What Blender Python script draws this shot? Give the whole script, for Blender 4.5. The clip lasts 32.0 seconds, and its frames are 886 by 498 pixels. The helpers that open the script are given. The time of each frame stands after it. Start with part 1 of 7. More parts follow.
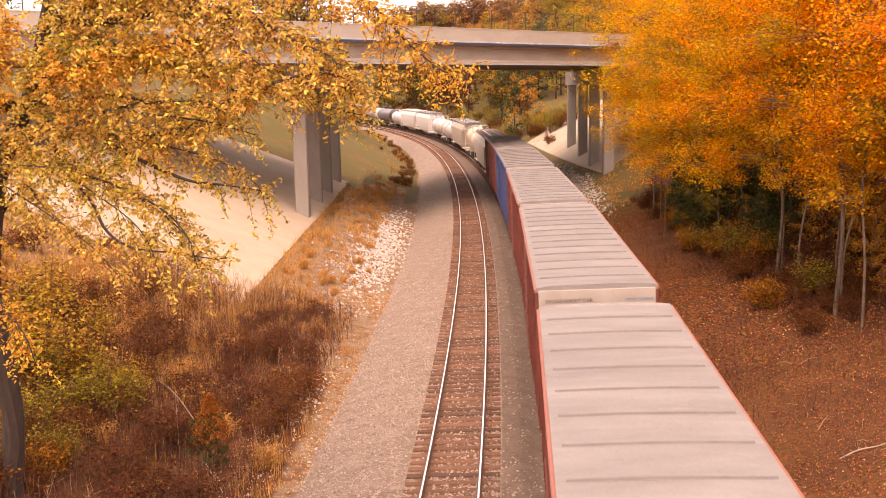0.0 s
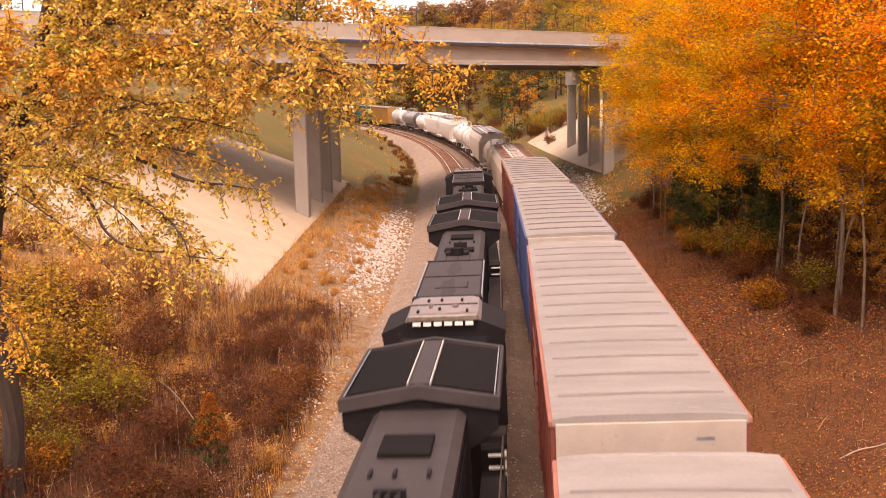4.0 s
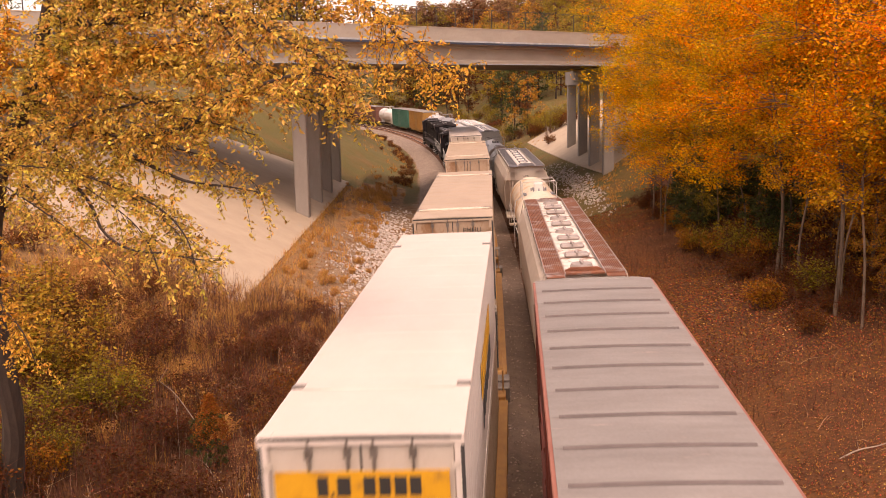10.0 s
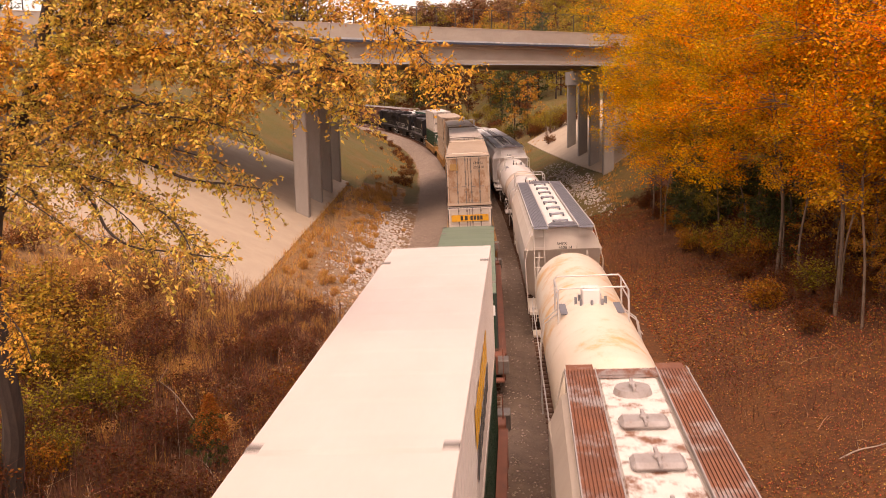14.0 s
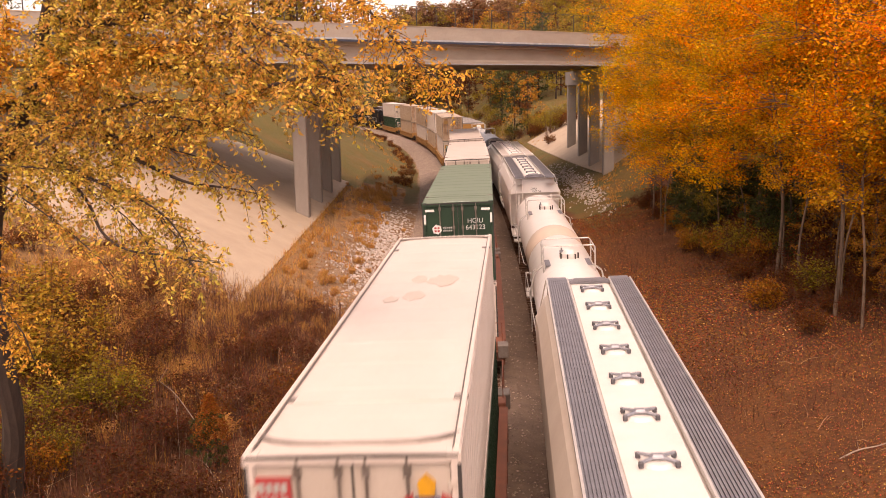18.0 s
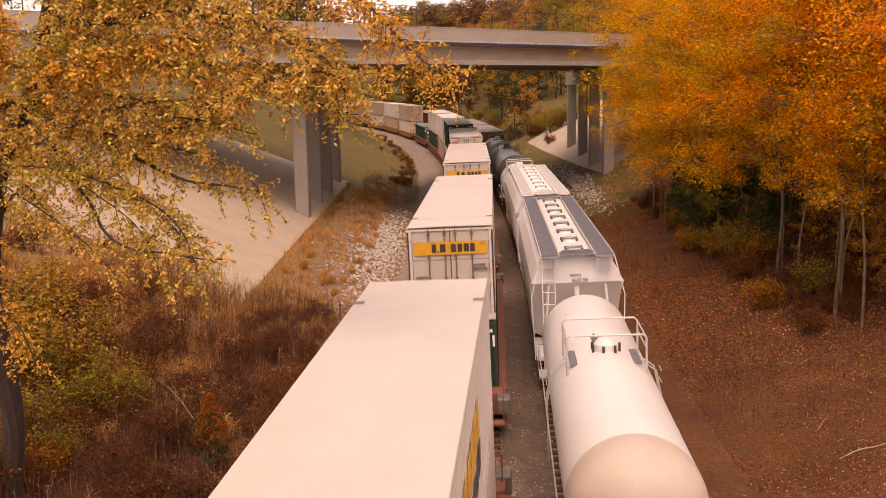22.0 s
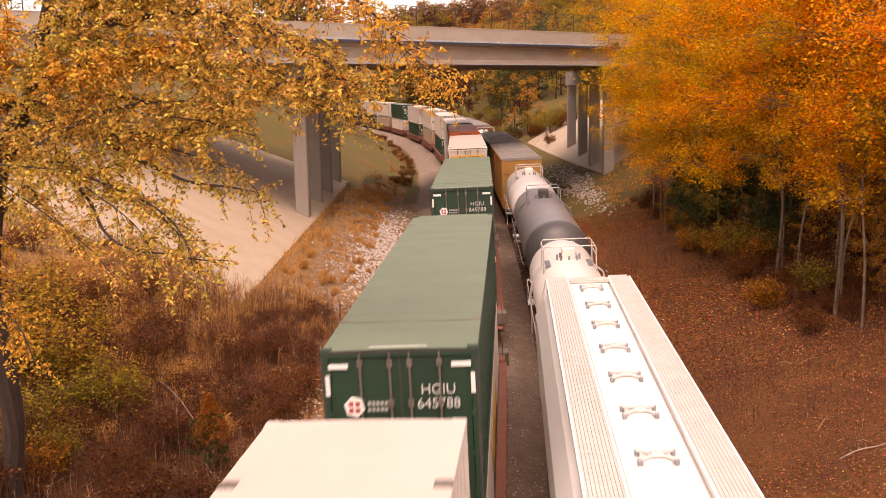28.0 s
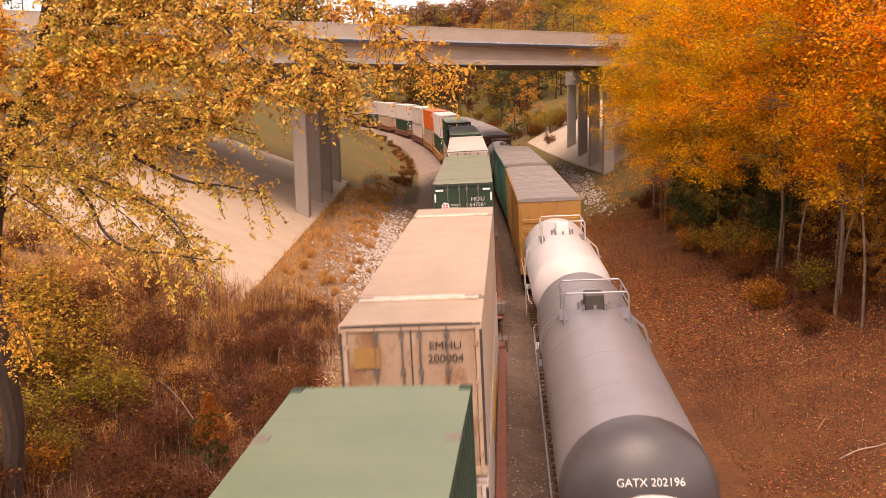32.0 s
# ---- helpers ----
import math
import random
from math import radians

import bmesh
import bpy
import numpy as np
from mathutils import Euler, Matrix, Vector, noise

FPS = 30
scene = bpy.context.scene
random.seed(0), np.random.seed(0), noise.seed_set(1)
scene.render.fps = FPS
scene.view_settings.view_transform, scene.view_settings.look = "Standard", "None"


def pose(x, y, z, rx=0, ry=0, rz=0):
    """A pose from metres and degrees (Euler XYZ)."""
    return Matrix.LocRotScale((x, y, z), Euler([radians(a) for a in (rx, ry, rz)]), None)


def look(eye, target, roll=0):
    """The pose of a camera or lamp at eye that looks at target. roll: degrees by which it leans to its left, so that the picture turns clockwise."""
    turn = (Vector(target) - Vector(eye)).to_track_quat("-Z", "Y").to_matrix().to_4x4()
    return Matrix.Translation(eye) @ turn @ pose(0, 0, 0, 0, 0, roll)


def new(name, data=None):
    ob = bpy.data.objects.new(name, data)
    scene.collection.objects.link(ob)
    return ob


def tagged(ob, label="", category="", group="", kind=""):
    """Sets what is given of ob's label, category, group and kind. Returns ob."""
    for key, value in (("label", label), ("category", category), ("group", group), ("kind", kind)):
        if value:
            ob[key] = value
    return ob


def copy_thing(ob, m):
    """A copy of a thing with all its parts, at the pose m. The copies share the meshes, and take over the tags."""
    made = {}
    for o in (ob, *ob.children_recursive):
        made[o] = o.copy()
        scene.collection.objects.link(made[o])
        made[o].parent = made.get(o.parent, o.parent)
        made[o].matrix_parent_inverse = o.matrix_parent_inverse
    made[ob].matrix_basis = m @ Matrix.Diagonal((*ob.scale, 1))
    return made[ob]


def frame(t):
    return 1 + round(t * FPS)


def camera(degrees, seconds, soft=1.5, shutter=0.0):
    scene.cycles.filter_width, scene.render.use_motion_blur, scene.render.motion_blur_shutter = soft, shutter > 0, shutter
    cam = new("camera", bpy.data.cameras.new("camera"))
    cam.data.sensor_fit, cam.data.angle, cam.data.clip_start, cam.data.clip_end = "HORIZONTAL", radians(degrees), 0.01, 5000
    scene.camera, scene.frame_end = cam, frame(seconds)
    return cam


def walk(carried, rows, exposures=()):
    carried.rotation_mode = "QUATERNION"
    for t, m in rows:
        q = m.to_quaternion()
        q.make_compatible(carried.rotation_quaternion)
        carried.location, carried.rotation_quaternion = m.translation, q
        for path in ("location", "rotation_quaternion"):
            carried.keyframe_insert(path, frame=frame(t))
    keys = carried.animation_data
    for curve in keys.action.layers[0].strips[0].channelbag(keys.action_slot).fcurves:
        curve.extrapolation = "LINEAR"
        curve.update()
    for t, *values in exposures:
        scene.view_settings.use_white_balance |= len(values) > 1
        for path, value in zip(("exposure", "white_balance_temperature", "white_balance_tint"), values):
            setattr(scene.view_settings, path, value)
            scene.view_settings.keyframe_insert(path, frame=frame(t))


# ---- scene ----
# the clip's camera darkens when pale cars fill its picture
EXPO = [(0, 0.40), (3.5, 0.40), (5.3, -0.05), (6, -0.20), (7, -0.10), (8, 0.08), (9, 0.08), (10, -0.10), (11, -0.12), (12, 0.08), (13, 0.25), (14, -0.17), (17, -0.08), (18, -0.10), (19, -0.17), (20, -0.42), (21, -0.47), (22, -0.42), (23, -0.52), (24, -0.17), (25, -0.45), (28, -0.07), (29, -0.52), (30, -0.50), (31, -0.02), (32, 0.08)]
EYE = (0.0, 0.0, 10.52)
cam = camera(49.1, 32.0, soft=0.45, shutter=0.35)
CAM = look(EYE, (0.0, 100.0 * math.cos(radians(9.722)), 10.52 - 100.0 * math.sin(radians(9.722))), -1.06)
walk(cam, [(0.0, CAM), (32.0, CAM)], exposures=[(t, e + 0.62, 8600, 33.5) for t, e in EXPO])

# ---- daylight: bright thin overcast ----
world = bpy.data.worlds.new("world")
scene.world = world
world.use_nodes = True
wn = world.node_tree
sky = wn.nodes.new("ShaderNodeTexSky")
sky.sky_type = "NISHITA"
sky.sun_disc = False
SUN_EL, SUN_AZ = 60.0, 186.0      # azimuth clockwise from +y
sky.sun_elevation, sky.sun_rotation = radians(SUN_EL), radians(SUN_AZ)
sky.dust_density, sky.air_density = 2.0, 1.0
hsv = wn.nodes.new("ShaderNodeHueSaturation")
hsv.inputs["Saturation"].default_value = 0.35
hsv.inputs["Value"].default_value = 1.6
wn.links.new(sky.outputs[0], hsv.inputs["Color"])
wn.links.new(hsv.outputs[0], wn.nodes["Background"].inputs[0])
wn.nodes["Background"].inputs[1].default_value = 0.135
sun_data = bpy.data.lights.new("sun", "SUN")
sun_data.energy, sun_data.angle, sun_data.color = 1.4, radians(45), (1.0, 0.93, 0.82)
sun = new("sun", sun_data)
sa = radians(SUN_AZ)
sun_dir = Vector((math.sin(sa) * math.cos(radians(SUN_EL)), math.cos(sa) * math.cos(radians(SUN_EL)), math.sin(radians(SUN_EL))))
sun.matrix_world = look(sun_dir * 300, (0, 0, 0))


# ---- materials ----
def mat(name, c1, c2=None, rough=0.7, metal=0.0, scale=2.0, fine=30.0, bump=0.15, spot=None, spot_at=0.62, spot_scale=4.0,
        stretch=(1, 1, 1), per_object=0.0, dist=0.02, trans=0.0, per_island=0.0, spec=0.5):
    """Two-scale noise colour, optional stains, fine relief."""
    m = bpy.data.materials.new(name)
    m.use_nodes = True
    nt = m.node_tree
    N, Lk = nt.nodes, nt.links
    b = N["Principled BSDF"]
    b.inputs["Roughness"].default_value = rough
    b.inputs["Metallic"].default_value = metal
    b.inputs["Specular IOR Level"].default_value = spec
    c2 = c2 or tuple(x * 0.78 for x in c1)
    tc = N.new("ShaderNodeTexCoord")
    mp = N.new("ShaderNodeMapping")
    mp.inputs["Scale"].default_value = stretch
    Lk.new(tc.outputs["Object"], mp.inputs["Vector"])
    n1 = N.new("ShaderNodeTexNoise")
    n1.inputs["Scale"].default_value, n1.inputs["Detail"].default_value, n1.inputs["Roughness"].default_value = scale, 6.0, 0.65
    Lk.new(mp.outputs[0], n1.inputs["Vector"])
    n2 = N.new("ShaderNodeTexNoise")
    n2.inputs["Scale"].default_value, n2.inputs["Detail"].default_value = fine, 4.0
    Lk.new(tc.outputs["Object"], n2.inputs["Vector"])
    add = N.new("ShaderNodeMath")
    add.operation = "MULTIPLY_ADD"
    add.inputs[1].default_value = 0.35
    Lk.new(n2.outputs["Fac"], add.inputs[0])
    Lk.new(n1.outputs["Fac"], add.inputs[2])
    rp = N.new("ShaderNodeMapRange")
    rp.inputs["From Min"].default_value, rp.inputs["From Max"].default_value = 0.45, 0.9
    Lk.new(add.outputs[0], rp.inputs["Value"])
    mx = N.new("ShaderNodeMix")
    mx.data_type = "RGBA"
    mx.inputs["A"].default_value, mx.inputs["B"].default_value = (*c1, 1), (*c2, 1)
    Lk.new(rp.outputs[0], mx.inputs["Factor"])
    col = mx.outputs["Result"]
    if spot:
        n3 = N.new("ShaderNodeTexNoise")
        n3.inputs["Scale"].default_value, n3.inputs["Detail"].default_value, n3.inputs["Roughness"].default_value = spot_scale, 8.0, 0.7
        Lk.new(mp.outputs[0], n3.inputs["Vector"])
        r3 = N.new("ShaderNodeMapRange")
        r3.inputs["From Min"].default_value, r3.inputs["From Max"].default_value = spot_at - 0.06, spot_at + 0.06
        Lk.new(n3.outputs["Fac"], r3.inputs["Value"])
        m3 = N.new("ShaderNodeMix")
        m3.data_type = "RGBA"
        Lk.new(r3.outputs[0], m3.inputs["Factor"])
        Lk.new(col, m3.inputs["A"])
        m3.inputs["B"].default_value = (*spot, 1)
        col = m3.outputs["Result"]
    if per_object or per_island:
        if per_object:
            oi = N.new("ShaderNodeObjectInfo")
            ro = oi.outputs["Random"]
        else:
            oi = N.new("ShaderNodeNewGeometry")
            ro = oi.outputs["Random Per Island"]
        k = per_object or per_island
        r4 = N.new("ShaderNodeMapRange")
        r4.inputs["To Min"].default_value, r4.inputs["To Max"].default_value = 1 - k, 1 + k
        Lk.new(ro, r4.inputs["Value"])
        hs = N.new("ShaderNodeHueSaturation")
        Lk.new(r4.outputs[0], hs.inputs["Value"])
        if per_island:
            r5 = N.new("ShaderNodeMapRange")
            r5.inputs["To Min"].default_value, r5.inputs["To Max"].default_value = 0.5 - k * 0.05, 0.5 + k * 0.05
            mm = N.new("ShaderNodeMath")
            mm.operation = "FRACT"
            m7 = N.new("ShaderNodeMath")
            m7.operation = "MULTIPLY"
            m7.inputs[1].default_value = 7.31
            Lk.new(ro, m7.inputs[0])
            Lk.new(m7.outputs[0], mm.inputs[0])
            Lk.new(mm.outputs[0], r5.inputs["Value"])
            Lk.new(r5.outputs[0], hs.inputs["Hue"])
        Lk.new(col, hs.inputs["Color"])
        col = hs.outputs[0]
    Lk.new(col, b.inputs["Base Color"])
    if bump:
        bp = N.new("ShaderNodeBump")
        bp.inputs["Strength"].default_value, bp.inputs["Distance"].default_value = bump, dist
        Lk.new(add.outputs[0], bp.inputs["Height"])
        Lk.new(bp.outputs[0], b.inputs["Normal"])
    if trans:
        tr = N.new("ShaderNodeBsdfTranslucent")
        Lk.new(col, tr.inputs["Color"])
        ms = N.new("ShaderNodeMixShader")
        ms.inputs[0].default_value = trans
        Lk.new(b.outputs[0], ms.inputs[1])
        Lk.new(tr.outputs[0], ms.inputs[2])
        Lk.new(ms.outputs[0], N["Material Output"].inputs["Surface"])
    return m


# ---- mesh building ----
class M:
    """Vertices and faces of one mesh."""

    def __init__(self):
        self.v, self.f = [], []

    def add(self, vs, fs):
        n = len(self.v)
        self.v += [tuple(p) for p in vs]
        self.f += [tuple(n + i for i in f) for f in fs]
        return self

    def box(self, x0, x1, y0, y1, z0, z1, b=0.0):
        if b <= 0:
            vs = [(x, y, z) for z in (z0, z1) for y in (y0, y1) for x in (x0, x1)]
            return self.add(vs, [(0, 2, 3, 1), (4, 5, 7, 6), (0, 1, 5, 4), (2, 6, 7, 3), (0, 4, 6, 2), (1, 3, 7, 5)])
        b = min(b, 0.45 * min(x1 - x0, y1 - y0, z1 - z0))
        vs, idx = [], {}
        for i, (X, sx) in enumerate(((x0, 1), (x1, -1))):
            for j, (Y, sy_) in enumerate(((y0, 1), (y1, -1))):
                for k, (Z, sz) in enumerate(((z0, 1), (z1, -1))):
                    for a in range(3):
                        p = [X + sx * b, Y + sy_ * b, Z + sz * b]
                        p[a] = (X, Y, Z)[a]
                        idx[i, j, k, a] = len(vs)
                        vs.append(p)
        g = lambda i, j, k, a: idx[i, j, k, a]
        fs = []
        for s in (0, 1):
            o = 1 if s else -1
            fs.append([g(s, 0, 0, 0), g(s, 1, 0, 0), g(s, 1, 1, 0), g(s, 0, 1, 0)][::o])
            fs.append([g(0, s, 0, 1), g(0, s, 1, 1), g(1, s, 1, 1), g(1, s, 0, 1)][::o])
            fs.append([g(0, 0, s, 2), g(1, 0, s, 2), g(1, 1, s, 2), g(0, 1, s, 2)][::o])
        for s in (0, 1):
            for t in (0, 1):
                fs.append([g(s, t, 0, 0), g(s, t, 1, 0), g(s, t, 1, 1), g(s, t, 0, 1)])
                fs.append([g(s, 0, t, 0), g(s, 1, t, 0), g(s, 1, t, 2), g(s, 0, t, 2)])
                fs.append([g(0, s, t, 1), g(1, s, t, 1), g(1, s, t, 2), g(0, s, t, 2)])
                for u in (0, 1):
                    fs.append([g(s, t, u, 0), g(s, t, u, 1), g(s, t, u, 2)])
        return self.add(vs, fs)

    def cyl(self, p0, p1, r0, r1=None, n=10, caps=True):
        r1 = r0 if r1 is None else r1
        p0, p1 = Vector(p0), Vector(p1)
        d = (p1 - p0).normalized()
        a = d.orthogonal().normalized()
        b = d.cross(a)
        vs = []
        for p, r in ((p0, r0), (p1, r1)):
            for i in range(n):
                t = 2 * math.pi * i / n
                vs.append(p + a * (r * math.cos(t)) + b * (r * math.sin(t)))
        fs = [(i, (i + 1) % n, n + (i + 1) % n, n + i) for i in range(n)]
        if caps:
            fs += [tuple(range(n))[::-1], tuple(range(n, 2 * n))]
        return self.add(vs, fs)

    def tube(self, pts, r, n=6, r_end=None):
        pts = [Vector(p) for p in pts]
        r_end = r if r_end is None else r_end
        vs, fs = [], []
        for i, p in enumerate(pts):
            d = (pts[min(i + 1, len(pts) - 1)] - pts[max(i - 1, 0)]).normalized()
            a = d.cross(Vector((0.31, 0.17, 0.93))).normalized()
            b = d.cross(a)
            rr = r + (r_end - r) * i / max(1, len(pts) - 1)
            vs += [p + a * (rr * math.cos(2 * math.pi * k / n)) + b * (rr * math.sin(2 * math.pi * k / n)) for k in range(n)]
        for i in range(len(pts) - 1):
            fs += [(i * n + k, i * n + (k + 1) % n, (i + 1) * n + (k + 1) % n, (i + 1) * n + k) for k in range(n)]
        fs += [tuple(range(n))[::-1], tuple((len(pts) - 1) * n + k for k in range(n))]
        return self.add(vs, fs)

    def extrude(self, prof, y0, y1):
        """Closed profile in x, z, run along y."""
        n = len(prof)
        vs = [(x, y0, z) for x, z in prof] + [(x, y1, z) for x, z in prof]
        fs = [(i, (i + 1) % n, n + (i + 1) % n, n + i) for i in range(n)] + [tuple(range(n))[::-1], tuple(range(n, 2 * n))]
        return self.add(vs, fs)

    def extrude_x(self, prof, x0, x1):
        """Closed profile in y, z, run along x."""
        n = len(prof)
        vs = [(x0, y, z) for y, z in prof] + [(x1, y, z) for y, z in prof]
        fs = [(i, (i + 1) % n, n + (i + 1) % n, n + i) for i in range(n)] + [tuple(range(n))[::-1], tuple(range(n, 2 * n))]
        return self.add(vs, fs)

    def lathe_y(self, prof, zc, n=28):
        """Profile of (y, radius) turned about the axis x = 0, z = zc."""
        vs, fs = [], []
        for y, r in prof:
            vs += [(r * math.sin(2 * math.pi * k / n), y, zc + r * math.cos(2 * math.pi * k / n)) for k in range(n)]
        for i in range(len(prof) - 1):
            fs += [(i * n + k, i * n + (k + 1) % n, (i + 1) * n + (k + 1) % n, (i + 1) * n + k) for k in range(n)]
        fs += [tuple(range(n))[::-1], tuple((len(prof) - 1) * n + k for k in range(n))]
        return self.add(vs, fs)

    def mesh(self, name, material, smooth=False):
        me = bpy.data.meshes.new(name)
        me.from_pydata(self.v, [], self.f)
        if material:
            me.materials.append(material)
        bm = bmesh.new()
        bm.from_mesh(me)
        bmesh.ops.recalc_face_normals(bm, faces=bm.faces[:])
        bm.to_mesh(me)
        bm.free()
        if smooth:
            me.polygons.foreach_set("use_smooth", [True] * len(me.polygons))
            me.set_sharp_from_angle(angle=radians(38))
        me.update()
        return me


def part(name, m, material, parent=None, label="", at=None, smooth=False):
    """One mesh object under a thing or a part; m is an M or a mesh to share."""
    me = m.mesh(name, material, smooth) if isinstance(m, M) else m
    ob = new(name, me)
    if parent is not None:
        ob.parent = parent
    if at is not None:
        ob.matrix_basis = at if isinstance(at, Matrix) else Matrix.Translation(at)
    if label:
        tagged(ob, label)
    return ob


def thing(name, label, category, group="", kind="", at=None):
    ob = new(name)
    ob.empty_display_size = 0.3
    if at is not None:
        ob.matrix_basis = at
    return tagged(ob, label, category, group, kind)


def blot(name, x, y, rx, ry, z, material, parent, seed, label=""):
    """A thin uneven stain lying on a roof."""
    r = random.Random(seed)
    n = 18
    rim = [(x + rx * r.uniform(0.65, 1.15) * math.cos(2 * math.pi * i / n), y + ry * r.uniform(0.65, 1.15) * math.sin(2 * math.pi * i / n)) for i in range(n)]
    m = M().add([(a, b, z) for a, b in rim] + [(a, b, z + 0.005) for a, b in rim], [tuple(range(n)), tuple(range(n, 2 * n))] + [(i, (i + 1) % n, n + (i + 1) % n, n + i) for i in range(n)])
    return part(name, m, material, parent, label)


# ---- the line of the two tracks ----
CANT = 0.030
GAP = 4.05                      # between the track centres
KS = [-700.0, -20.0, 0.0, 40.0, 80.0, 120.0, 170.0, 230.0, 300.0, 800.0]
KV = [0.0, 0.0, 0.0016, 0.0010, 0.0010, 0.0013, 0.0020, 0.0020, 0.0020, 0.0020]
DS = 0.5
LS = np.arange(-660.0, 640.0, DS)
_k = np.interp(LS, KS, KV)
_i0 = int(round(660.0 / DS))
LH = np.cumsum(_k) * DS
LH = LH - LH[_i0] - 0.1022
LX = -np.cumsum(np.sin(LH)) * DS
LY = np.cumsum(np.cos(LH)) * DS
LX, LY = LX - LX[_i0] - 1.9534, LY - LY[_i0]


def on_line(s, u=0.0):
    """Plan position at s along the line, u to the right of the left-hand track."""
    x, y, h = np.interp(s, LS, LX), np.interp(s, LS, LY), np.interp(s, LS, LH)
    return x + u * np.cos(h), y + u * np.sin(h), h


def rail_pose(s, u, half=6.0, off=0.0):
    """Pose of a vehicle whose middle is at s on the track at u, carried by two trucks."""
    ax, ay, _ = on_line(s - half, u)
    bx, by, _ = on_line(s + half, u)
    c = Vector(((ax + bx) / 2, (ay + by) / 2, 0))
    f = Vector((bx - ax, by - ay, 0)).normalized()
    r = Vector((f.y, -f.x, 0))
    right = r * math.cos(CANT) + Vector((0, 0, math.sin(CANT)))
    up = right.cross(f)
    m = Matrix((right, f, up)).transposed().to_4x4()
    return Matrix.Translation(c) @ m


def track_coords(x, y):
    """s and u of plan points (arrays)."""
    S, U = np.empty(len(x)), np.empty(len(x))
    st = 6
    lx, ly = LX[::st], LY[::st]
    for a in range(0, len(x), 4000):
        xx, yy = x[a:a + 4000, None], y[a:a + 4000, None]
        d = (xx - lx) ** 2 + (yy - ly) ** 2
        i = d.argmin(1) * st
        dx, dy, h = x[a:a + 4000] - LX[i], y[a:a + 4000] - LY[i], LH[i]
        S[a:a + 4000] = LS[i] + (-np.sin(h) * dx + np.cos(h) * dy)
        U[a:a + 4000] = np.cos(h) * dx + np.sin(h) * dy
    return S, U


def paved_profile(x, u):
    zl = np.interp(x, [-70, -30, -9.9, -8.5], [10.6, 9.7, 0.15, -0.4])
    zr = np.interp(u, [9.6, 11.6, 30, 70], [-0.8, 0.05, 9.8, 10.6])
    return np.where(u < 0, zl, zr)


def ground_z(x, y):
    x, y = np.atleast_1d(np.asarray(x, float)), np.atleast_1d(np.asarray(y, float))
    s, u = track_coords(x, y)
    z = np.interp(u, GU, GZ)
    # the far bank and its hill
    far = np.clip((s - 105) / 60, 0, 1)
    hill = np.interp(u, [-400, -120, -45, -22, -9, -5.4], [30, 24, 15, 8.0, 0.8, -0.75])
    z = np.where(u < -4.5, z * (1 - far) + hill * far, z)
    hill_r = np.interp(u, [9.5, 13, 24, 45, 120, 400], [-0.7, 1.0, 7.0, 13, 22, 34])
    farr = np.clip((s - 154) / 50, 0, 1)
    z = np.where(u > 9.5, z * (1 - farr) + hill_r * farr, z)
    # the fill that carries the bridge ends
    near = np.clip((s - 38) / 8, 0, 1) * np.clip((122 - s) / 12, 0, 1)
    z = np.where(x < -8.5, z * (1 - near) + paved_profile(x, u) * near, z)
    nearr = np.clip((s - 88) / 9, 0, 1) * np.clip((166 - s) / 12, 0, 1)
    z = np.where(u > 9.6, z * (1 - nearr) + np.maximum(paved_profile(x, u), -0.8) * nearr, z)
    rough = np.clip((np.abs(u - 2.0) - 6.6) / 4, 0, 1) * (1 - np.maximum(near * (x < -9.0), nearr * (u > 11.0)))
    z = z + rough * (0.28 * np.sin(x * 0.31 + 1.3) * np.sin(y * 0.27) + 0.12 * np.sin(x * 1.1 + y * 0.7) * np.sin(y * 1.3 - x * 0.4))
    return z


# cross-section of the cutting, by distance from the left-hand track
GU = [-2500, -300, -60, -32, -29, -10.6, -8.0, -5.9, -4.6, -2.0, 6.4, 8.2, 9.6, 11.5, 16, 24, 34, 60, 300, 2500]
GZ = [10, 10, 10.5, 10.3, 9.8, 0.55, -0.25, -0.75, -0.95, -1.0, -1.0, -0.95, -0.8, -0.1, 1.1, 3.0, 5.5, 9.0, 10, 10]


def gz(x, y):
    return float(ground_z(x, y)[0])

# ---- surfaces ----
M_BALLAST = mat("ballast", (0.31, 0.22, 0.165), (0.17, 0.115, 0.082), 0.95, scale=1.6, fine=24, bump=1.0, dist=0.08, spot=(0.43, 0.34, 0.27), spot_at=0.58, spot_scale=16)
M_TIE = mat("tie_wood", (0.12, 0.050, 0.026), (0.20, 0.095, 0.052), 0.9, scale=5, fine=60, bump=0.4, stretch=(1, 6, 6), per_object=0.35)
M_RAIL = mat("rail_steel", (0.93, 0.91, 0.88), (0.88, 0.86, 0.82), 0.55, 0.55, scale=3, bump=0.02)
M_RAILRUST = mat("rail_rust", (0.16, 0.075, 0.045), (0.09, 0.045, 0.03), 0.85, scale=8, bump=0.3)
M_CONC = mat("concrete", (0.49, 0.38, 0.275), (0.415, 0.31, 0.22), 0.9, scale=0.5, fine=14, bump=0.15, spot=(0.40, 0.34, 0.27), spot_at=0.66, spot_scale=0.9)
M_CONC_D = mat("bridge_concrete", (0.32, 0.272, 0.232), (0.25, 0.208, 0.176), 0.9, scale=0.7, fine=12, bump=0.15, spot=(0.30, 0.27, 0.24), spot_at=0.68, spot_scale=1.2, stretch=(1, 1, 0.35))
M_STAINBED = mat("stained_ballast", (0.18, 0.092, 0.055), (0.10, 0.048, 0.029), 0.95, scale=1.8, fine=24, bump=1.0, dist=0.08, spot=(0.33, 0.21, 0.14), spot_at=0.62, spot_scale=16)
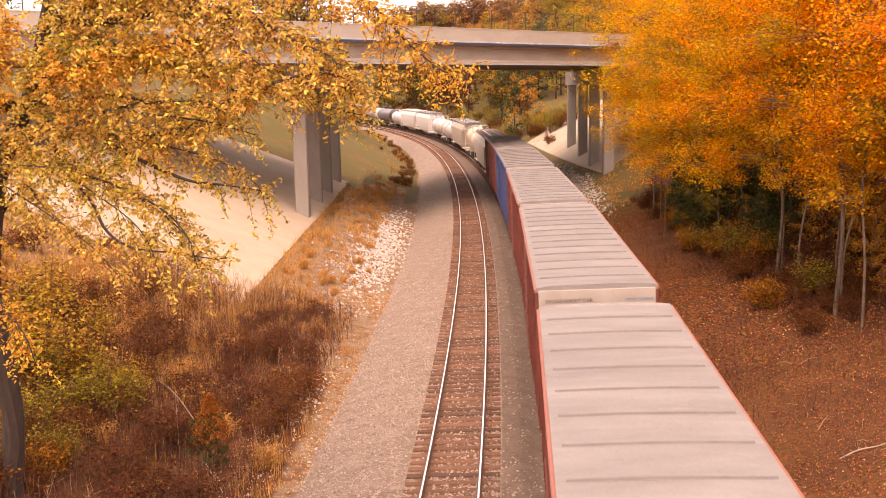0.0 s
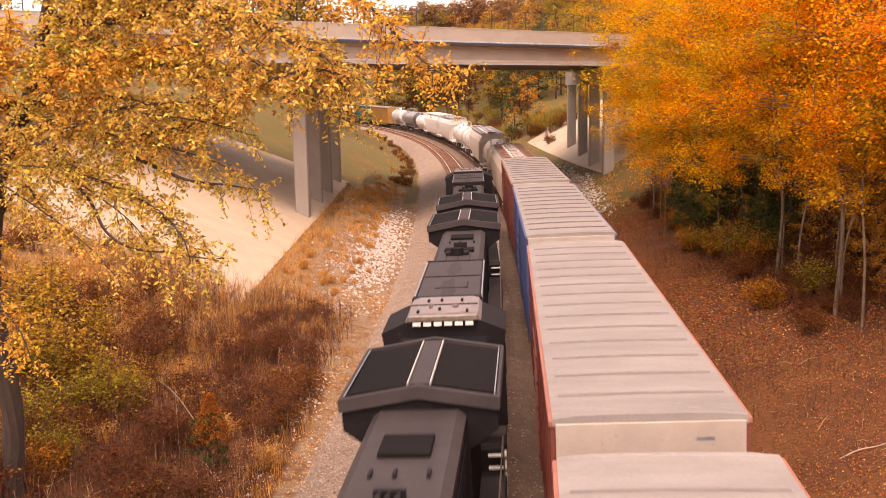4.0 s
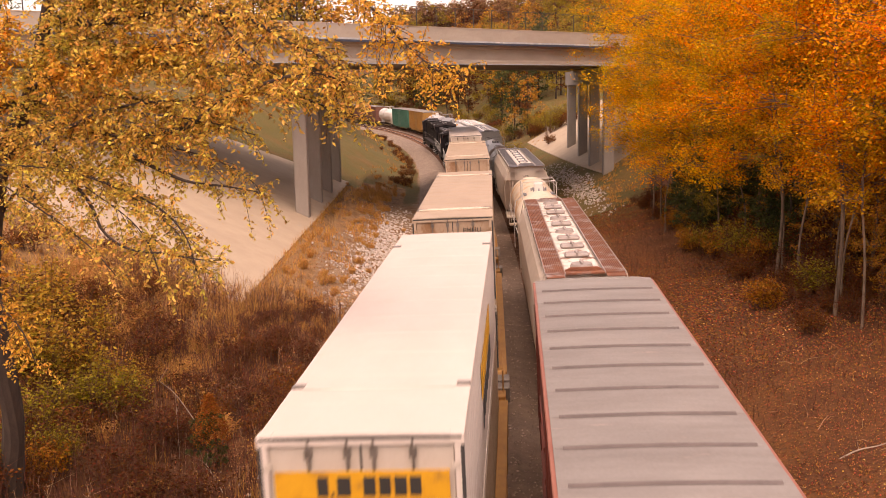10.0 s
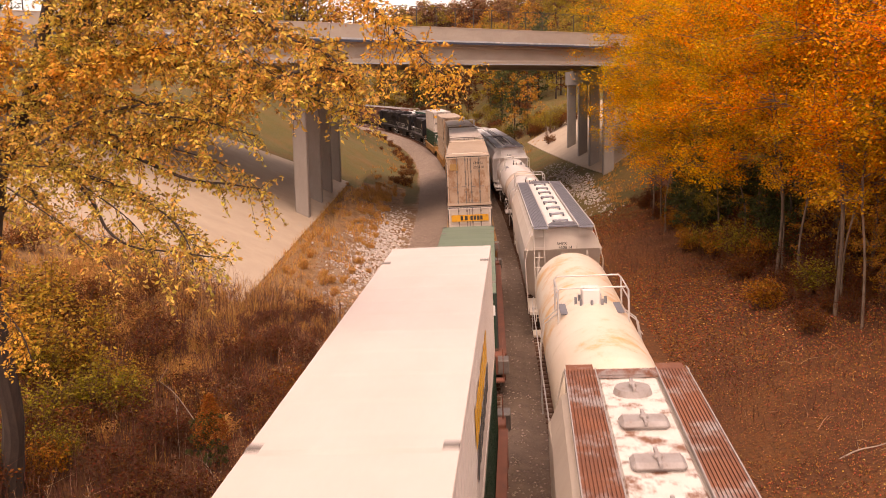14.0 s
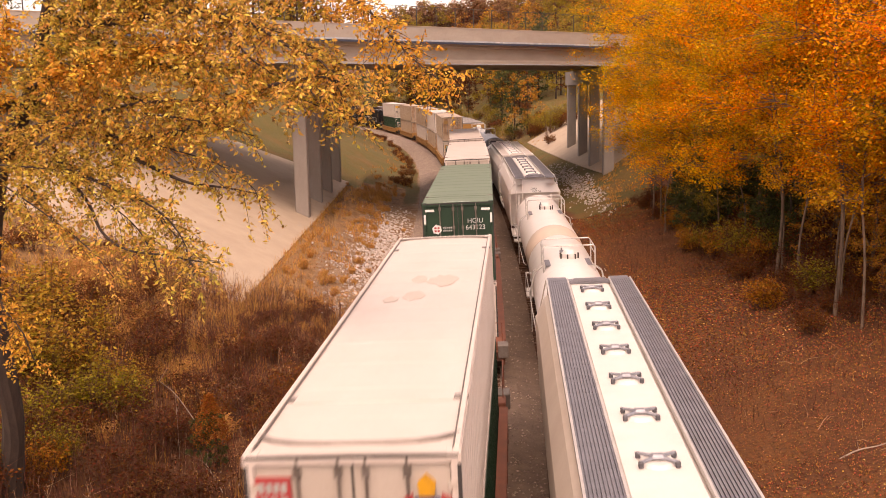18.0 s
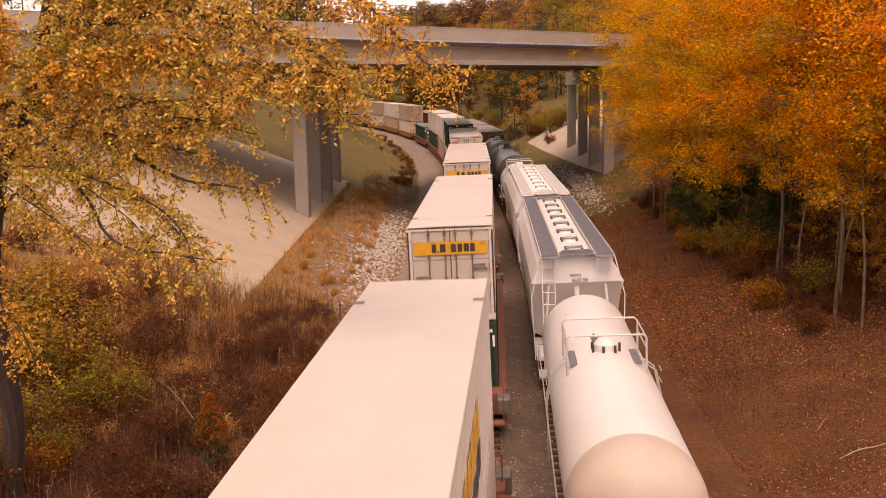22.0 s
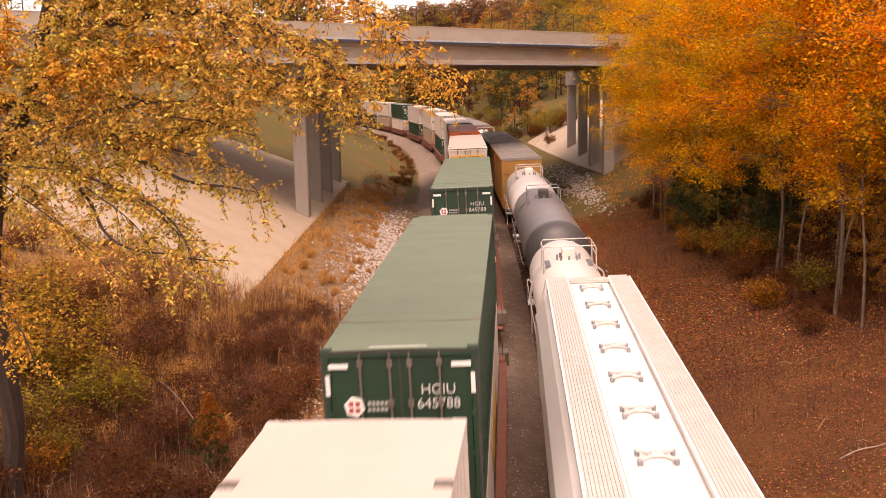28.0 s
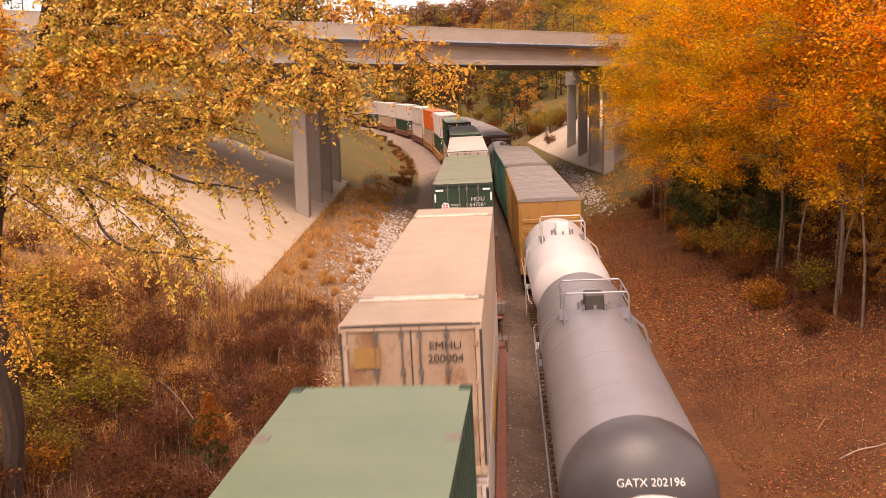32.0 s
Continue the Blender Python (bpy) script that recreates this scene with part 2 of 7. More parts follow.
M_MIDBED = mat("dusty_shaded_ballast", (0.215, 0.145, 0.103), (0.12, 0.078, 0.055), 0.95, scale=1.8, fine=24, bump=1.0, dist=0.08, spot=(0.24, 0.16, 0.11), spot_at=0.60, spot_scale=16)
M_PARAPET = mat("parapet_concrete", (0.43, 0.365, 0.30), (0.35, 0.29, 0.235), 0.9, scale=0.5, fine=10, bump=0.12, spot=(0.33, 0.26, 0.21), spot_at=0.66, spot_scale=0.8, stretch=(1, 1, 2.5))
M_LIME = mat("lime_stain", (0.66, 0.66, 0.64), (0.55, 0.55, 0.53), 0.8, scale=5, bump=0.05)
M_EDGEPALE = mat("edge_strip", (0.44, 0.46, 0.48), (0.30, 0.33, 0.36), 0.6, scale=3, bump=0.05, spot=(0.62, 0.62, 0.60), spot_at=0.6, spot_scale=5)
M_BLUE = mat("girder_edge", (0.06, 0.075, 0.11), (0.04, 0.05, 0.075), 0.6, scale=2)
M_DARKSTEEL = mat("dark_steel", (0.05, 0.045, 0.042), (0.09, 0.075, 0.065), 0.65, 0.3, scale=3)


def ground_material():
    m = bpy.data.materials.new("ground")
    m.use_nodes = True
    nt = m.node_tree
    N, Lk = nt.nodes, nt.links
    b = N["Principled BSDF"]
    b.inputs["Roughness"].default_value = 0.95
    tc = N.new("ShaderNodeTexCoord")

    def noise_tex(scale, detail=8, rough=0.65):
        n = N.new("ShaderNodeTexNoise")
        n.inputs["Scale"].default_value, n.inputs["Detail"].default_value, n.inputs["Roughness"].default_value = scale, detail, rough
        Lk.new(tc.outputs["Object"], n.inputs["Vector"])
        return n.outputs["Fac"]

    def mixed(fac, a, bb, lo=0.4, hi=0.6):
        r = N.new("ShaderNodeMapRange")
        r.inputs["From Min"].default_value, r.inputs["From Max"].default_value = lo, hi
        Lk.new(fac, r.inputs["Value"])
        x = N.new("ShaderNodeMix")
        x.data_type = "RGBA"
        Lk.new(r.outputs[0], x.inputs["Factor"])
        for k, c in (("A", a), ("B", bb)):
            if isinstance(c, tuple):
                x.inputs[k].default_value = (*c, 1)
            else:
                Lk.new(c, x.inputs[k])
        return x.outputs["Result"]

    litter = mixed(noise_tex(0.35), mixed(noise_tex(7), (0.085, 0.029, 0.007), (0.22, 0.080, 0.019), 0.35, 0.65), mixed(noise_tex(11), (0.042, 0.014, 0.004), (0.155, 0.046, 0.011), 0.35, 0.65), 0.4, 0.62)
    grass = mixed(noise_tex(0.25), mixed(noise_tex(6), (0.082, 0.066, 0.012), (0.145, 0.105, 0.022), 0.35, 0.65), (0.17, 0.088, 0.022), 0.45, 0.65)
    gravel = mixed(noise_tex(1.7), mixed(noise_tex(14), (0.34, 0.245, 0.165), (0.20, 0.12, 0.065), 0.42, 0.58), mixed(noise_tex(5), (0.30, 0.15, 0.06), (0.15, 0.066, 0.026)), 0.42, 0.56)
    at = N.new("ShaderNodeAttribute")
    at.attribute_name = "cover"
    sp = N.new("ShaderNodeSeparateColor")
    Lk.new(at.outputs["Color"], sp.inputs[0])
    wob = N.new("ShaderNodeMath")
    wob.operation = "MULTIPLY_ADD"
    wob.inputs[1].default_value = 0.7
    wob.inputs[2].default_value = -0.35
    Lk.new(noise_tex(0.9, 6), wob.inputs[0])

    def wobbled(o):
        q = N.new("ShaderNodeMath")
        q.operation = "ADD"
        Lk.new(o, q.inputs[0])
        Lk.new(wob.outputs[0], q.inputs[1])
        return q.outputs[0]

    c = mixed(wobbled(sp.outputs[0]), litter, grass, 0.4, 0.6)
    dry = mixed(noise_tex(1.2), mixed(noise_tex(9), (0.22, 0.105, 0.037), (0.38, 0.21, 0.085), 0.35, 0.65), (0.16, 0.073, 0.025), 0.45, 0.65)
    c = mixed(wobbled(sp.outputs[2]), c, dry, 0.4, 0.6)
    c = mixed(wobbled(sp.outputs[1]), c, gravel, 0.4, 0.6)
    Lk.new(c, b.inputs["Base Color"])
    bp = N.new("ShaderNodeBump")
    bp.inputs["Strength"].default_value, bp.inputs["Distance"].default_value = 0.8, 0.08
    Lk.new(noise_tex(9, 8, 0.75), bp.inputs["Height"])
    Lk.new(bp.outputs[0], b.inputs["Normal"])
    return m


def axis(lo, hi, step, reach):
    mid = list(np.arange(lo, hi + 0.01, step))
    a, b, d = [lo], [hi], step
    while b[-1] < reach:
        d *= 1.35
        b.append(b[-1] + d)
        a.append(a[-1] - d)
    return np.array(a[:0:-1] + mid + b[1:])


def make_ground():
    xs, ys = axis(-46, 46, 0.7, 2600), axis(-20, 250, 1.0, 2600)
    X, Y = np.meshgrid(xs, ys)
    x, y = X.ravel(), Y.ravel()
    z = ground_z(x, y)
    s, u = track_coords(x, y)
    nx, ny = len(xs), len(ys)
    i = np.arange(nx * ny).reshape(ny, nx)
    quads = np.stack([i[:-1, :-1], i[:-1, 1:], i[1:, 1:], i[1:, :-1]], -1).reshape(-1, 4)
    me = bpy.data.meshes.new("ground")
    me.from_pydata(np.stack([x, y, z], 1).tolist(), [], quads.tolist())
    me.polygons.foreach_set("use_smooth", [True] * len(me.polygons))
    a = me.color_attributes.new("cover", "FLOAT_COLOR", "POINT")
    grass = np.clip((s - 84) / 12, 0, 1) * (np.abs(u) < 60) + np.clip((s - 70) / 10, 0, 1) * np.clip((u - 8) / 2, 0, 1) * np.clip((17 - u) / 3, 0, 1) 
    dry = np.clip((s - 42) / 6, 0, 1) * np.clip((103 + 0.65 * (x + 9.9) - y) / 4, 0, 1) * np.clip((-5.5 - u) / 1, 0, 1) * (u > -48) + 0.6 * np.clip((-9.5 - u) / 1.5, 0, 1) * np.clip((s - 31) / 6, 0, 1) * (s < 45)
    gravel = np.clip((u + np.interp(s, [20, 36, 46, 60, 100], [5.6, 5.8, 8.8, 10.0, 9.0])) / 1.0, 0, 1) * np.clip((-3.0 - u) / 1.0, 0, 1) * np.clip((s - 20) / 6, 0, 1) * np.clip((105 - s) / 30, 0, 1) + np.clip((u + 4.9) / 0.5, 0, 1) * np.clip((7.5 - u) / 0.9, 0, 1)
    col = np.stack([np.clip(grass, 0, 1), np.clip(gravel, 0, 1), np.clip(dry, 0, 1), 0 * z + 1], 1)
    a.data.foreach_set("color", col.ravel().astype(np.float32))
    me.materials.append(ground_material())
    ob = new("ground", me)
    tagged(ob, "leaf-littered cutting slopes with dry brown grass and gravel", "ground", kind="structure")
    return ob


make_ground()


def swept(name, prof, s0, s1, step, u, material, parent=None, smooth=False):
    """Closed cross-section (offset, height) swept along the line."""
    n = max(2, int((s1 - s0) / step) + 1)
    m = M()
    vs, fs, k = [], [], len(prof)
    for s in np.linspace(s0, s1, n):
        x, y, h = on_line(s, u)
        for o, z in prof:
            lat, up = o * math.cos(CANT) - z * math.sin(CANT), o * math.sin(CANT) + z * math.cos(CANT)
            vs.append((x + lat * math.cos(h), y + lat * math.sin(h), up))
    for i in range(n - 1):
        fs += [(i * k + j, i * k + (j + 1) % k, (i + 1) * k + (j + 1) % k, (i + 1) * k + j) for j in range(k)]
    fs += [tuple(range(k)), tuple((n - 1) * k + j for j in range(k))]
    m.add(vs, fs)
    return part(name, m, material, parent, smooth=smooth)


bed = swept("ballast_bed", [(-5.7, -1.12), (-4.5, -0.80), (-3.0, -0.40), (-2.0, -0.235), (1.9, -0.235), (2.1, -0.31), (2.3, -0.3565), (5.6, -0.3565), (6.3, -0.74), (6.9, -1.2)], -640, 560, 2.0, 0, M_BALLAST)
tagged(bed, "grey-brown crushed stone ballast under both tracks", "ballast", kind="structure")

RAILP = [(-0.07, -0.18), (0.07, -0.18), (0.07, -0.165), (0.012, -0.145), (0.012, -0.045), (0.037, -0.032), (0.037, -0.006), (0.028, -0.001), (-0.028, -0.001), (-0.037, -0.006), (-0.037, -0.032), (-0.012, -0.045), (-0.012, -0.145), (-0.07, -0.165)]
tie_me = M().box(-1.3, 1.3, -0.115, 0.115, -0.35, -0.175, 0.012).mesh("tie", M_TIE)
rng = random.Random(4)
for tname, uu in (("track_main", 0.0), ("track_second", GAP)):
    tr = thing(tname, "railway track with worn steel rails on dark wooden ties", "railway track", kind="structure")
    for sd in (-0.755, 0.755):
        r = swept("rail", [(sd + o, z) for o, z in RAILP], -640, 560, 1.5, uu, M_RAILRUST, tr)
        swept("rail_head", [(sd - 0.030, -0.006), (sd - 0.024, 0.0), (sd + 0.024, 0.0), (sd + 0.030, -0.006)], -640, 560, 1.5, uu, M_RAIL, tr)
    # Rust-brown stained ballast between the rails.
    stained = swept("stained_ballast", [(-1.15, -0.26), (-1.0, -0.222), (1.0, -0.222), (1.15, -0.26)], -60, 400, 2.0, uu, M_STAINBED, tr)
    if uu == 0.0:
        # Dusty strip between the tracks, darkened for the shade between the trains.
        swept("stained_ballast", [(1.25, -0.26), (1.4, -0.222), (1.9, -0.222), (2.1, -0.29), (2.3, -0.343), (2.75, -0.343), (2.9, -0.38), (1.9, -0.40)], -60, 400, 2.0, uu, M_MIDBED, tr)
    stuff = M()
    s = -20.0
    while s < 330:
        x, y, h = on_line(s, uu)
        yaw = h + rng.uniform(-0.012, 0.012)
        pm = Matrix.Translation((x, y, rng.uniform(-0.012, 0.006))) @ Euler((0, -CANT, yaw)).to_matrix().to_4x4()
        if uu == 0.0 and 18 < s < 160:
            part("tie", tie_me, None, tr, at=pm)
        else:
            stuff.add([pm @ v.co for v in tie_me.vertices], [tuple(p.vertices) for p in tie_me.polygons])
        s += 0.5 if uu == 0.0 and s < 160 else 0.52
    tagged(part("ties", stuff, M_TIE, tr), kind="stuff")


def ballast_stones():
    """Loose stones on the ballast the camera looks down on."""
    r = np.random.RandomState(7)
    n = 27000
    s = 22 + 100 * r.uniform(0, 1, n) ** 1.9
    u = np.where(r.uniform(0, 1, n) < 0.62, r.uniform(-5.8, -0.9, n), np.where(r.uniform(0, 1, n) < 0.85, r.uniform(-0.6, 1.3, n), r.uniform(1.3, 2.9, n)))
    x, y, _ = on_line(s, u)
    z = np.interp(u, [-5.7, -4.5, -3.0, -2.0, 1.9, 2.3, 3.0], [-1.10, -0.78, -0.38, -0.215, -0.205, -0.33, -0.33]) + u * math.sin(CANT)
    k = r.uniform(0.02, 0.052, n)
    octa = np.array([(1, 0, 0), (0, 1, 0), (-1, 0, 0), (0, -1, 0), (0, 0, 1), (0, 0, -1)], float)
    V = octa[None] * r.uniform(0.6, 1.3, (n, 6, 1)) * k[:, None, None] + np.stack([x, y, z], 1)[:, None]
    a = r.uniform(0, 6.28, n)
    f = np.array([(0, 1, 4), (1, 2, 4), (2, 3, 4), (3, 0, 4)])
    F = (f[None] + np.arange(n)[:, None, None] * 6).reshape(-1, 3)
    me = bpy.data.meshes.new("ballast_stones")
    me.from_pydata(V.reshape(-1, 3).tolist(), [], F.tolist())
    me.materials.append(mat("ballast_stone", (0.42, 0.31, 0.245), (0.22, 0.155, 0.12), 0.9, scale=3, bump=0, per_island=0.4))
    tagged(new("ballast_stones", me), "loose grey-brown ballast stones", "ballast", kind="stuff")


ballast_stones()


# ---- the road bridge ----
def make_bridge():
    br = thing("road_bridge", "wide concrete road bridge on tall square columns", "bridge")
    A, B = Vector((-10.2, 70.5, 0)), Vector((15.9, 91.5, 0))
    ax = (B - A).normalized()
    nrm = Vector((-ax.y, ax.x, 0))
    base = Matrix((ax, nrm, Vector((0, 0, 1)))).transposed().to_4x4()
    base = Matrix.Translation(A) @ base
    br.matrix_basis = base
    W = 22.0
    x0, x1 = -62.0, 92.0
    # local axes: x along the bridge, y across it, z up
    grade = 0.0092

    def run(m):
        """The deck falls gently towards the far end."""
        m.v = [(x, y, z - grade * x) for x, y, z in m.v]
        return m

    part("deck", run(M().box(x0, x1, -0.50, W + 0.50, 13.70, 13.95, 0.03)), M_CONC_D, br)
    for y in (-0.55, W + 0.2):
        part("parapet", run(M().extrude_x([(y, 13.955), (y + 0.38, 13.955), (y + 0.36, 14.3), (y + 0.28, 14.5), (y + 0.26, 14.92), (y, 14.92)], x0, x1)), M_PARAPET, br)
        part("parapet_cap", run(M().box(x0, x1, y - 0.03, y + 0.29, 14.924, 14.975, 0.01)), M_CONC, br)
    part("drip_edge", run(M().box(x0, x1, -0.62, -0.553, 13.82, 13.95)), M_EDGEPALE, br, "pale weathered edge strip")
    # Dark blue line below the pale edge strip.
    part("edge_channel", run(M().box(x0, x1, -0.60, -0.504, 13.66, 13.816)), M_BLUE, br)
    stain = random.Random(5)
    for i in range(26):
        x = stain.uniform(0, 30)
        k = stain.uniform(0.08, 0.5)
        part("edge_stain", run(M().box(x, x + k, -0.626, -0.619, 13.83, 13.83 + stain.uniform(0.05, 0.11))), M_LIME, br)
    for k in range(8):
        y = 0.3 + k * (W - 0.6) / 7
        part("girder", run(M().extrude_x([(y - 0.3, 12.17), (y + 0.3, 12.17), (y + 0.3, 12.35), (y + 0.1, 12.5), (y + 0.1, 13.35), (y + 0.45, 13.5), (y + 0.45, 13.695), (y - 0.45, 13.695), (y - 0.45, 13.5), (y - 0.1, 13.35), (y - 0.1, 12.5), (y - 0.3, 12.35)], x0, x1)), M_PARAPET, br)
    part("girder_flange", run(M().box(x0, x1, -0.04, 0.6, 12.10, 12.166)), M_EDGEPALE, br)
    # bents stand along the tracks, askew to the deck
    inv = base.inverted()
    for cols, in (([(-10.8, 74.8), (-10.9, 83.8), (-10.9, 91.5), (-11.0, 100.8)],), ([(16.6, 96.6), (16.5, 105.0), (16.8, 115.6), (16.9, 126.3)],)):
        pts = [inv @ Vector((x, y, 0)) for x, y in cols]
        a, b = pts[0], pts[-1]
        d = (b - a).normalized()
        w = Vector((-d.y, d.x, 0)) * 0.65
        e0, e1 = a - d * 1.6, b + d * 1.2
        cap = M()
        vs = [e0 + w, e0 - w, e1 - w, e1 + w]
        cap.add([(v.x, v.y, 10.42 - grade * v.x) for v in vs] + [(v.x, v.y, 12.095 - grade * v.x) for v in vs], [(0, 1, 2, 3), (4, 5, 6, 7), (0, 1, 5, 4), (1, 2, 6, 5), (2, 3, 7, 6), (3, 0, 4, 7)])
        part("pier_cap", cap, M_CONC_D, br)
        ang = math.atan2(d.y, d.x)
        for p, (x, y) in zip(pts, cols):
            zb = gz(x, y) - 0.6
            c = M().box(-0.55, 0.55, -0.52, 0.52, zb, 10.44 - grade * p.x, 0.06)
            part("column", c, M_CONC_D, br, at=Matrix.Translation((p.x, p.y, 0)) @ Matrix.Rotation(ang, 4, "Z"))
    # fence on the near parapet
    post = M().cyl((0, 0, 14.97), (0, 0, 16.48), 0.04, n=6).mesh("fence_post", M_DARKSTEEL)
    for i in range(-14, 30):
        part("fence_post", post, None, br, at=(0.85 + i * 1.94, -0.42, -grade * (0.85 + i * 1.94)))
    part("fence_rail", run(M().cyl((-26, -0.42, 16.46), (58, -0.42, 16.46), 0.018, n=5)), M_DARKSTEEL, br)
    wires = M()
    x = -26.0
    while x < 57:
        for sg in (1, -1):
            wires.cyl((x, -0.42, 15.0), (x + sg * 1.45, -0.42, 16.45), 0.003, n=3, caps=False)
        x += 0.22
    part("fence_mesh", run(wires), M_DARKSTEEL, br)
    return br, base


bridge, BRM = make_bridge()


def slope_slab(name, label, corners, n, lift):
    """Paved embankment draped over the slope; corners in plan, in order."""
    c = [Vector((*p, 0)) for p in corners]
    m = M()
    top = []
    for j in range(n + 1):
        for i in range(n + 1):
            p = (c[0] * (1 - i / n) + c[1] * (i / n)) * (1 - j / n) + (c[3] * (1 - i / n) + c[2] * (i / n)) * (j / n)
            top.append((p.x, p.y))
    zz = paved_z(np.array([p[0] for p in top]), np.array([p[1] for p in top])) + lift
    vs = [(p[0], p[1], z) for p, z in zip(top, zz)] + [(p[0], p[1], z - 0.5) for p, z in zip(top, zz)]
    k = n + 1
    q = len(top)
    fs = []
    for j in range(n):
        for i in range(n):
            a = j * k + i
            fs += [(a, a + 1, a + k + 1, a + k), (q + a, q + a + k, q + a + k + 1, q + a + 1)]
    for i in range(n):
        fs += [(i, q + i, q + i + 1, i + 1), (n * k + i, n * k + i + 1, q + n * k + i + 1, q + n * k + i)]
        fs += [(i * k, (i + 1) * k, q + (i + 1) * k, q + i * k), (i * k + n, q + i * k + n, q + (i + 1) * k + n, (i + 1) * k + n)]
    m.add(vs, fs)
    ob = part(name, m, M_CONC)
    tagged(ob, label, "slope paving", kind="structure")
    return ob


def paved_z(x, y):
    s, u = track_coords(x, y)
    return paved_profile(x, u)


slope_slab("slope_paving_west", "pale concrete paved slope under the bridge, dusty and stained", [(-9.8, 44.0), (-9.9, 103.5), (-29, 91), (-28, 28)], 24, 0.10)
slope_slab("slope_paving_east", "pale concrete paved slope under the far bridge end", [(16.1, 97.5), (13.4, 151.5), (30, 154), (31, 107)], 20, 0.10)

# ---- rolling stock ----
M_WHITE = mat("container_white", (0.61, 0.522, 0.46), (0.555, 0.465, 0.40), 0.45, scale=0.8, fine=20, bump=0.05, spot=(0.62, 0.52, 0.42), spot_at=0.74, spot_scale=1.6, stretch=(1, 0.5, 0.6))
# Dusty door white, darkened as well for the shade on the end faces.
M_WHITEDOOR = mat("container_white_dusty_shaded", (0.50, 0.425, 0.355), (0.42, 0.345, 0.28), 0.55, scale=1.2, fine=20, bump=0.05, spot=(0.32, 0.22, 0.15), spot_at=0.68, spot_scale=2.4, stretch=(1.5, 1.5, 0.4))
M_TAN = mat("container_tan", (0.445, 0.325, 0.23), (0.36, 0.255, 0.175), 0.55, scale=0.9, fine=20, bump=0.06, spot=(0.36, 0.22, 0.13), spot_at=0.73, spot_scale=2.0, stretch=(1, 0.5, 0.6))
M_TANDOOR = mat("container_tan_dirty", (0.42, 0.295, 0.205), (0.28, 0.175, 0.105), 0.6, scale=1.2, fine=20, bump=0.06, spot=(0.24, 0.115, 0.05), spot_at=0.55, spot_scale=1.7, stretch=(1.3, 1.3, 0.7))
M_STRIPE = mat("worn_pale_stripe", (0.66, 0.56, 0.46), (0.57, 0.465, 0.37), 0.6, scale=3, fine=25, bump=0.05, spot=(0.42, 0.30, 0.20), spot_at=0.58, spot_scale=3.5)
M_SCUFF = mat("scuffed_paint", (0.48, 0.33, 0.23), (0.36, 0.23, 0.15), 0.6, scale=3, bump=0.05)
M_ROOFSCUFF = mat("roof_scuff", (0.55, 0.465, 0.395), (0.48, 0.40, 0.33), 0.6, scale=3, bump=0.03)
M_OCHREP = mat("placard_ochre", (0.34, 0.19, 0.05), (0.24, 0.12, 0.035), 0.6, scale=4, bump=0.03)
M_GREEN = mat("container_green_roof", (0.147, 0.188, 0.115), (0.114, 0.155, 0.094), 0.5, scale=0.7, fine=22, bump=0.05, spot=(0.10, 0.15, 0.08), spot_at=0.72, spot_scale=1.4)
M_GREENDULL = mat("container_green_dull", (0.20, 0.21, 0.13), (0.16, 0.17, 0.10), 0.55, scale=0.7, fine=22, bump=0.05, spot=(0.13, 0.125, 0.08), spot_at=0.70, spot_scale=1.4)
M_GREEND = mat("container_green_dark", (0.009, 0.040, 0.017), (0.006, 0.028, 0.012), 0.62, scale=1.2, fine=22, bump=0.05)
M_ORANGE = mat("container_orange", (0.72, 0.125, 0.012), (0.64, 0.105, 0.010), 0.45, scale=0.8, fine=22, bump=0.05, spot=(0.55, 0.10, 0.03), spot_at=0.72)
M_ORANGED = mat("container_orange_doors", (0.50, 0.075, 0.022), (0.42, 0.06, 0.018), 0.5, scale=1.2, fine=22, bump=0.05)
M_YELLOW = mat("sign_yellow", (0.68, 0.335, 0.02), (0.56, 0.255, 0.015), 0.5, scale=3, bump=0.03, spot=(0.40, 0.19, 0.03), spot_at=0.6, spot_scale=3)
M_INKPALE = mat("pale_lettering", (0.60, 0.60, 0.56), (0.48, 0.48, 0.45), 0.6, scale=6, bump=0.0)
M_INKFADED = mat("faded_lettering", (0.42, 0.43, 0.39), (0.30, 0.31, 0.28), 0.6, scale=6, bump=0.0)
M_INK = mat("black_paint", (0.025, 0.022, 0.02), (0.04, 0.035, 0.03), 0.5, bump=0.0)
M_INKW = mat("white_lettering", (0.78, 0.76, 0.72), (0.70, 0.68, 0.63), 0.5, bump=0.0)
M_RED = mat("sign_red", (0.42, 0.05, 0.045), (0.36, 0.04, 0.04), 0.5, bump=0.02)
M_NAVY = mat("sign_navy", (0.045, 0.05, 0.13), (0.06, 0.06, 0.15), 0.5, bump=0.02)
M_BAR = mat("door_hardware", (0.26, 0.22, 0.19), (0.14, 0.11, 0.09), 0.5, 0.5, scale=6)
M_GASKETSHADE = mat("door_gasket_shade", (0.035, 0.03, 0.028), (0.05, 0.045, 0.04), 0.8, bump=0.05)
M_TTX = mat("well_yellow", (0.40, 0.20, 0.05), (0.28, 0.125, 0.035), 0.6, scale=2, spot=(0.17, 0.08, 0.04), spot_at=0.62, spot_scale=5)
M_WELLRED = mat("well_brown", (0.26, 0.085, 0.045), (0.17, 0.06, 0.035), 0.65, scale=2, spot=(0.10, 0.05, 0.035), spot_at=0.62, spot_scale=5)
M_UNDER = mat("truck_grime", (0.055, 0.042, 0.034), (0.10, 0.07, 0.05), 0.85, 0.2, scale=4)
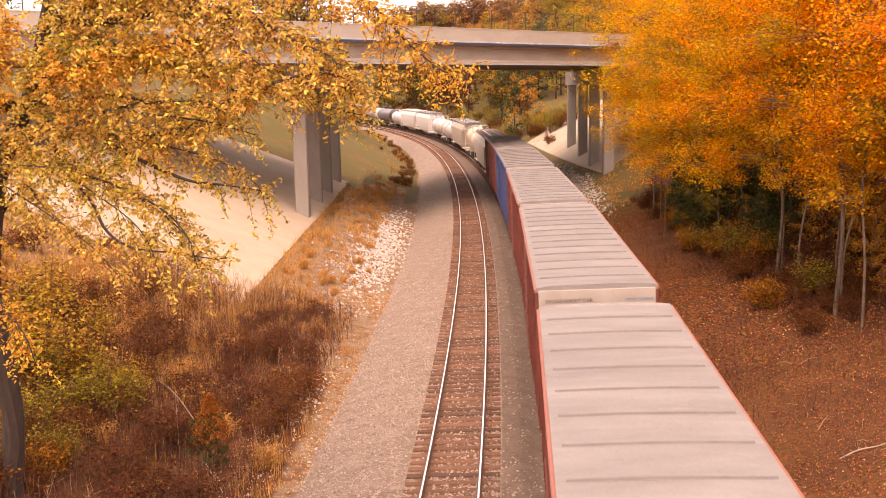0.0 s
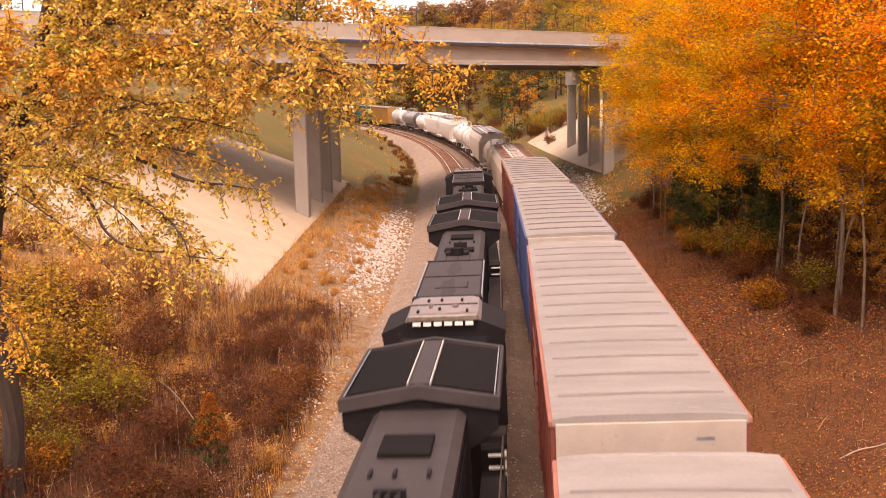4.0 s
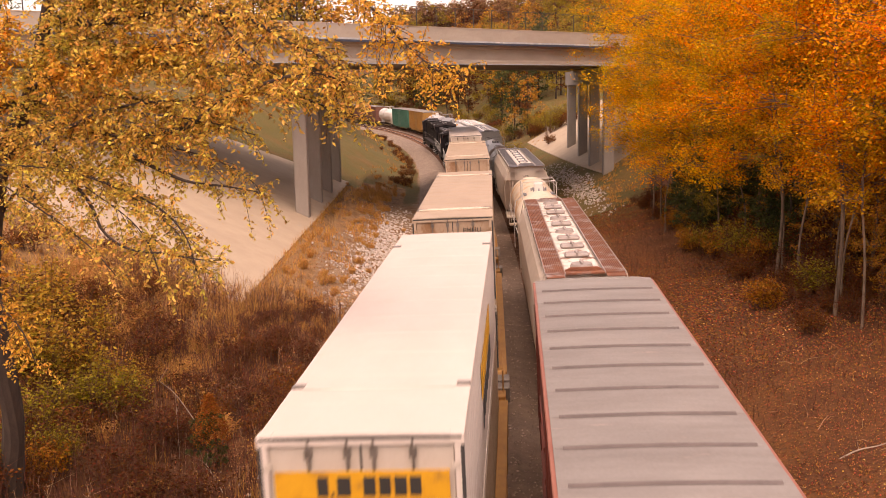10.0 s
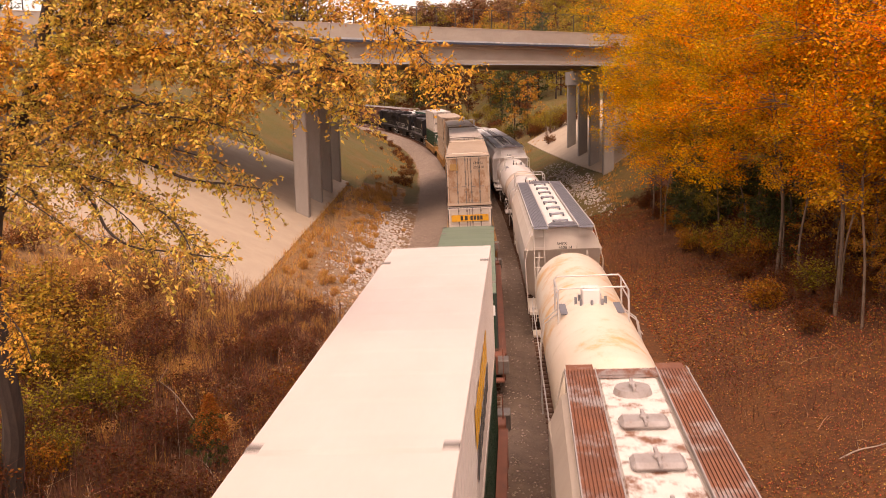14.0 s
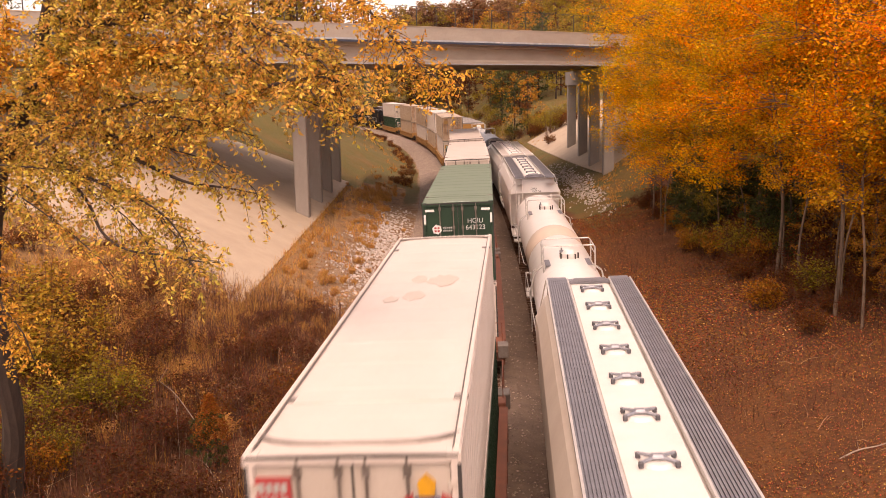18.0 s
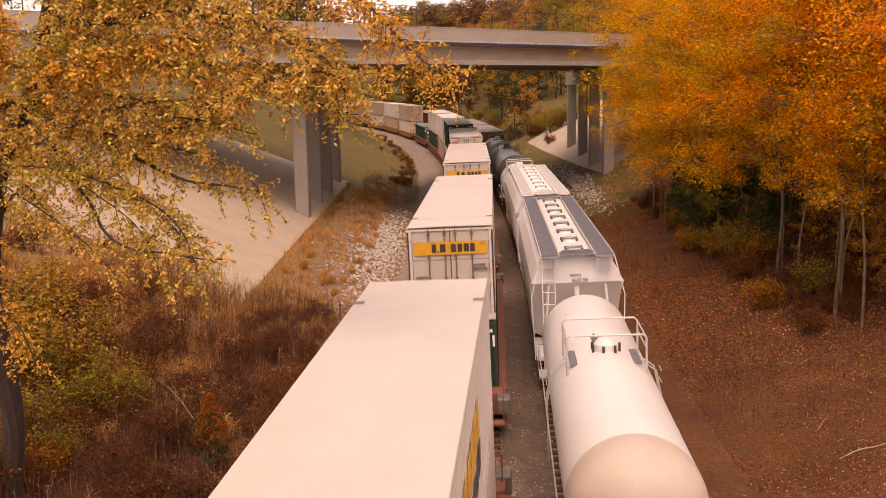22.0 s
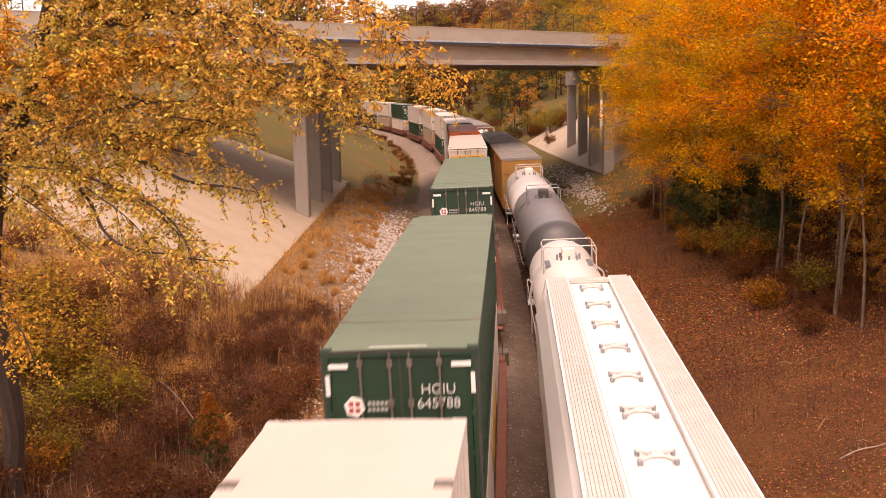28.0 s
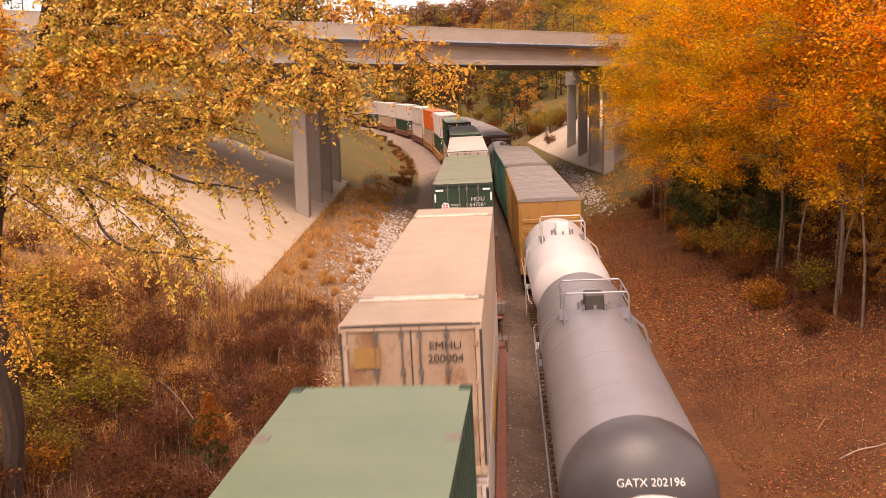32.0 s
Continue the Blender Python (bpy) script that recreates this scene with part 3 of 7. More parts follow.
M_WHEEL = mat("wheel_steel", (0.12, 0.09, 0.07), (0.20, 0.17, 0.15), 0.5, 0.7, scale=5)
M_LOCO = mat("loco_black", (0.010, 0.008, 0.009), (0.018, 0.015, 0.016), 0.62, scale=1.5, bump=0.05, spot=(0.03, 0.024, 0.023), spot_at=0.66, spot_scale=2.5, spec=0.12)
M_LOCOROOF = mat("loco_roof_grey", (0.060, 0.049, 0.049), (0.038, 0.031, 0.031), 0.55, scale=1.2, bump=0.06, spot=(0.055, 0.044, 0.043), spot_at=0.60, spot_scale=2.0, spec=0.12)
M_SOOT = mat("roof_soot", (0.050, 0.039, 0.038), (0.035, 0.028, 0.027), 0.6, scale=3, bump=0.05, spec=0.12)
M_CABROOF = mat("cab_roof_grey", (0.25, 0.21, 0.21), (0.19, 0.155, 0.155), 0.5, scale=2, bump=0.05, spot=(0.14, 0.11, 0.11), spot_at=0.68, spec=0.12)
M_GLASS = mat("cab_glass", (0.02, 0.025, 0.03), (0.03, 0.03, 0.035), 0.06, bump=0.0)
M_SCREEN = mat("radiator_screen", (0.006, 0.005, 0.005), (0.012, 0.010, 0.010), 0.85, scale=20, fine=80, bump=0.4, spec=0.12)
M_BOXROOF = mat("boxcar_roof_grey", (0.285, 0.253, 0.231), (0.185, 0.160, 0.146), 0.65, 0.0, scale=0.9, fine=18, bump=0.06, spot=(0.36, 0.29, 0.25), spot_at=0.66, spot_scale=1.8, stretch=(0.4, 1.6, 1))
M_ROOFSEAM = mat("roof_seam_grime", (0.15, 0.115, 0.105), (0.09, 0.07, 0.065), 0.7, scale=3, bump=0.05)
M_ROOFLINE = mat("roof_lap_dark", (0.175, 0.148, 0.137), (0.13, 0.108, 0.10), 0.7, scale=3, bump=0.05)
M_BOXRED = mat("boxcar_red", (0.23, 0.055, 0.035), (0.16, 0.04, 0.028), 0.6, scale=1.3, spot=(0.36, 0.13, 0.08), spot_at=0.66, spot_scale=3, stretch=(1, 1, 0.4))
M_BOXBLUE = mat("boxcar_blue", (0.06, 0.085, 0.21), (0.05, 0.065, 0.16), 0.6, scale=1.3, spot=(0.20, 0.18, 0.22), spot_at=0.64, spot_scale=3, stretch=(1, 1, 0.4))
M_SALMON = mat("boxcar_roof_edge", (0.37, 0.135, 0.09), (0.28, 0.10, 0.07), 0.6, scale=2, bump=0.1)
M_BOXEND = mat("boxcar_end_panel", (0.40, 0.335, 0.285), (0.33, 0.27, 0.225), 0.6, scale=1.5, bump=0.05, spot=(0.27, 0.20, 0.16), spot_at=0.66)
M_OCHRE = mat("boxcar_ochre", (0.40, 0.20, 0.045), (0.31, 0.145, 0.034), 0.6, scale=1.3, spot=(0.22, 0.11, 0.04), spot_at=0.64, spot_scale=3, stretch=(1, 1, 0.4))
M_BOXGREEN = mat("boxcar_green", (0.035, 0.16, 0.11), (0.03, 0.12, 0.085), 0.55, scale=1.3, spot=(0.10, 0.16, 0.12), spot_at=0.66)
M_BOXBROWN = mat("boxcar_brown", (0.20, 0.08, 0.05), (0.14, 0.055, 0.038), 0.65, scale=1.3)
M_HOPPER = mat("hopper_grey_white", (0.62, 0.53, 0.44), (0.53, 0.44, 0.36), 0.55, scale=0.9, bump=0.06, spot=(0.44, 0.34, 0.26), spot_at=0.68, spot_scale=2.2, stretch=(1, 1, 0.35))
M_HOPTOP = mat("hopper_top_white", (0.70, 0.655, 0.605), (0.62, 0.57, 0.52), 0.5, scale=1.2, bump=0.05, spot=(0.56, 0.47, 0.40), spot_at=0.72, spot_scale=3)
M_HOPRUSTTOP = mat("hopper_top_flaking", (0.74, 0.69, 0.63), (0.62, 0.54, 0.47), 0.6, scale=2.0, bump=0.1, spot=(0.22, 0.09, 0.045), spot_at=0.57, spot_scale=2.2)
M_GRATE = mat("walkway_galvanised", (0.26, 0.25, 0.27), (0.18, 0.17, 0.18), 0.5, 0.5, scale=3, bump=0.1)
M_GRATERUST = mat("walkway_rust", (0.27, 0.095, 0.045), (0.17, 0.062, 0.035), 0.8, 0.1, scale=1.6, bump=0.2, spot=(0.33, 0.27, 0.25), spot_at=0.57, spot_scale=1.3)
M_STEELEDGE = mat("walkway_edge", (0.58, 0.54, 0.50), (0.45, 0.41, 0.38), 0.5, 0.3, scale=3)
M_HATCH = mat("hatch_grey", (0.34, 0.34, 0.36), (0.22, 0.22, 0.24), 0.45, 0.5, scale=5)
M_HATCHPALE = mat("hatch_whitewashed", (0.60, 0.565, 0.54), (0.50, 0.47, 0.45), 0.6, scale=4, bump=0.05)
M_CLAMP = mat("hatch_clamp_dark", (0.13, 0.125, 0.135), (0.08, 0.075, 0.08), 0.5, 0.4, scale=5)
M_HATCHOLD = mat("hatch_dusty", (0.38, 0.335, 0.31), (0.27, 0.22, 0.195), 0.7, scale=4, spot=(0.25, 0.12, 0.07), spot_at=0.66)
M_TANKW = mat("tank_white", (0.74, 0.695, 0.655), (0.67, 0.62, 0.575), 0.38, scale=0.7, bump=0.03, spot=(0.60, 0.52, 0.45), spot_at=0.74, spot_scale=1.5)
M_WHITEWASH = mat("hopper_whitewash", (0.82, 0.785, 0.75), (0.76, 0.72, 0.68), 0.5, scale=1.2, bump=0.05, spot=(0.55, 0.47, 0.41), spot_at=0.72, spot_scale=3)
M_TANKCREAM = mat("tank_cream_stained", (0.72, 0.62, 0.50), (0.63, 0.50, 0.37), 0.5, scale=0.6, bump=0.04, spot=(0.64, 0.36, 0.14), spot_at=0.56, spot_scale=0.6)
M_TANKGREY = mat("tank_grey", (0.25, 0.237, 0.245), (0.20, 0.19, 0.196), 0.35, 0.1, scale=0.7, bump=0.03)
# Dusty brown for the white tank's head, darkened for the shadow it lies in.
M_TANKBROWN = mat("tank_head_dusty_shaded", (0.56, 0.445, 0.365), (0.49, 0.385, 0.31), 0.6, scale=1.5, bump=0.03)
M_TANKPALE = mat("tank_pale_grey", (0.56, 0.53, 0.51), (0.47, 0.44, 0.42), 0.4, scale=0.7, bump=0.03)
M_PALEGRATE = mat("walkway_whitewashed", (0.62, 0.565, 0.52), (0.53, 0.48, 0.44), 0.6, scale=2, bump=0.08)
M_TANKBLACK = mat("tank_black_band", (0.058, 0.054, 0.056), (0.08, 0.072, 0.072), 0.4, scale=1.0, bump=0.03)


def letters(text, size, material, parent, at, label=""):
    cu = bpy.data.curves.new("lettering", "FONT")
    cu.body, cu.size, cu.align_x, cu.align_y, cu.extrude = text, size, "CENTER", "CENTER", 0.004
    cu.materials.append(material)
    ob = new("lettering", cu)
    ob.parent = parent
    ob.matrix_basis = at
    if label:
        tagged(ob, label)
    return ob


# an upright board that faces -y, its words reading left to right
REAR = Matrix.Rotation(radians(90), 4, "X")

wheel_me = M().lathe_y([(-0.065, 0.44), (-0.06, 0.47), (-0.02, 0.455), (0.065, 0.45), (0.065, 0.36), (0.03, 0.33), (0.03, 0.16), (0.08, 0.14), (0.08, 0.001)], 0, 18).mesh("wheel", M_WHEEL, True)


def truck_mesh():
    m = M()
    for sx in (-1, 1):
        x = sx * 0.98
        m.extrude_x([(-1.25, 0.42), (-1.25, 0.62), (-0.75, 0.68), (-0.45, 0.84), (0.45, 0.84), (0.75, 0.68), (1.25, 0.62), (1.25, 0.42), (0.8, 0.42), (0.45, 0.27), (-0.45, 0.27), (-0.8, 0.42)], x - 0.07, x + 0.07)
        for y in (-0.88, 0.88):
            m.cyl((x - 0.12, y, 0.457), (x + 0.12, y, 0.457), 0.12, n=10)
        for y in (-0.16, 0, 0.16):
            m.cyl((x + sx * 0.02, y, 0.36), (x + sx * 0.02, y, 0.62), 0.07, n=8)
    m.box(-1.05, 1.05, -0.2, 0.2, 0.5, 0.8, 0.03)
    m.cyl((0, 0, 0.75), (0, 0, 0.95), 0.2, n=10)
    return m.mesh("truck", M_UNDER)


truck_me = truck_mesh()
axle_me = M().cyl((-0.9, 0, 0.457), (0.9, 0, 0.457), 0.08, n=10).mesh("axle", M_WHEEL)


def add_truck(parent, y):
    t = part("truck", truck_me, None, parent, at=(0, y, 0))
    for wy in (-0.88, 0.88):
        part("axle", axle_me, None, t, at=(0, wy, 0))
        for sx in (-1, 1):
            part("wheel", wheel_me, None, t, at=Matrix.Translation((sx * 0.755, wy, 0.457)) @ Matrix.Rotation(radians(-90 * sx), 4, "Z"))
    return t


def coupler(parent, y, sgn):
    m = M().box(-0.12, 0.12, min(y, y - sgn * 0.9), max(y, y - sgn * 0.9), 0.72, 0.98, 0.03)
    m.box(-0.2, 0.2, min(y, y - sgn * 0.35), max(y, y - sgn * 0.35), 0.68, 1.02, 0.05)
    return part("coupler", m, M_UNDER, parent)


CL, CW, CH = 16.15, 2.59, 2.90


def corrugated(x, y0, y1, z0, z1, sgn, pitch=0.46, depth=0.055):
    """A ribbed side sheet at x, facing sgn."""
    m = M()
    n = int((y1 - y0) / pitch)
    p = (y1 - y0) / n
    ys, xs = [], []
    for i in range(n):
        a = y0 + i * p
        ys += [a, a + 0.3 * p, a + 0.45 * p, a + 0.85 * p]
        xs += [x, x, x - sgn * depth, x - sgn * depth]
    ys.append(y1)
    xs.append(x)
    vs, fs = [], []
    for a, b in zip(xs, ys):
        vs += [(a, b, z0), (a, b, z1)]
    k = len(xs)
    for i in range(k - 1):
        fs.append((2 * i, 2 * i + 2, 2 * i + 3, 2 * i + 1))
    # an inner skin closes the sheet
    xi = x - sgn * 0.09
    o = len(vs)
    vs += [(xi, y0, z0), (xi, y0, z1), (xi, y1, z0), (xi, y1, z1)]
    fs += [(o, o + 1, o + 3, o + 2), (0, 1, o + 1, o), (2 * k - 2, o + 2, o + 3, 2 * k - 1)]
    return m.add(vs, fs)


def make_container(label, body, roof, door, sign, length=CL, marks=None, panel=None, width=CW):
    """Local: middle of the base at the origin, doors at -y."""
    c = thing("shipping_container", label, "container", "containers on the train")
    h, w, L2 = CH, width / 2, length / 2
    fr = M()
    for y in (-L2, L2):
        s = 1 if y < 0 else -1
        for sx in (-1, 1):
            xa, xb = sorted((sx * w, sx * (w - 0.13)))
            ya, yb = sorted((y, y + s * 0.13))
            fr.box(xa, xb, ya, yb, 0.0, h, 0.012)
        ya, yb = sorted((y, y + s * 0.12))
        fr.box(-w + 0.131, w - 0.131, ya, yb, 0.0, 0.16, 0.01)
        fr.box(-w + 0.131, w - 0.131, ya, yb, h - 0.12, h - 0.006, 0.01)
    for sx in (-1, 1):
        xa, xb = sorted((sx * w, sx * (w - 0.08)))
        fr.box(xa, xb, -L2 + 0.131, L2 - 0.131, 0.0, 0.15, 0.01)
        fr.box(xa, xb, -L2 + 0.131, L2 - 0.131, h - 0.09, h - 0.004, 0.01)
    part("frame", fr, body, c)
    for sx in (-1, 1):
        part("side_wall", corrugated(sx * (w - 0.015), -L2 + 0.131, L2 - 0.131, 0.151, h - 0.091, sx), body, c)
    part("front_wall", M().box(-w + 0.131, w - 0.131, L2 - 0.09, L2 - 0.03, 0.161, h - 0.121, 0.01), body, c)
    part("floor", M().box(-w + 0.081, w - 0.081, -L2 + 0.13, L2 - 0.13, 0.02, 0.14), body, c)
    # shallow roof sheets between low bows
    rm = M()
    n = int(length / 1.22)
    p = (length - 0.04) / n
    vs, fs = [], []
    for i in range(n + 1):
        y = -L2 + 0.02 + i * p
        for dy, dz in ((-0.05, 0.0), (0.0, 0.009), (0.05, 0.0)):
            yy = min(max(y + dy, -L2 + 0.005), L2 - 0.005)
            for k in range(5):
                x = -w + 0.01 + (width - 0.02) * k / 4
                vs.append((x, yy, h + dz + (0.018 if k == 2 else 0.012 if k in (1, 3) else 0.0)))
    rows = len(vs) // 5
    for i in range(rows - 1):
        fs += [(i * 5 + k, i * 5 + k + 1, i * 5 + 5 + k + 1, i * 5 + 5 + k) for k in range(4)]
    o = len(vs)
    vs += [(-w + 0.01, -L2 + 0.005, h - 0.05), (w - 0.01, -L2 + 0.005, h - 0.05), (w - 0.01, L2 - 0.005, h - 0.05), (-w + 0.01, L2 - 0.005, h - 0.05)]
    fs += [(o, o + 1, o + 2, o + 3)]
    rm.add(vs, fs)
    part("roof", rm, roof, c)
    # lift fittings where the 40-foot castings sit
    for y in (-6.05, 6.05):
        if abs(y) < L2 - 0.5:
            for sx in (-1, 1):
                xa, xb = sorted((sx * (w - 0.005), sx * (w - 0.21)))
                part("lift_fitting", M().box(xa, xb, y - 0.09, y + 0.09, h - 0.1, h + 0.022, 0.008), M_BAR, c)
    for y in (-L2 + 0.09, L2 - 0.09):
        for sx in (-1, 1):
            xa, xb = sorted((sx * (w + 0.004), sx * (w - 0.18)))
            part("corner_fitting", M().box(xa, xb, y - 0.094, y + 0.094, h - 0.11, h + 0.018, 0.008), body, c)
    if sign == "stripe":
        part("roof_stripe", M().box(-w + 0.10, w - 0.10, -L2 + 1.86, -L2 + 2.14, h + 0.0125, h + 0.060, 0.01), M_STRIPE, c, "worn pale stripe across the roof")
        for sx in (-1, 1):
            xa, xb = sorted((sx * (w - 0.06), sx * (w - 0.38)))
            part("rub_mark", M().box(xa, xb, -L2 + 1.94, -L2 + 2.06, h + 0.0605, h + 0.066), M_BAR, c)
            part("rub_mark", M().box(xa, xb, -L2 + 2.2, -L2 + 2.62, h + 0.015, h + 0.019), M_SCUFF, c)
        part("roof_stripe", M().box(-w + 0.14, w - 0.14, L2 - 2.12, L2 - 1.88, h + 0.0125, h + 0.060, 0.01), M_STRIPE, c)
    else:
        part("roof_end_plate", M().box(-w + 0.2, w - 0.2, -L2 + 1.85, -L2 + 2.1, h + 0.0125, h + 0.026, 0.004), roof, c)
    if sign == "crest":
        for y, k in ((-L2 + 0.62, -1), (L2 - 0.62, 1)):
            part("roof_bow", M().tube([(x, y + k * 0.32 * (1 - (x / w) ** 4), h + 0.03) for x in [(-0.97 + 0.194 * i) * w for i in range(11)]], 0.028, 6), M_BAR, c, "dark bowed rib across the roof end")
        for sx in (-1, 1):
            part("roof_rail", M().box(sx * (w - 0.05) - 0.035, sx * (w - 0.05) + 0.035, -L2 + 0.1, L2 - 0.1, h + 0.005, h + 0.05, 0.01), body, c)
            part("roof_rail_edge", M().box(sx * (w - 0.10) - 0.008, sx * (w - 0.10) + 0.008, -L2 + 0.1, L2 - 0.1, h + 0.012, h + 0.03), M_BAR, c)
        for i, (x0, y0, q) in enumerate(((0.40, 1.9, 0.36), (-0.15, 2.1, 0.22), (-0.1, 0.4, 0.26), (-0.55, 0.1, 0.16))):
            blot("scuff_mark", x0, y0, q, q * 1.9, h + 0.020, M_ROOFSCUFF, c, 7 + i, "brownish scuff on the roof")
    # door leaves with lock rods
    for sx in (-1, 1):
        xa, xb = sorted((sx * 0.015, sx * (w - 0.14)))
        prof = [(-L2 + 0.09, 0.17), (-L2 + 0.045, 0.17)]
        for z in (0.95, 1.95) if sign == "yellow" else ():
            prof += [(-L2 + 0.045, z - 0.07), (-L2 + 0.025, z - 0.045), (-L2 + 0.025, z + 0.045), (-L2 + 0.045, z + 0.07)]
        leaf = M().extrude_x(prof + [(-L2 + 0.045, h - 0.13), (-L2 + 0.09, h - 0.13)], xa, xb)
        d = part("door", leaf, door, c)
        for fx in (0.13, 0.56):
            x = sx * (0.015 + fx * (w - 0.155))
            rod = M().cyl((x, -L2 + 0.01, 0.10), (x, -L2 + 0.01, h - 0.04), 0.02, n=6)
            for z in (0.25, 0.8, 1.3, 2.0, h - 0.22):
                rod.box(x - 0.045, x + 0.045, -L2 - 0.008, -L2 + 0.038, z - 0.06, z + 0.06)
            rod.box(x - 0.02, x + 0.26 * sx if sx > 0 else x + 0.02, -L2 - 0.012, -L2 + 0.004, 1.1, 1.14) if sx > 0 else rod.box(x - 0.26, x + 0.02, -L2 - 0.012, -L2 + 0.004, 1.1, 1.14)
            part("lock_rod", rod, M_BAR, d)
        for z in (0.4, 1.1, 1.8, 2.5):
            xh = sx * (w - 0.115)
            part("hinge", M().box(xh - 0.05, xh + 0.05, -L2 - 0.01, -L2 + 0.02, z - 0.05, z + 0.05, 0.006), door, d)
    # Door gaskets; the strip along the top paints the shadow under the roof edge.
    gaskets_and_shade = ((-0.012, 0.012, 0.035, 0.08, 0.17, h - 0.13), (-w + 0.03, w - 0.03, -0.005, 0.012, h - 0.045, h - 0.008), (-w + 0.002, -w + 0.05, -0.006, 0.01, 0.2, h - 0.13), (w - 0.05, w - 0.002, -0.006, 0.01, 0.2, h - 0.13))
    for x0, x1, y0, y1, z0, z1 in gaskets_and_shade:
        part("gasket", M().box(x0, x1, -L2 + y0, -L2 + y1, z0, z1), M_GASKETSHADE, c)
    yb = -L2 - 0.004
    if sign == "yellow":
        s = part("sign_panel", M().box(-w + 0.2, w - 0.2, yb - 0.016, yb + 0.012, h - 0.84, h - 0.45), M_YELLOW, c, "yellow sign panel")
        for x0, x1, z0, z1 in ((-0.56, -0.42, 0.77, 0.52), (-0.39, -0.35, 0.77, 0.72), (-0.31, -0.14, 0.77, 0.52), (0.02, 0.17, 0.77, 0.52), (0.22, 0.36, 0.77, 0.52), (0.41, 0.56, 0.77, 0.52), (0.60, 0.74, 0.77, 0.52)):
            part("sign_mark", M().box(x0, x1, yb - 0.022, yb - 0.016, h - z0, h - z1), M_INK, s)
        yellow_me = M().box(w - 0.004, w + 0.010, 0, 0.5, 1.5, 2.1).mesh("side_mark", M_YELLOW)
        black_me = M().extrude_x([(0.15, 0.9), (0.55, 0.9), (0.75, 1.35), (0.35, 1.35)], w - 0.004, w + 0.009).mesh("side_mark", M_INK)
        for i in range(7):
            part("side_mark", yellow_me, None, c, at=(0, -2.6 + i * 0.75, 0))
            part("side_mark", black_me, None, c, at=(0, -2.6 + i * 0.75, 0))
        part("placard", M().box(w - 0.50, w - 0.22, yb - 0.014, yb + 0.03, 0.72, 1.15), M_YELLOW, c)
        part("marking", M().box(w - 0.45, w - 0.27, yb - 0.018, yb - 0.014, 0.80, 0.90), M_INK, c)
        part("placard", M().box(w - 0.78, w - 0.62, yb - 0.008, yb + 0.03, 0.85, 1.02), M_BAR, c)
        part("marking", M().box(w - 0.62, w - 0.2, yb, yb + 0.04, 1.55, 1.62), M_BAR, c)
        part("marking", M().box(w - 0.62, w - 0.26, yb, yb + 0.04, 1.68, 1.74), M_BAR, c)
        part("placard", M().box(-w + 0.22, -w + 0.58, yb - 0.006, yb + 0.04, 1.15, 1.40), M_BAR, c)
    if sign in ("green", "orange"):
        for sx in (-1, 1):
            part("reflector", M().box(sx * w * 0.78 - 0.16, sx * w * 0.78 + 0.16, yb, yb + 0.03, h - 0.3, h - 0.22), M_INKW, c)
            for rx in (0.2, 0.75):
                part("reflector", M().box(sx * w * rx - 0.11, sx * w * rx, yb - 0.006, yb + 0.03, 0.2, 0.26), M_INKW, c)
                part("reflector", M().box(sx * w * rx + 0.004, sx * w * rx + 0.11, yb - 0.006, yb + 0.03, 0.2, 0.26), M_RED, c)
            part("reflector", M().box(sx * (w - 0.1) - 0.035, sx * (w - 0.1) + 0.035, yb - 0.008, yb + 0.006, h - 0.75, h - 0.4), M_INKW, c)
        roundel = M().cyl((-w + 0.52, yb + 0.03, h - 0.95), (-w + 0.52, yb - 0.01, h - 0.95), 0.18, n=6)
        rd = part("emblem", roundel, M_INKW, c, "white six-sided emblem")
        for ex in (-0.055, 0.055):
            for ez in (-0.055, 0.055):
                part("emblem_centre", M().box(-w + 0.52 + ex - 0.038, -w + 0.52 + ex + 0.038, yb - 0.016, yb - 0.01, h - 0.95 + ez - 0.038, h - 0.95 + ez + 0.038), M_RED, rd)
        wm = M()
        for i in range(5):
            wm.box(-w + 0.74 + i * 0.07, -w + 0.79 + i * 0.07, yb, yb + 0.03, h - 0.93, h - 0.87)
            wm.box(-w + 0.74 + i * 0.07, -w + 0.79 + i * 0.07, yb, yb + 0.03, h - 1.03, h - 0.98)
        tagged(part("wordmark", wm, M_INKFADED, c), kind="stuff")
        lw = M()
        for i in range(2):
            for k in range(7):
                for sx in (-0.78, 0.16):
                    lw.box(sx * w + k * 0.115, sx * w + k * 0.115 + 0.085, yb, yb + 0.03, h - 1.36 - i * 0.12, h - 1.29 - i * 0.12)
        lw.box(-0.80 * w, -0.36 * w, yb, yb + 0.03, h - 1.72, h - 1.58)
        tagged(part("marking", lw, M_INKFADED, c), kind="stuff")
        letters("53'", 0.25, M_INKPALE, c, Matrix.Translation((0.93, -L2 - 0.002, h - 1.72)) @ REAR)
        part("placard", M().box(0.72, 1.02, yb - 0.008, yb + 0.03, 0.66, 0.94), M_YELLOW, c)
        part("placard", M().box(0.22, 0.54, yb - 0.008, yb + 0.03, 0.67, 0.92), M_INKFADED, c)
        part("placard", M().box(-0.46, -0.26, yb - 0.008, yb + 0.03, 0.68, 0.90), M_INKW, c)
        part("marking", M().box(-0.5, 0.45, -L2 + 0.14, -L2 + 0.20, h + 0.016, h + 0.02), M_INKPALE, c)
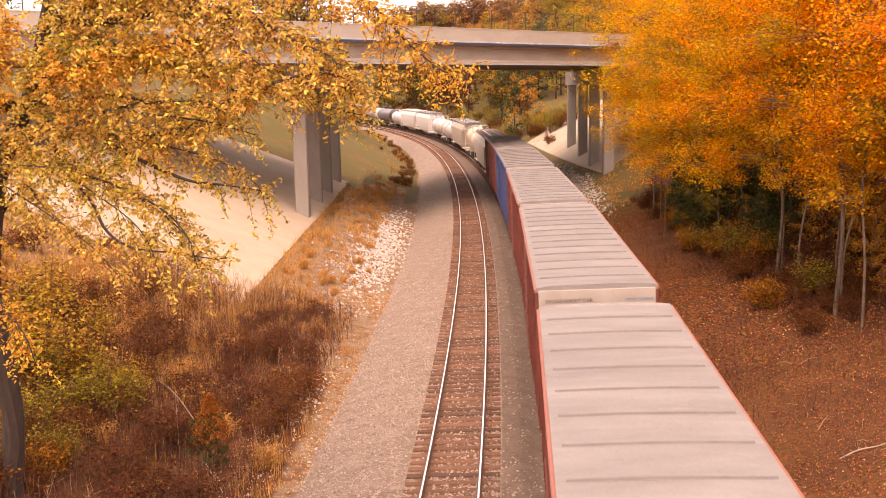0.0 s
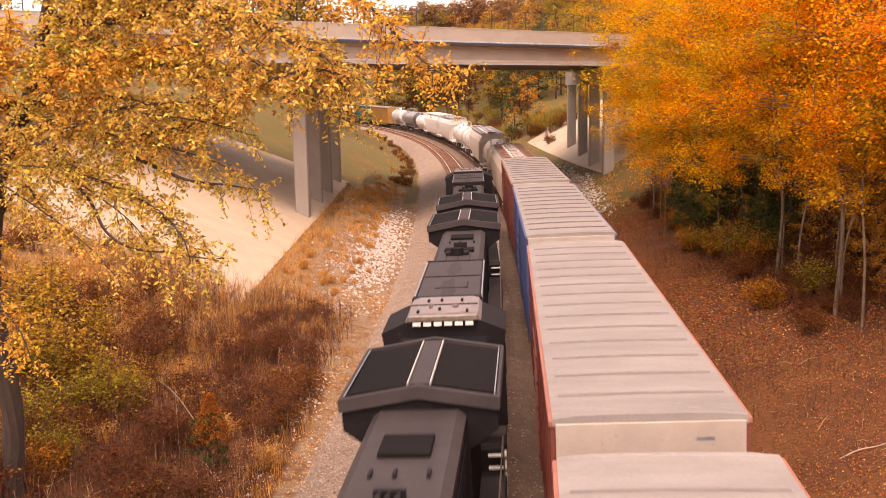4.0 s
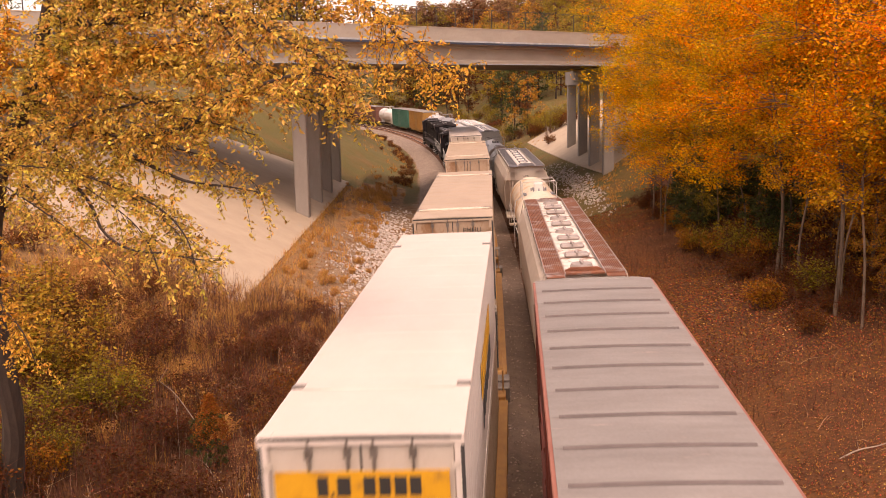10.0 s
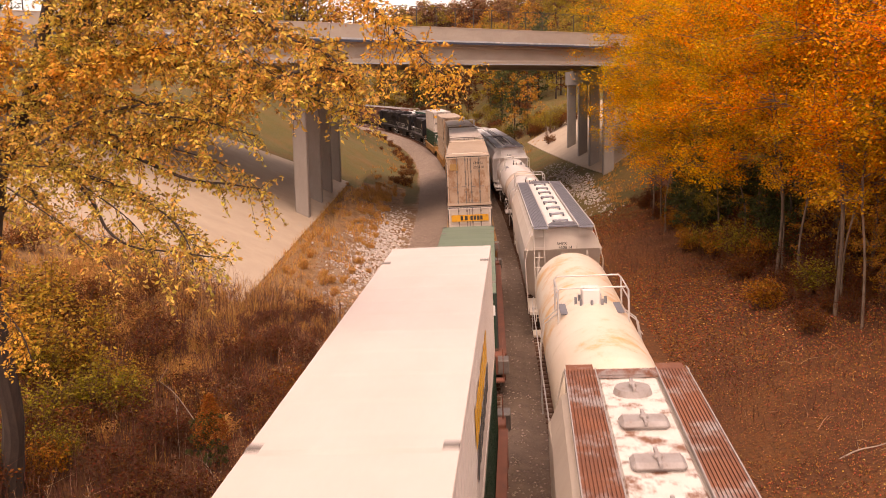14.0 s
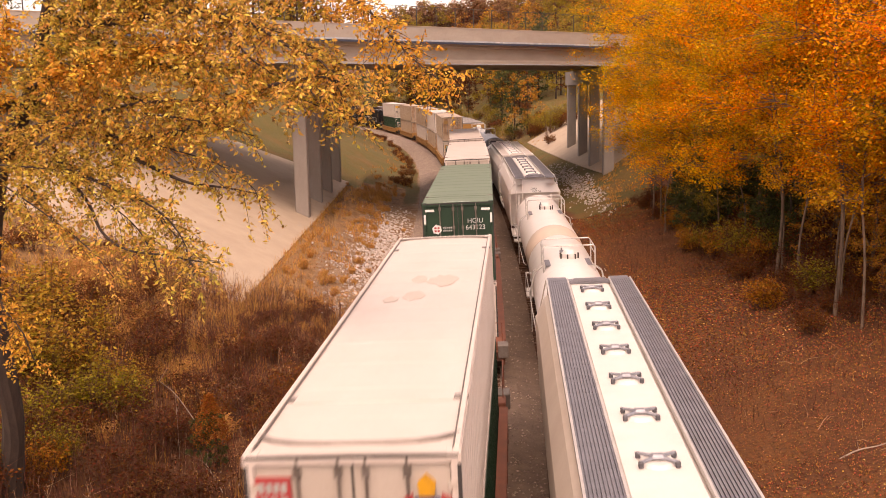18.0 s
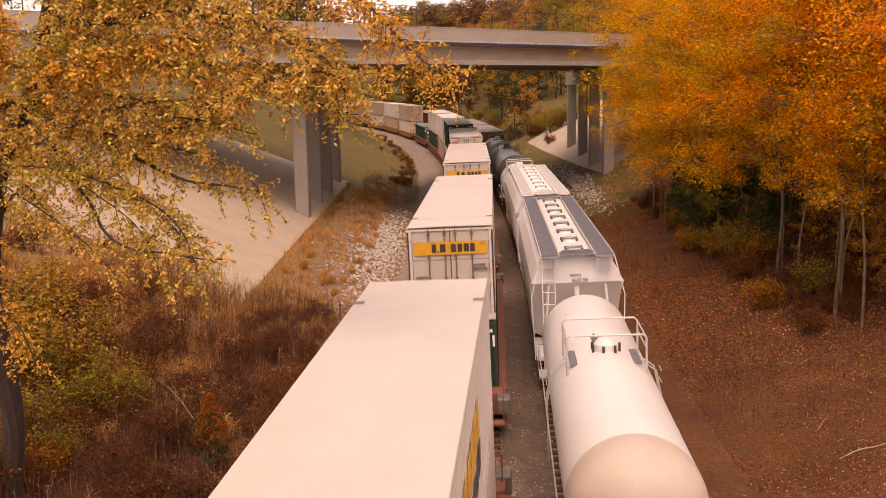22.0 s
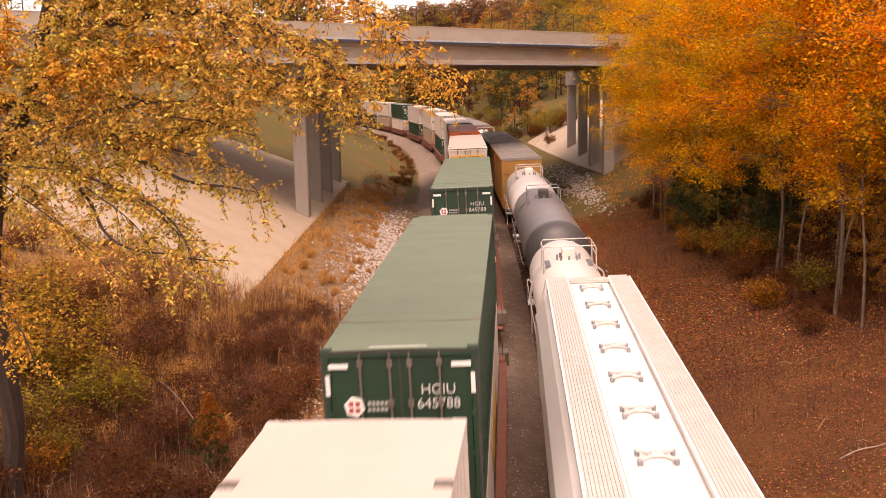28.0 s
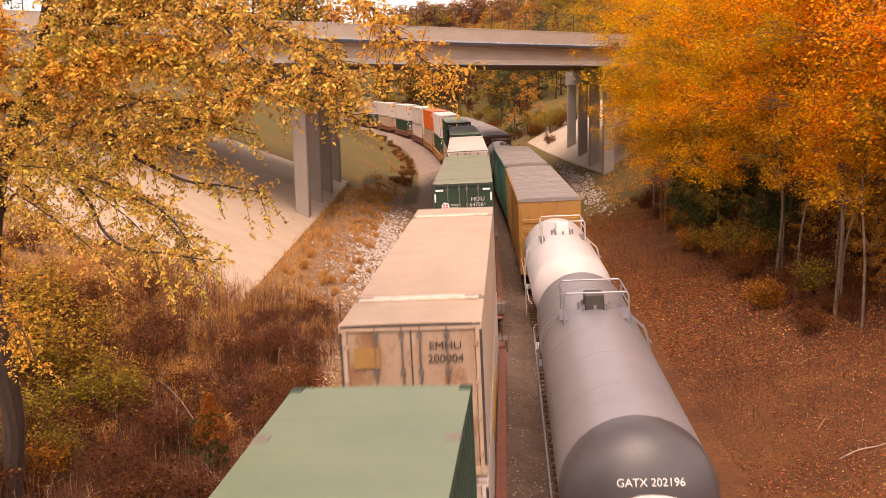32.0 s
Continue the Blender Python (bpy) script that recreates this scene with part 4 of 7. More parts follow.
    if panel:
        if sign != "crest":
            part("sign_panel", M().box(-w + 0.25, -w + 0.72, yb, yb + 0.03, h - 0.80, h - 0.42), panel, c)
        else:
            sp = part("sign_panel", M().box(-w + 0.13, -w + 0.56, yb, yb + 0.03, h - 0.88, h - 0.27), panel, c, "red sign with pale lettering")
            row = M()
            for i, nb in enumerate((4, 3, 4)):
                for j in range(nb):
                    row.box(-w + 0.17 + j * 0.36 / nb, -w + 0.17 + (j + 0.75) * 0.36 / nb, yb - 0.006, yb, h - 0.46 - i * 0.18, h - 0.34 - i * 0.18)
            tagged(part("lettering", row, M_INKFADED, sp), kind="stuff")
            xc = w - 0.42
            cr = part("crest", M().extrude([(xc - 0.15, h - 0.55), (xc - 0.14, h - 0.80), (xc, h - 0.96), (xc + 0.14, h - 0.80), (xc + 0.15, h - 0.55)], yb - 0.008, yb + 0.03), M_NAVY, c, "dark shield crest")
            part("crest_crown", M().extrude([(xc - 0.09, h - 0.53), (xc - 0.11, h - 0.36), (xc, h - 0.25), (xc + 0.11, h - 0.36), (xc + 0.09, h - 0.53)], yb - 0.006, yb + 0.03), M_YELLOW, cr)
            for sx in (-1, 1):
                part("crest_side", M().extrude([(xc + sx * 0.17, h - 0.50), (xc + sx * 0.29, h - 0.56), (xc + sx * 0.25, h - 0.92), (xc + sx * 0.16, h - 0.86)], yb - 0.006, yb + 0.03), M_RED, cr)
            part("crest_base", M().box(xc - 0.24, xc + 0.24, yb - 0.006, yb + 0.03, h - 1.06, h - 0.985), M_RED, cr)
            wm = M()
            for i, (nb, z) in enumerate(((9, 1.10), (7, 1.36))):
                for j in range(nb):
                    wm.box(-w + 0.12 + j * 0.115, -w + 0.205 + j * 0.115, yb, yb + 0.03, h - z, h - z + (0.15 if j % 4 == 0 else 0.10))
            tagged(part("wordmark", wm, M_INK, c), kind="stuff")
    if marks:
        ink = M_INKPALE if sign in ("green", "orange") else M_INK
        for i, (t, dz) in enumerate(marks):
            letters(t, 0.24 if sign in ("green", "orange") else 0.22, ink, c, Matrix.Translation((0.62, -L2 - 0.002 if sign != "green" else -L2 - 0.002, h - dz)) @ REAR)
    return c


def make_well(paint, length):
    wl = thing("well_car", "low well car of an intermodal train carrying containers", "rail car", "well cars of the train")
    L2 = length / 2
    for sx in (-1, 1):
        xa, xb = sorted((sx * 1.36, sx * 1.50))
        part("side_sill", M().extrude_x([(-8.5, 0.28), (8.5, 0.28), (8.5, 1.0), (8.2, 1.12), (-8.2, 1.12), (-8.5, 1.0)], xa, xb), paint, wl)
        xa, xb = sorted((sx * 1.30, sx * 1.56))
        part("sill_cap", M().box(xa, xb, -8.3, 8.3, 1.121, 1.18, 0.01), paint, wl)
        st = M()
        for i in range(12):
            y = -7.7 + i * 1.4
            xa, xb = sorted((sx * 1.501, sx * 1.55))
            st.box(xa, xb, y - 0.06, y + 0.06, 0.3, 1.12)
        part("stiffener", st, paint, wl)
    part("well_floor", M().box(-1.36, 1.36, -8.4, 8.4, 0.22, 0.34), M_UNDER, wl)
    for sg in (-1, 1):
        a, b = sorted((sg * 8.55, sg * (L2 - 0.7)))
        e = M().box(-0.6, 0.6, a, b, 0.92, 1.14, 0.02)
        e.box(-1.5, 1.5, sorted((sg * 8.3, sg * 8.9))[0], sorted((sg * 8.3, sg * 8.9))[1], 0.6, 1.30, 0.03)
        part("end_platform", e, paint, wl)
        hr = M()
        ye = sg * (L2 - 0.85)
        for sx in (-1, 1):
            hr.tube([(sx * 1.42, sg * 8.75, 1.3), (sx * 1.42, sg * 8.75, 1.95), (sx * 1.42, ye, 1.95), (sx * 1.42, ye, 0.95)], 0.018)
            hr.box(sx * 1.2 - 0.25, sx * 1.2 + 0.25, min(ye - 0.2, ye + 0.2), max(ye - 0.2, ye + 0.2), 0.9, 0.94)
        hr.tube([(-1.42, ye, 1.95), (1.42, ye, 1.95)], 0.018)
        part("handrail", hr, paint, wl)
        sp = M().box(1.25, 1.62, sorted((sg * 9.0, sg * 9.6))[0], sorted((sg * 9.0, sg * 9.6))[1], 0.85, 1.32, 0.02)
        part("brake_box", sp, M_BAR, wl)
        add_truck(wl, sg * (L2 - 1.9))
        coupler(wl, sg * L2, sg)
    return wl


def make_loco(flared=True):
    """Heavy six-axle road engine; cab towards +y."""
    lo = thing("locomotive", "black six-axle diesel road locomotive with winged radiators", "locomotive", "locomotives of the train")
    # underframe and walkways
    u = M().box(-1.52, 1.52, -10.4, 10.4, 1.25, 1.62, 0.03)
    part("frame", u, M_LOCO, lo)
    part("walkway", M().box(-1.50, 1.50, -10.2, 9.9, 1.621, 1.66), M_LOCOROOF, lo)
    part("fuel_tank", M().box(-1.35, 1.35, -2.6, 3.0, 0.35, 1.249, 0.18), M_LOCO, lo)
    # long hood: a narrow part behind, a raised broad part next to the cab
    part("long_hood", M().box(-0.90, 0.90, -7.05, 7.1, 1.66, 4.15, 0.05), M_LOCO, lo)
    part("hood_roof", M().extrude([(-0.90, 4.155), (0.90, 4.155), (0.90, 4.24), (0.74, 4.36), (-0.74, 4.36), (-0.90, 4.24)], -7.05, 0.95), M_LOCOROOF, lo)
    part("raised_roof", M().extrude([(-0.97, 4.155), (0.97, 4.155), (0.97, 4.46), (0.88, 4.54), (-0.88, 4.54), (-0.97, 4.46)], 0.96, 7.1), M_LOCOROOF, lo)
    part("roof_edge", M().box(-0.99, 0.99, 0.88, 1.02, 4.40, 4.57, 0.02), M_LOCO, lo)
    for sx in (-1, 1):
        part("roof_gutter", M().box(sx * 0.955 - 0.02, sx * 0.955 + 0.02, 1.03, 7.05, 4.50, 4.56), M_HATCH, lo)
        xa, xb = sorted((sx * 0.901, sx * 0.925))
        hd_me = M().box(xa, xb, 0, 0.85, 1.8, 3.9, 0.008).mesh("hood_door", M_LOCO)
        for i in range(13):
            part("hood_door", hd_me, None, lo, at=(0, -6.6 + i * 0.97, 0))
    for x in (-0.42, 0.0, 0.42):
        part("roof_seam", M().box(x - 0.018, x + 0.018, -1.3, 0.86, 4.361, 4.372), M_LOCO, lo)
    part("roof_seam", M().box(-0.88, 0.88, 3.55, 3.64, 4.541, 4.56), M_LOCO, lo)
    blot("soot_streak", 0.0, 2.3, 0.26, 1.3, 4.5415, M_SOOT, lo, 1, "sooty streak along the roof")
    blot("soot_streak", 0.05, 5.2, 0.24, 1.5, 4.5415, M_SOOT, lo, 2)
    part("roof_panel", M().box(-0.5, 0.45, 5.3, 5.36, 4.541, 4.556, 0.004), M_LOCO, lo)
    part("roof_panel", M().box(-0.53, -0.49, 4.5, 5.36, 4.541, 4.556, 0.004), M_LOCO, lo)
    for x in (-0.5, 0.05, 0.45):
        part("lifting_hook", M().box(x - 0.03, x + 0.03, -4.0, -3.75, 4.361, 4.44, 0.01), M_LOCO, lo)
    # winged radiator housing, its hood flaring out in front
    if flared:
        flare = M()
        ring = [(-0.92, 3.2), (0.92, 3.2), (0.92, 4.28), (0.5, 4.44), (-0.5, 4.44), (-0.92, 4.28)]
        wing = [(-1.48, 3.6), (1.48, 3.6), (1.50, 4.48), (0.5, 4.68), (-0.5, 4.68), (-1.50, 4.48)]
        flare.add([(x, -5.6, z) for x, z in ring] + [(x, -7.0, z) for x, z in wing], [(i, (i + 1) % 6, 6 + (i + 1) % 6, 6 + i) for i in range(6)] + [tuple(range(6)), tuple(range(6, 12))])
        part("radiator_flare", flare, M_LOCOROOF, lo)
    rad = M().extrude([(-0.95, 1.7), (0.95, 1.7), (0.95, 3.55), (1.50, 3.95), (1.52, 4.55), (0.1, 4.78), (-0.1, 4.78), (-1.52, 4.55), (-1.50, 3.95), (-0.95, 3.55)], -10.45, -7.05)
    part("radiator_housing", rad, M_LOCO, lo)
    for sx in (-1, 1):
        sc = M()
        xi, xo = 0.22, 1.42
        zi, zo = 4.775, 4.585
        y0, y1 = -10.3, -7.25
        vs = [(sx * xi, y0, zi), (sx * xo, y0, zo), (sx * xo, y1, zo), (sx * xi, y1, zi)]
        sc.add(vs + [(x, y, z + 0.03) for x, y, z in vs], [(0, 1, 2, 3), (4, 5, 6, 7), (0, 1, 5, 4), (1, 2, 6, 5), (2, 3, 7, 6), (3, 0, 4, 7)])
        part("radiator_screen", sc, M_SCREEN, lo)
        part("wing_edge", M().box(min(sx * 1.47, sx * 1.56), max(sx * 1.47, sx * 1.56), -10.47, -7.0, 4.42, 4.62, 0.02), M_LOCOROOF, lo)
        part("spine_edge", M().box(sx * 0.22 - 0.014, sx * 0.22 + 0.014, -10.3, -7.2, 4.80, 4.862), M_STEELEDGE, lo)
        part("wing_trim", M().box(sx * 1.45 - 0.012, sx * 1.45 + 0.012, -10.35, -7.1, 4.622, 4.65), M_HATCH, lo)
    part("radiator_spine", M().box(-0.2, 0.2, -10.3, -7.2, 4.782, 4.85, 0.02), M_LOCOROOF, lo)
    for y0 in (-10.57, -7.04):
        part("wing_lip", M().extrude([(-1.55, 4.36), (-1.55, 4.62), (0, 4.87), (1.55, 4.62), (1.55, 4.36), (0, 4.62)], y0, y0 + 0.115), M_LOCOROOF, lo)
    # rear end of the hood with lights
    end = M().box(-0.8, 0.8, -10.62, -10.455, 1.67, 3.5, 0.04)
    part("hood_end", end, M_LOCO, lo)
    for sx in (-0.12, 0.12):
        part("headlight", M().cyl((sx, -10.53, 4.05), (sx, -10.43, 4.05), 0.075, n=12), M_HATCH, lo, "clear twin headlight")
    # exhaust, dynamic brake and blower housings
    ex = M().box(-0.55, 0.55, -2.35, -1.75, 4.361, 4.46, 0.03)
    part("exhaust_outlet", ex, M_SCREEN, lo)
    part("roof_vent", M().cyl((0.05, -1.25, 4.361), (0.05, -1.25, 4.62), 0.26, 0.22, n=16), M_SCREEN, lo)
    for sx in (-1, 1):
        part("roof_vent", M().box(0.05 + sx * 0.32 - 0.1, 0.05 + sx * 0.32 + 0.1, -1.4, -1.1, 4.361, 4.50, 0.03), M_LOCO, lo)
    part("dynamic_brake_grid", M().box(-0.45, 0.45, -5.5, -4.6, 4.362, 4.46, 0.02), M_SCREEN, lo)
    horn = M()
    for i in range(3):
        horn.cyl((-0.15 + 0.15 * i, -2.9, 4.50), (-0.15 + 0.15 * i, -2.5, 4.52), 0.025, 0.07, n=8)
    horn.box(-0.25, 0.25, -2.98, -2.9, 4.36, 4.54)
    part("horn", horn, M_LOCO, lo)
    # cab
    cab = M().extrude([(-1.56, 1.67), (1.56, 1.67), (1.56, 3.95), (1.60, 4.22), (0.92, 4.52), (0.7, 4.60), (-0.7, 4.60), (-0.92, 4.52), (-1.60, 4.22), (-1.56, 3.95)], 7.11, 9.25)
    part("cab", cab, M_LOCO, lo)
    part("cab_roof", M().extrude([(-0.98, 4.50), (0.98, 4.50), (0.9, 4.63), (0.72, 4.68), (-0.72, 4.68), (-0.9, 4.63)], 7.15, 9.25), M_CABROOF, lo, "pale grey cab roof")
    part("cab_roof_overhang", M().box(-0.97, 0.97, 6.85, 7.14, 4.50, 4.66, 0.03), M_LOCO, lo)
    part("roof_seam", M().box(-0.88, 0.88, 8.1, 8.17, 4.683, 4.70), M_LOCO, lo)
    for hx, hy in ((-0.62, 9.0), (0.1, 8.75), (0.65, 9.0), (-0.45, 7.75), (0.1, 7.7), (0.45, 7.75)):
        part("lifting_hook", M().box(hx - 0.035, hx + 0.035, hy - 0.09, hy + 0.09, 4.683, 4.75, 0.015), M_LOCO, lo)
    part("cab_lip", M().box(-0.9, 0.9, 9.05, 9.38, 4.52, 4.69, 0.03), M_BAR, lo)
    nb = M()
    for i in range(6):
        nb.box(-0.78 + i * 0.27, -0.58 + i * 0.27, 9.3, 9.395, 4.42, 4.51)
    part("number_board", nb, M_INKW, lo, "pale number board of plain bars")
    for sx in (-1, 1):
        xa, xb = sorted((sx * 1.55, sx * 1.58))
        part("side_window", M().box(xa, xb, 7.3, 8.05, 2.95, 3.7), M_GLASS, lo)
        part("side_window", M().box(xa, xb, 8.15, 8.9, 2.95, 3.7), M_GLASS, lo)
        part("windshield", M().box(min(sx * 0.08, sx * 1.1), max(sx * 0.08, sx * 1.1), 9.24, 9.28, 3.3, 4.1), M_GLASS, lo)
    part("nose", M().box(-1.0, 1.0, 9.3, 10.4, 1.67, 3.2, 0.14), M_LOCO, lo)
    ant = M().cyl((0.35, 8.5, 4.68), (0.35, 8.5, 4.80), 0.05, n=8).cyl((-0.3, 8.45, 4.68), (-0.3, 8.45, 4.74), 0.08, n=10)
    part("antenna", ant, M_BAR, lo)
    for sx in (-1, 1):
        r = M()
        ys = [-10.1 + i * 1.8 for i in range(10)]
        for y in ys:
            r.cyl((sx * 1.47, y, 1.62), (sx * 1.47, y, 2.65), 0.016, n=5)
        r.tube([(sx * 1.47, ys[0], 2.65), (sx * 1.47, ys[-1] - 1.0, 2.65)], 0.018)
        part("handrail", r, M_INKW if sx > 0 else M_BAR, lo)
        for sg in (-1, 1):
            stp = M()
            for i in range(4):
                a, b = sorted((sg * 10.25, sg * 10.75))
                stp.box(min(sx * 1.05, sx * 1.5), max(sx * 1.05, sx * 1.5), a, b, 0.45 + i * 0.32, 0.49 + i * 0.32)
            part("step", stp, M_INKW, lo, "steps edged in white")
    for sg in (-1, 1):
        part("pilot", M().box(-1.45, 1.45, min(sg * 10.4, sg * 10.65), max(sg * 10.4, sg * 10.65), 0.25, 1.6, 0.03), M_LOCO, lo)
        coupler(lo, sg * 11.3, sg)
        t = part("truck", M().box(-1.15, 1.15, sg * 7.3 - 2.2, sg * 7.3 + 2.2, 0.5, 1.0, 0.06), M_UNDER, lo)
        for wy in (-1.75, 0, 1.75):
            for sx in (-1, 1):
                part("wheel", wheel_me, None, t, at=Matrix.Translation((sx * 0.755, sg * 7.3 + wy, 0.5)) @ Matrix.Rotation(radians(-90 * sx), 4, "Z"))
    return lo


def make_boxcar(length, paint, label, roof=M_BOXROOF, top=4.83, panel=True, ribs=11, words="", dark=0.0, edge=M_SALMON, wide=1.5, seam_paint=M_ROOFSEAM, word_x=-0.74, bars=0):
    """Local: middle at rail level; its leading end towards -y."""
    b = thing("boxcar", label, "boxcar", "freight cars on the second track")
    L2, w = length / 2, 1.5
    body = M().box(-1.46, 1.46, -L2 + 0.05, L2 - 0.05, 1.02, top - 0.16, 0.02)
    part("body", body, paint, b)
    part("side_sill", M().extrude_x([(-L2 + 0.4, 1.02), (L2 - 0.4, 1.02), (L2 - 2.5, 0.72), (-L2 + 2.5, 0.72)], -1.40, 1.40), paint, b)
    for sx in (-1, 1):
        n = int(length / 1.05)
        xa, xb = sorted((sx * 1.461, sx * 1.535))
        post = M().box(xa, xb, -0.06, 0.06, 1.05, top - 0.18).mesh("side_post", paint)
        for v in post.vertices:
            v.co.x *= wide / 1.5
        for i in range(n + 1):
            y = -L2 + 0.12 + i * (length - 0.24) / n
            if abs(y) < 1.7:
                continue
            part("side_post", post, None, b, at=(0, y, 0))
        dm = M()
        xa, xb = sorted((sx * 1.462, sx * 1.56))
        dm.box(xa, xb, -1.6, 1.6, 1.1, top - 0.35, 0.02)
        for k in range(5):
            xc, xd = sorted((sx * 1.561, sx * 1.59))
            dm.box(xc, xd, -1.5, 1.5, 1.4 + k * 0.62, 1.5 + k * 0.62)
        part("sliding_door", dm, paint, b)
        xa, xb = sorted((sx * 1.45, sx * 1.565))
        part("roof_eave", M().box(xa, xb, -L2 + 0.03, L2 - 0.03, top - 0.17, top - 0.06, 0.015), edge, b)
    # roof sheets with raised ribs across
    n = ribs
    p = (length - 0.06) / n
    rm = M()
    vs, fs = [], []
    K = 9

    def crown(x):
        return top + 0.005 - 0.03 * (x / 1.5) ** 2

    for i in range(n + 1):
        y = -L2 + 0.03 + i * p
        for dy, dz in ((-0.042, -0.006), (-0.026, 0.032), (0.026, 0.032), (0.042, -0.006)):
            yy = min(max(y + dy, -L2 + 0.02), L2 - 0.02)
            for k in range(K):
                x = -1.5 + 3.0 * k / (K - 1)
                rib = dz if abs(x) < 1.4 else 0.0
                vs.append((x, yy, crown(x) + rib))
        if i < n:
            for f in (0.3, 0.5, 0.7):
                for k in range(K):
                    x = -1.5 + 3.0 * k / (K - 1)
                    vs.append((x, y + p * f, crown(x) - 0.012 * math.sin(math.pi * f)))
    rows = len(vs) // K
    for i in range(rows - 1):
        fs += [(i * K + k, i * K + k + 1, i * K + K + k + 1, i * K + K + k) for k in range(K - 1)]
    o = len(vs)
    vs += [(-1.5, -L2 + 0.02, top - 0.16), (1.5, -L2 + 0.02, top - 0.16), (1.5, L2 - 0.02, top - 0.16), (-1.5, L2 - 0.02, top - 0.16)]
    fs += [(o, o + 1, o + 2, o + 3)]
    fs.append(tuple(range(K)) + (o + 1, o))
    fs.append(tuple((rows - 1) * K + k for k in range(K)) + (o + 2, o + 3))
    fs.append(tuple(i * K for i in range(rows)) + (o + 3, o))
    fs.append(tuple(i * K + K - 1 for i in range(rows)) + (o + 2, o + 1))
    rm.add(vs, fs)
    part("roof", rm, roof, b)
    if dark:
        # A darker strip along the -y face of each rib.
        seam = M()
        for i in range(1, n):
            y = -L2 + 0.03 + i * p
            vs = []
            for k in range(5):
                x = -1.36 + 2.72 * k / 4
                vs += [(x, y - 0.029, crown(x) + 0.033), (x, y - 0.040 - dark, crown(x) - 0.002)]
            seam.add([(x, yy, z + 0.004) for x, yy, z in vs], [(2 * k, 2 * k + 2, 2 * k + 3, 2 * k + 1) for k in range(4)])
        part("roof_seam", seam, seam_paint, b)
    for sg in (-1, 1):
        e = M()
        a, c = sorted((sg * (L2 - 0.049), sg * (L2 + 0.0)))
        for k in range(6):
            z = 1.3 + k * 0.46
            e.box(-1.35, 1.35, a, c, z, z + 0.22, 0.02)
        part("end_ribs", e, paint, b)
        if panel:
            a, c = sorted((sg * (L2 - 0.02), sg * (L2 + 0.03)))
            part("end_panel", M().box(-1.46, 1.46, a, c, top - 0.72, top - 0.10, 0.01), M_BOXEND, b, "pale end panel")
        ld = M()
        ya = sg * (L2 + 0.08)
        for x in (1.0, 1.4):
            ld.cyl((x, ya, 1.0), (x, ya, top - 0.75), 0.015, n=5)
        for k in range(8):
            ld.cyl((1.0, ya, 1.15 + k * 0.37), (1.4, ya, 1.15 + k * 0.37), 0.012, n=5)
        part("end_ladder", ld, paint, b)
        part("end_platform", M().box(-1.2, 1.2, min(sg * L2, sg * (L2 + 0.3)), max(sg * L2, sg * (L2 + 0.3)), 1.0, 1.05), M_GRATE, b)
        add_truck(b, sg * (L2 - 2.3))
        coupler(b, sg * (L2 + 0.95), sg)
    if words:
        letters(words, 0.135, M_INK, b, Matrix.Translation((word_x, -L2 - 0.032, top - 0.40)) @ REAR)
    if bars:
        for i in range(bars):
            part("number_bar", M().box(0.70 + i * 0.34, 0.98 + i * 0.42, -L2 - 0.036, -L2 - 0.031, top - 0.43, top - 0.36), M_HATCH, b)
    for o in b.children:
        if o.type == "MESH" and not o.name.startswith(("truck", "side_post")):
            for v in o.data.vertices:
                v.co.x *= wide / 1.5
    return b


def grating(x0, x1, y0, y1, z, bar=0.021):
    """Open walkway: bearing bars along y over cross bars."""
    m = M()
    n = int((x1 - x0) / 0.058)
    for i in range(n + 1):
        x = x0 + i * (x1 - x0) / n
        m.box(x - bar, x + bar, y0, y1, z - 0.03, z)
    k = int((y1 - y0) / 0.9)
    for i in range(k + 1):
        y = y0 + i * (y1 - y0) / k
        m.box(x0, x1, y - 0.45, y + 0.449, z - 0.05, z - 0.031)
    return m


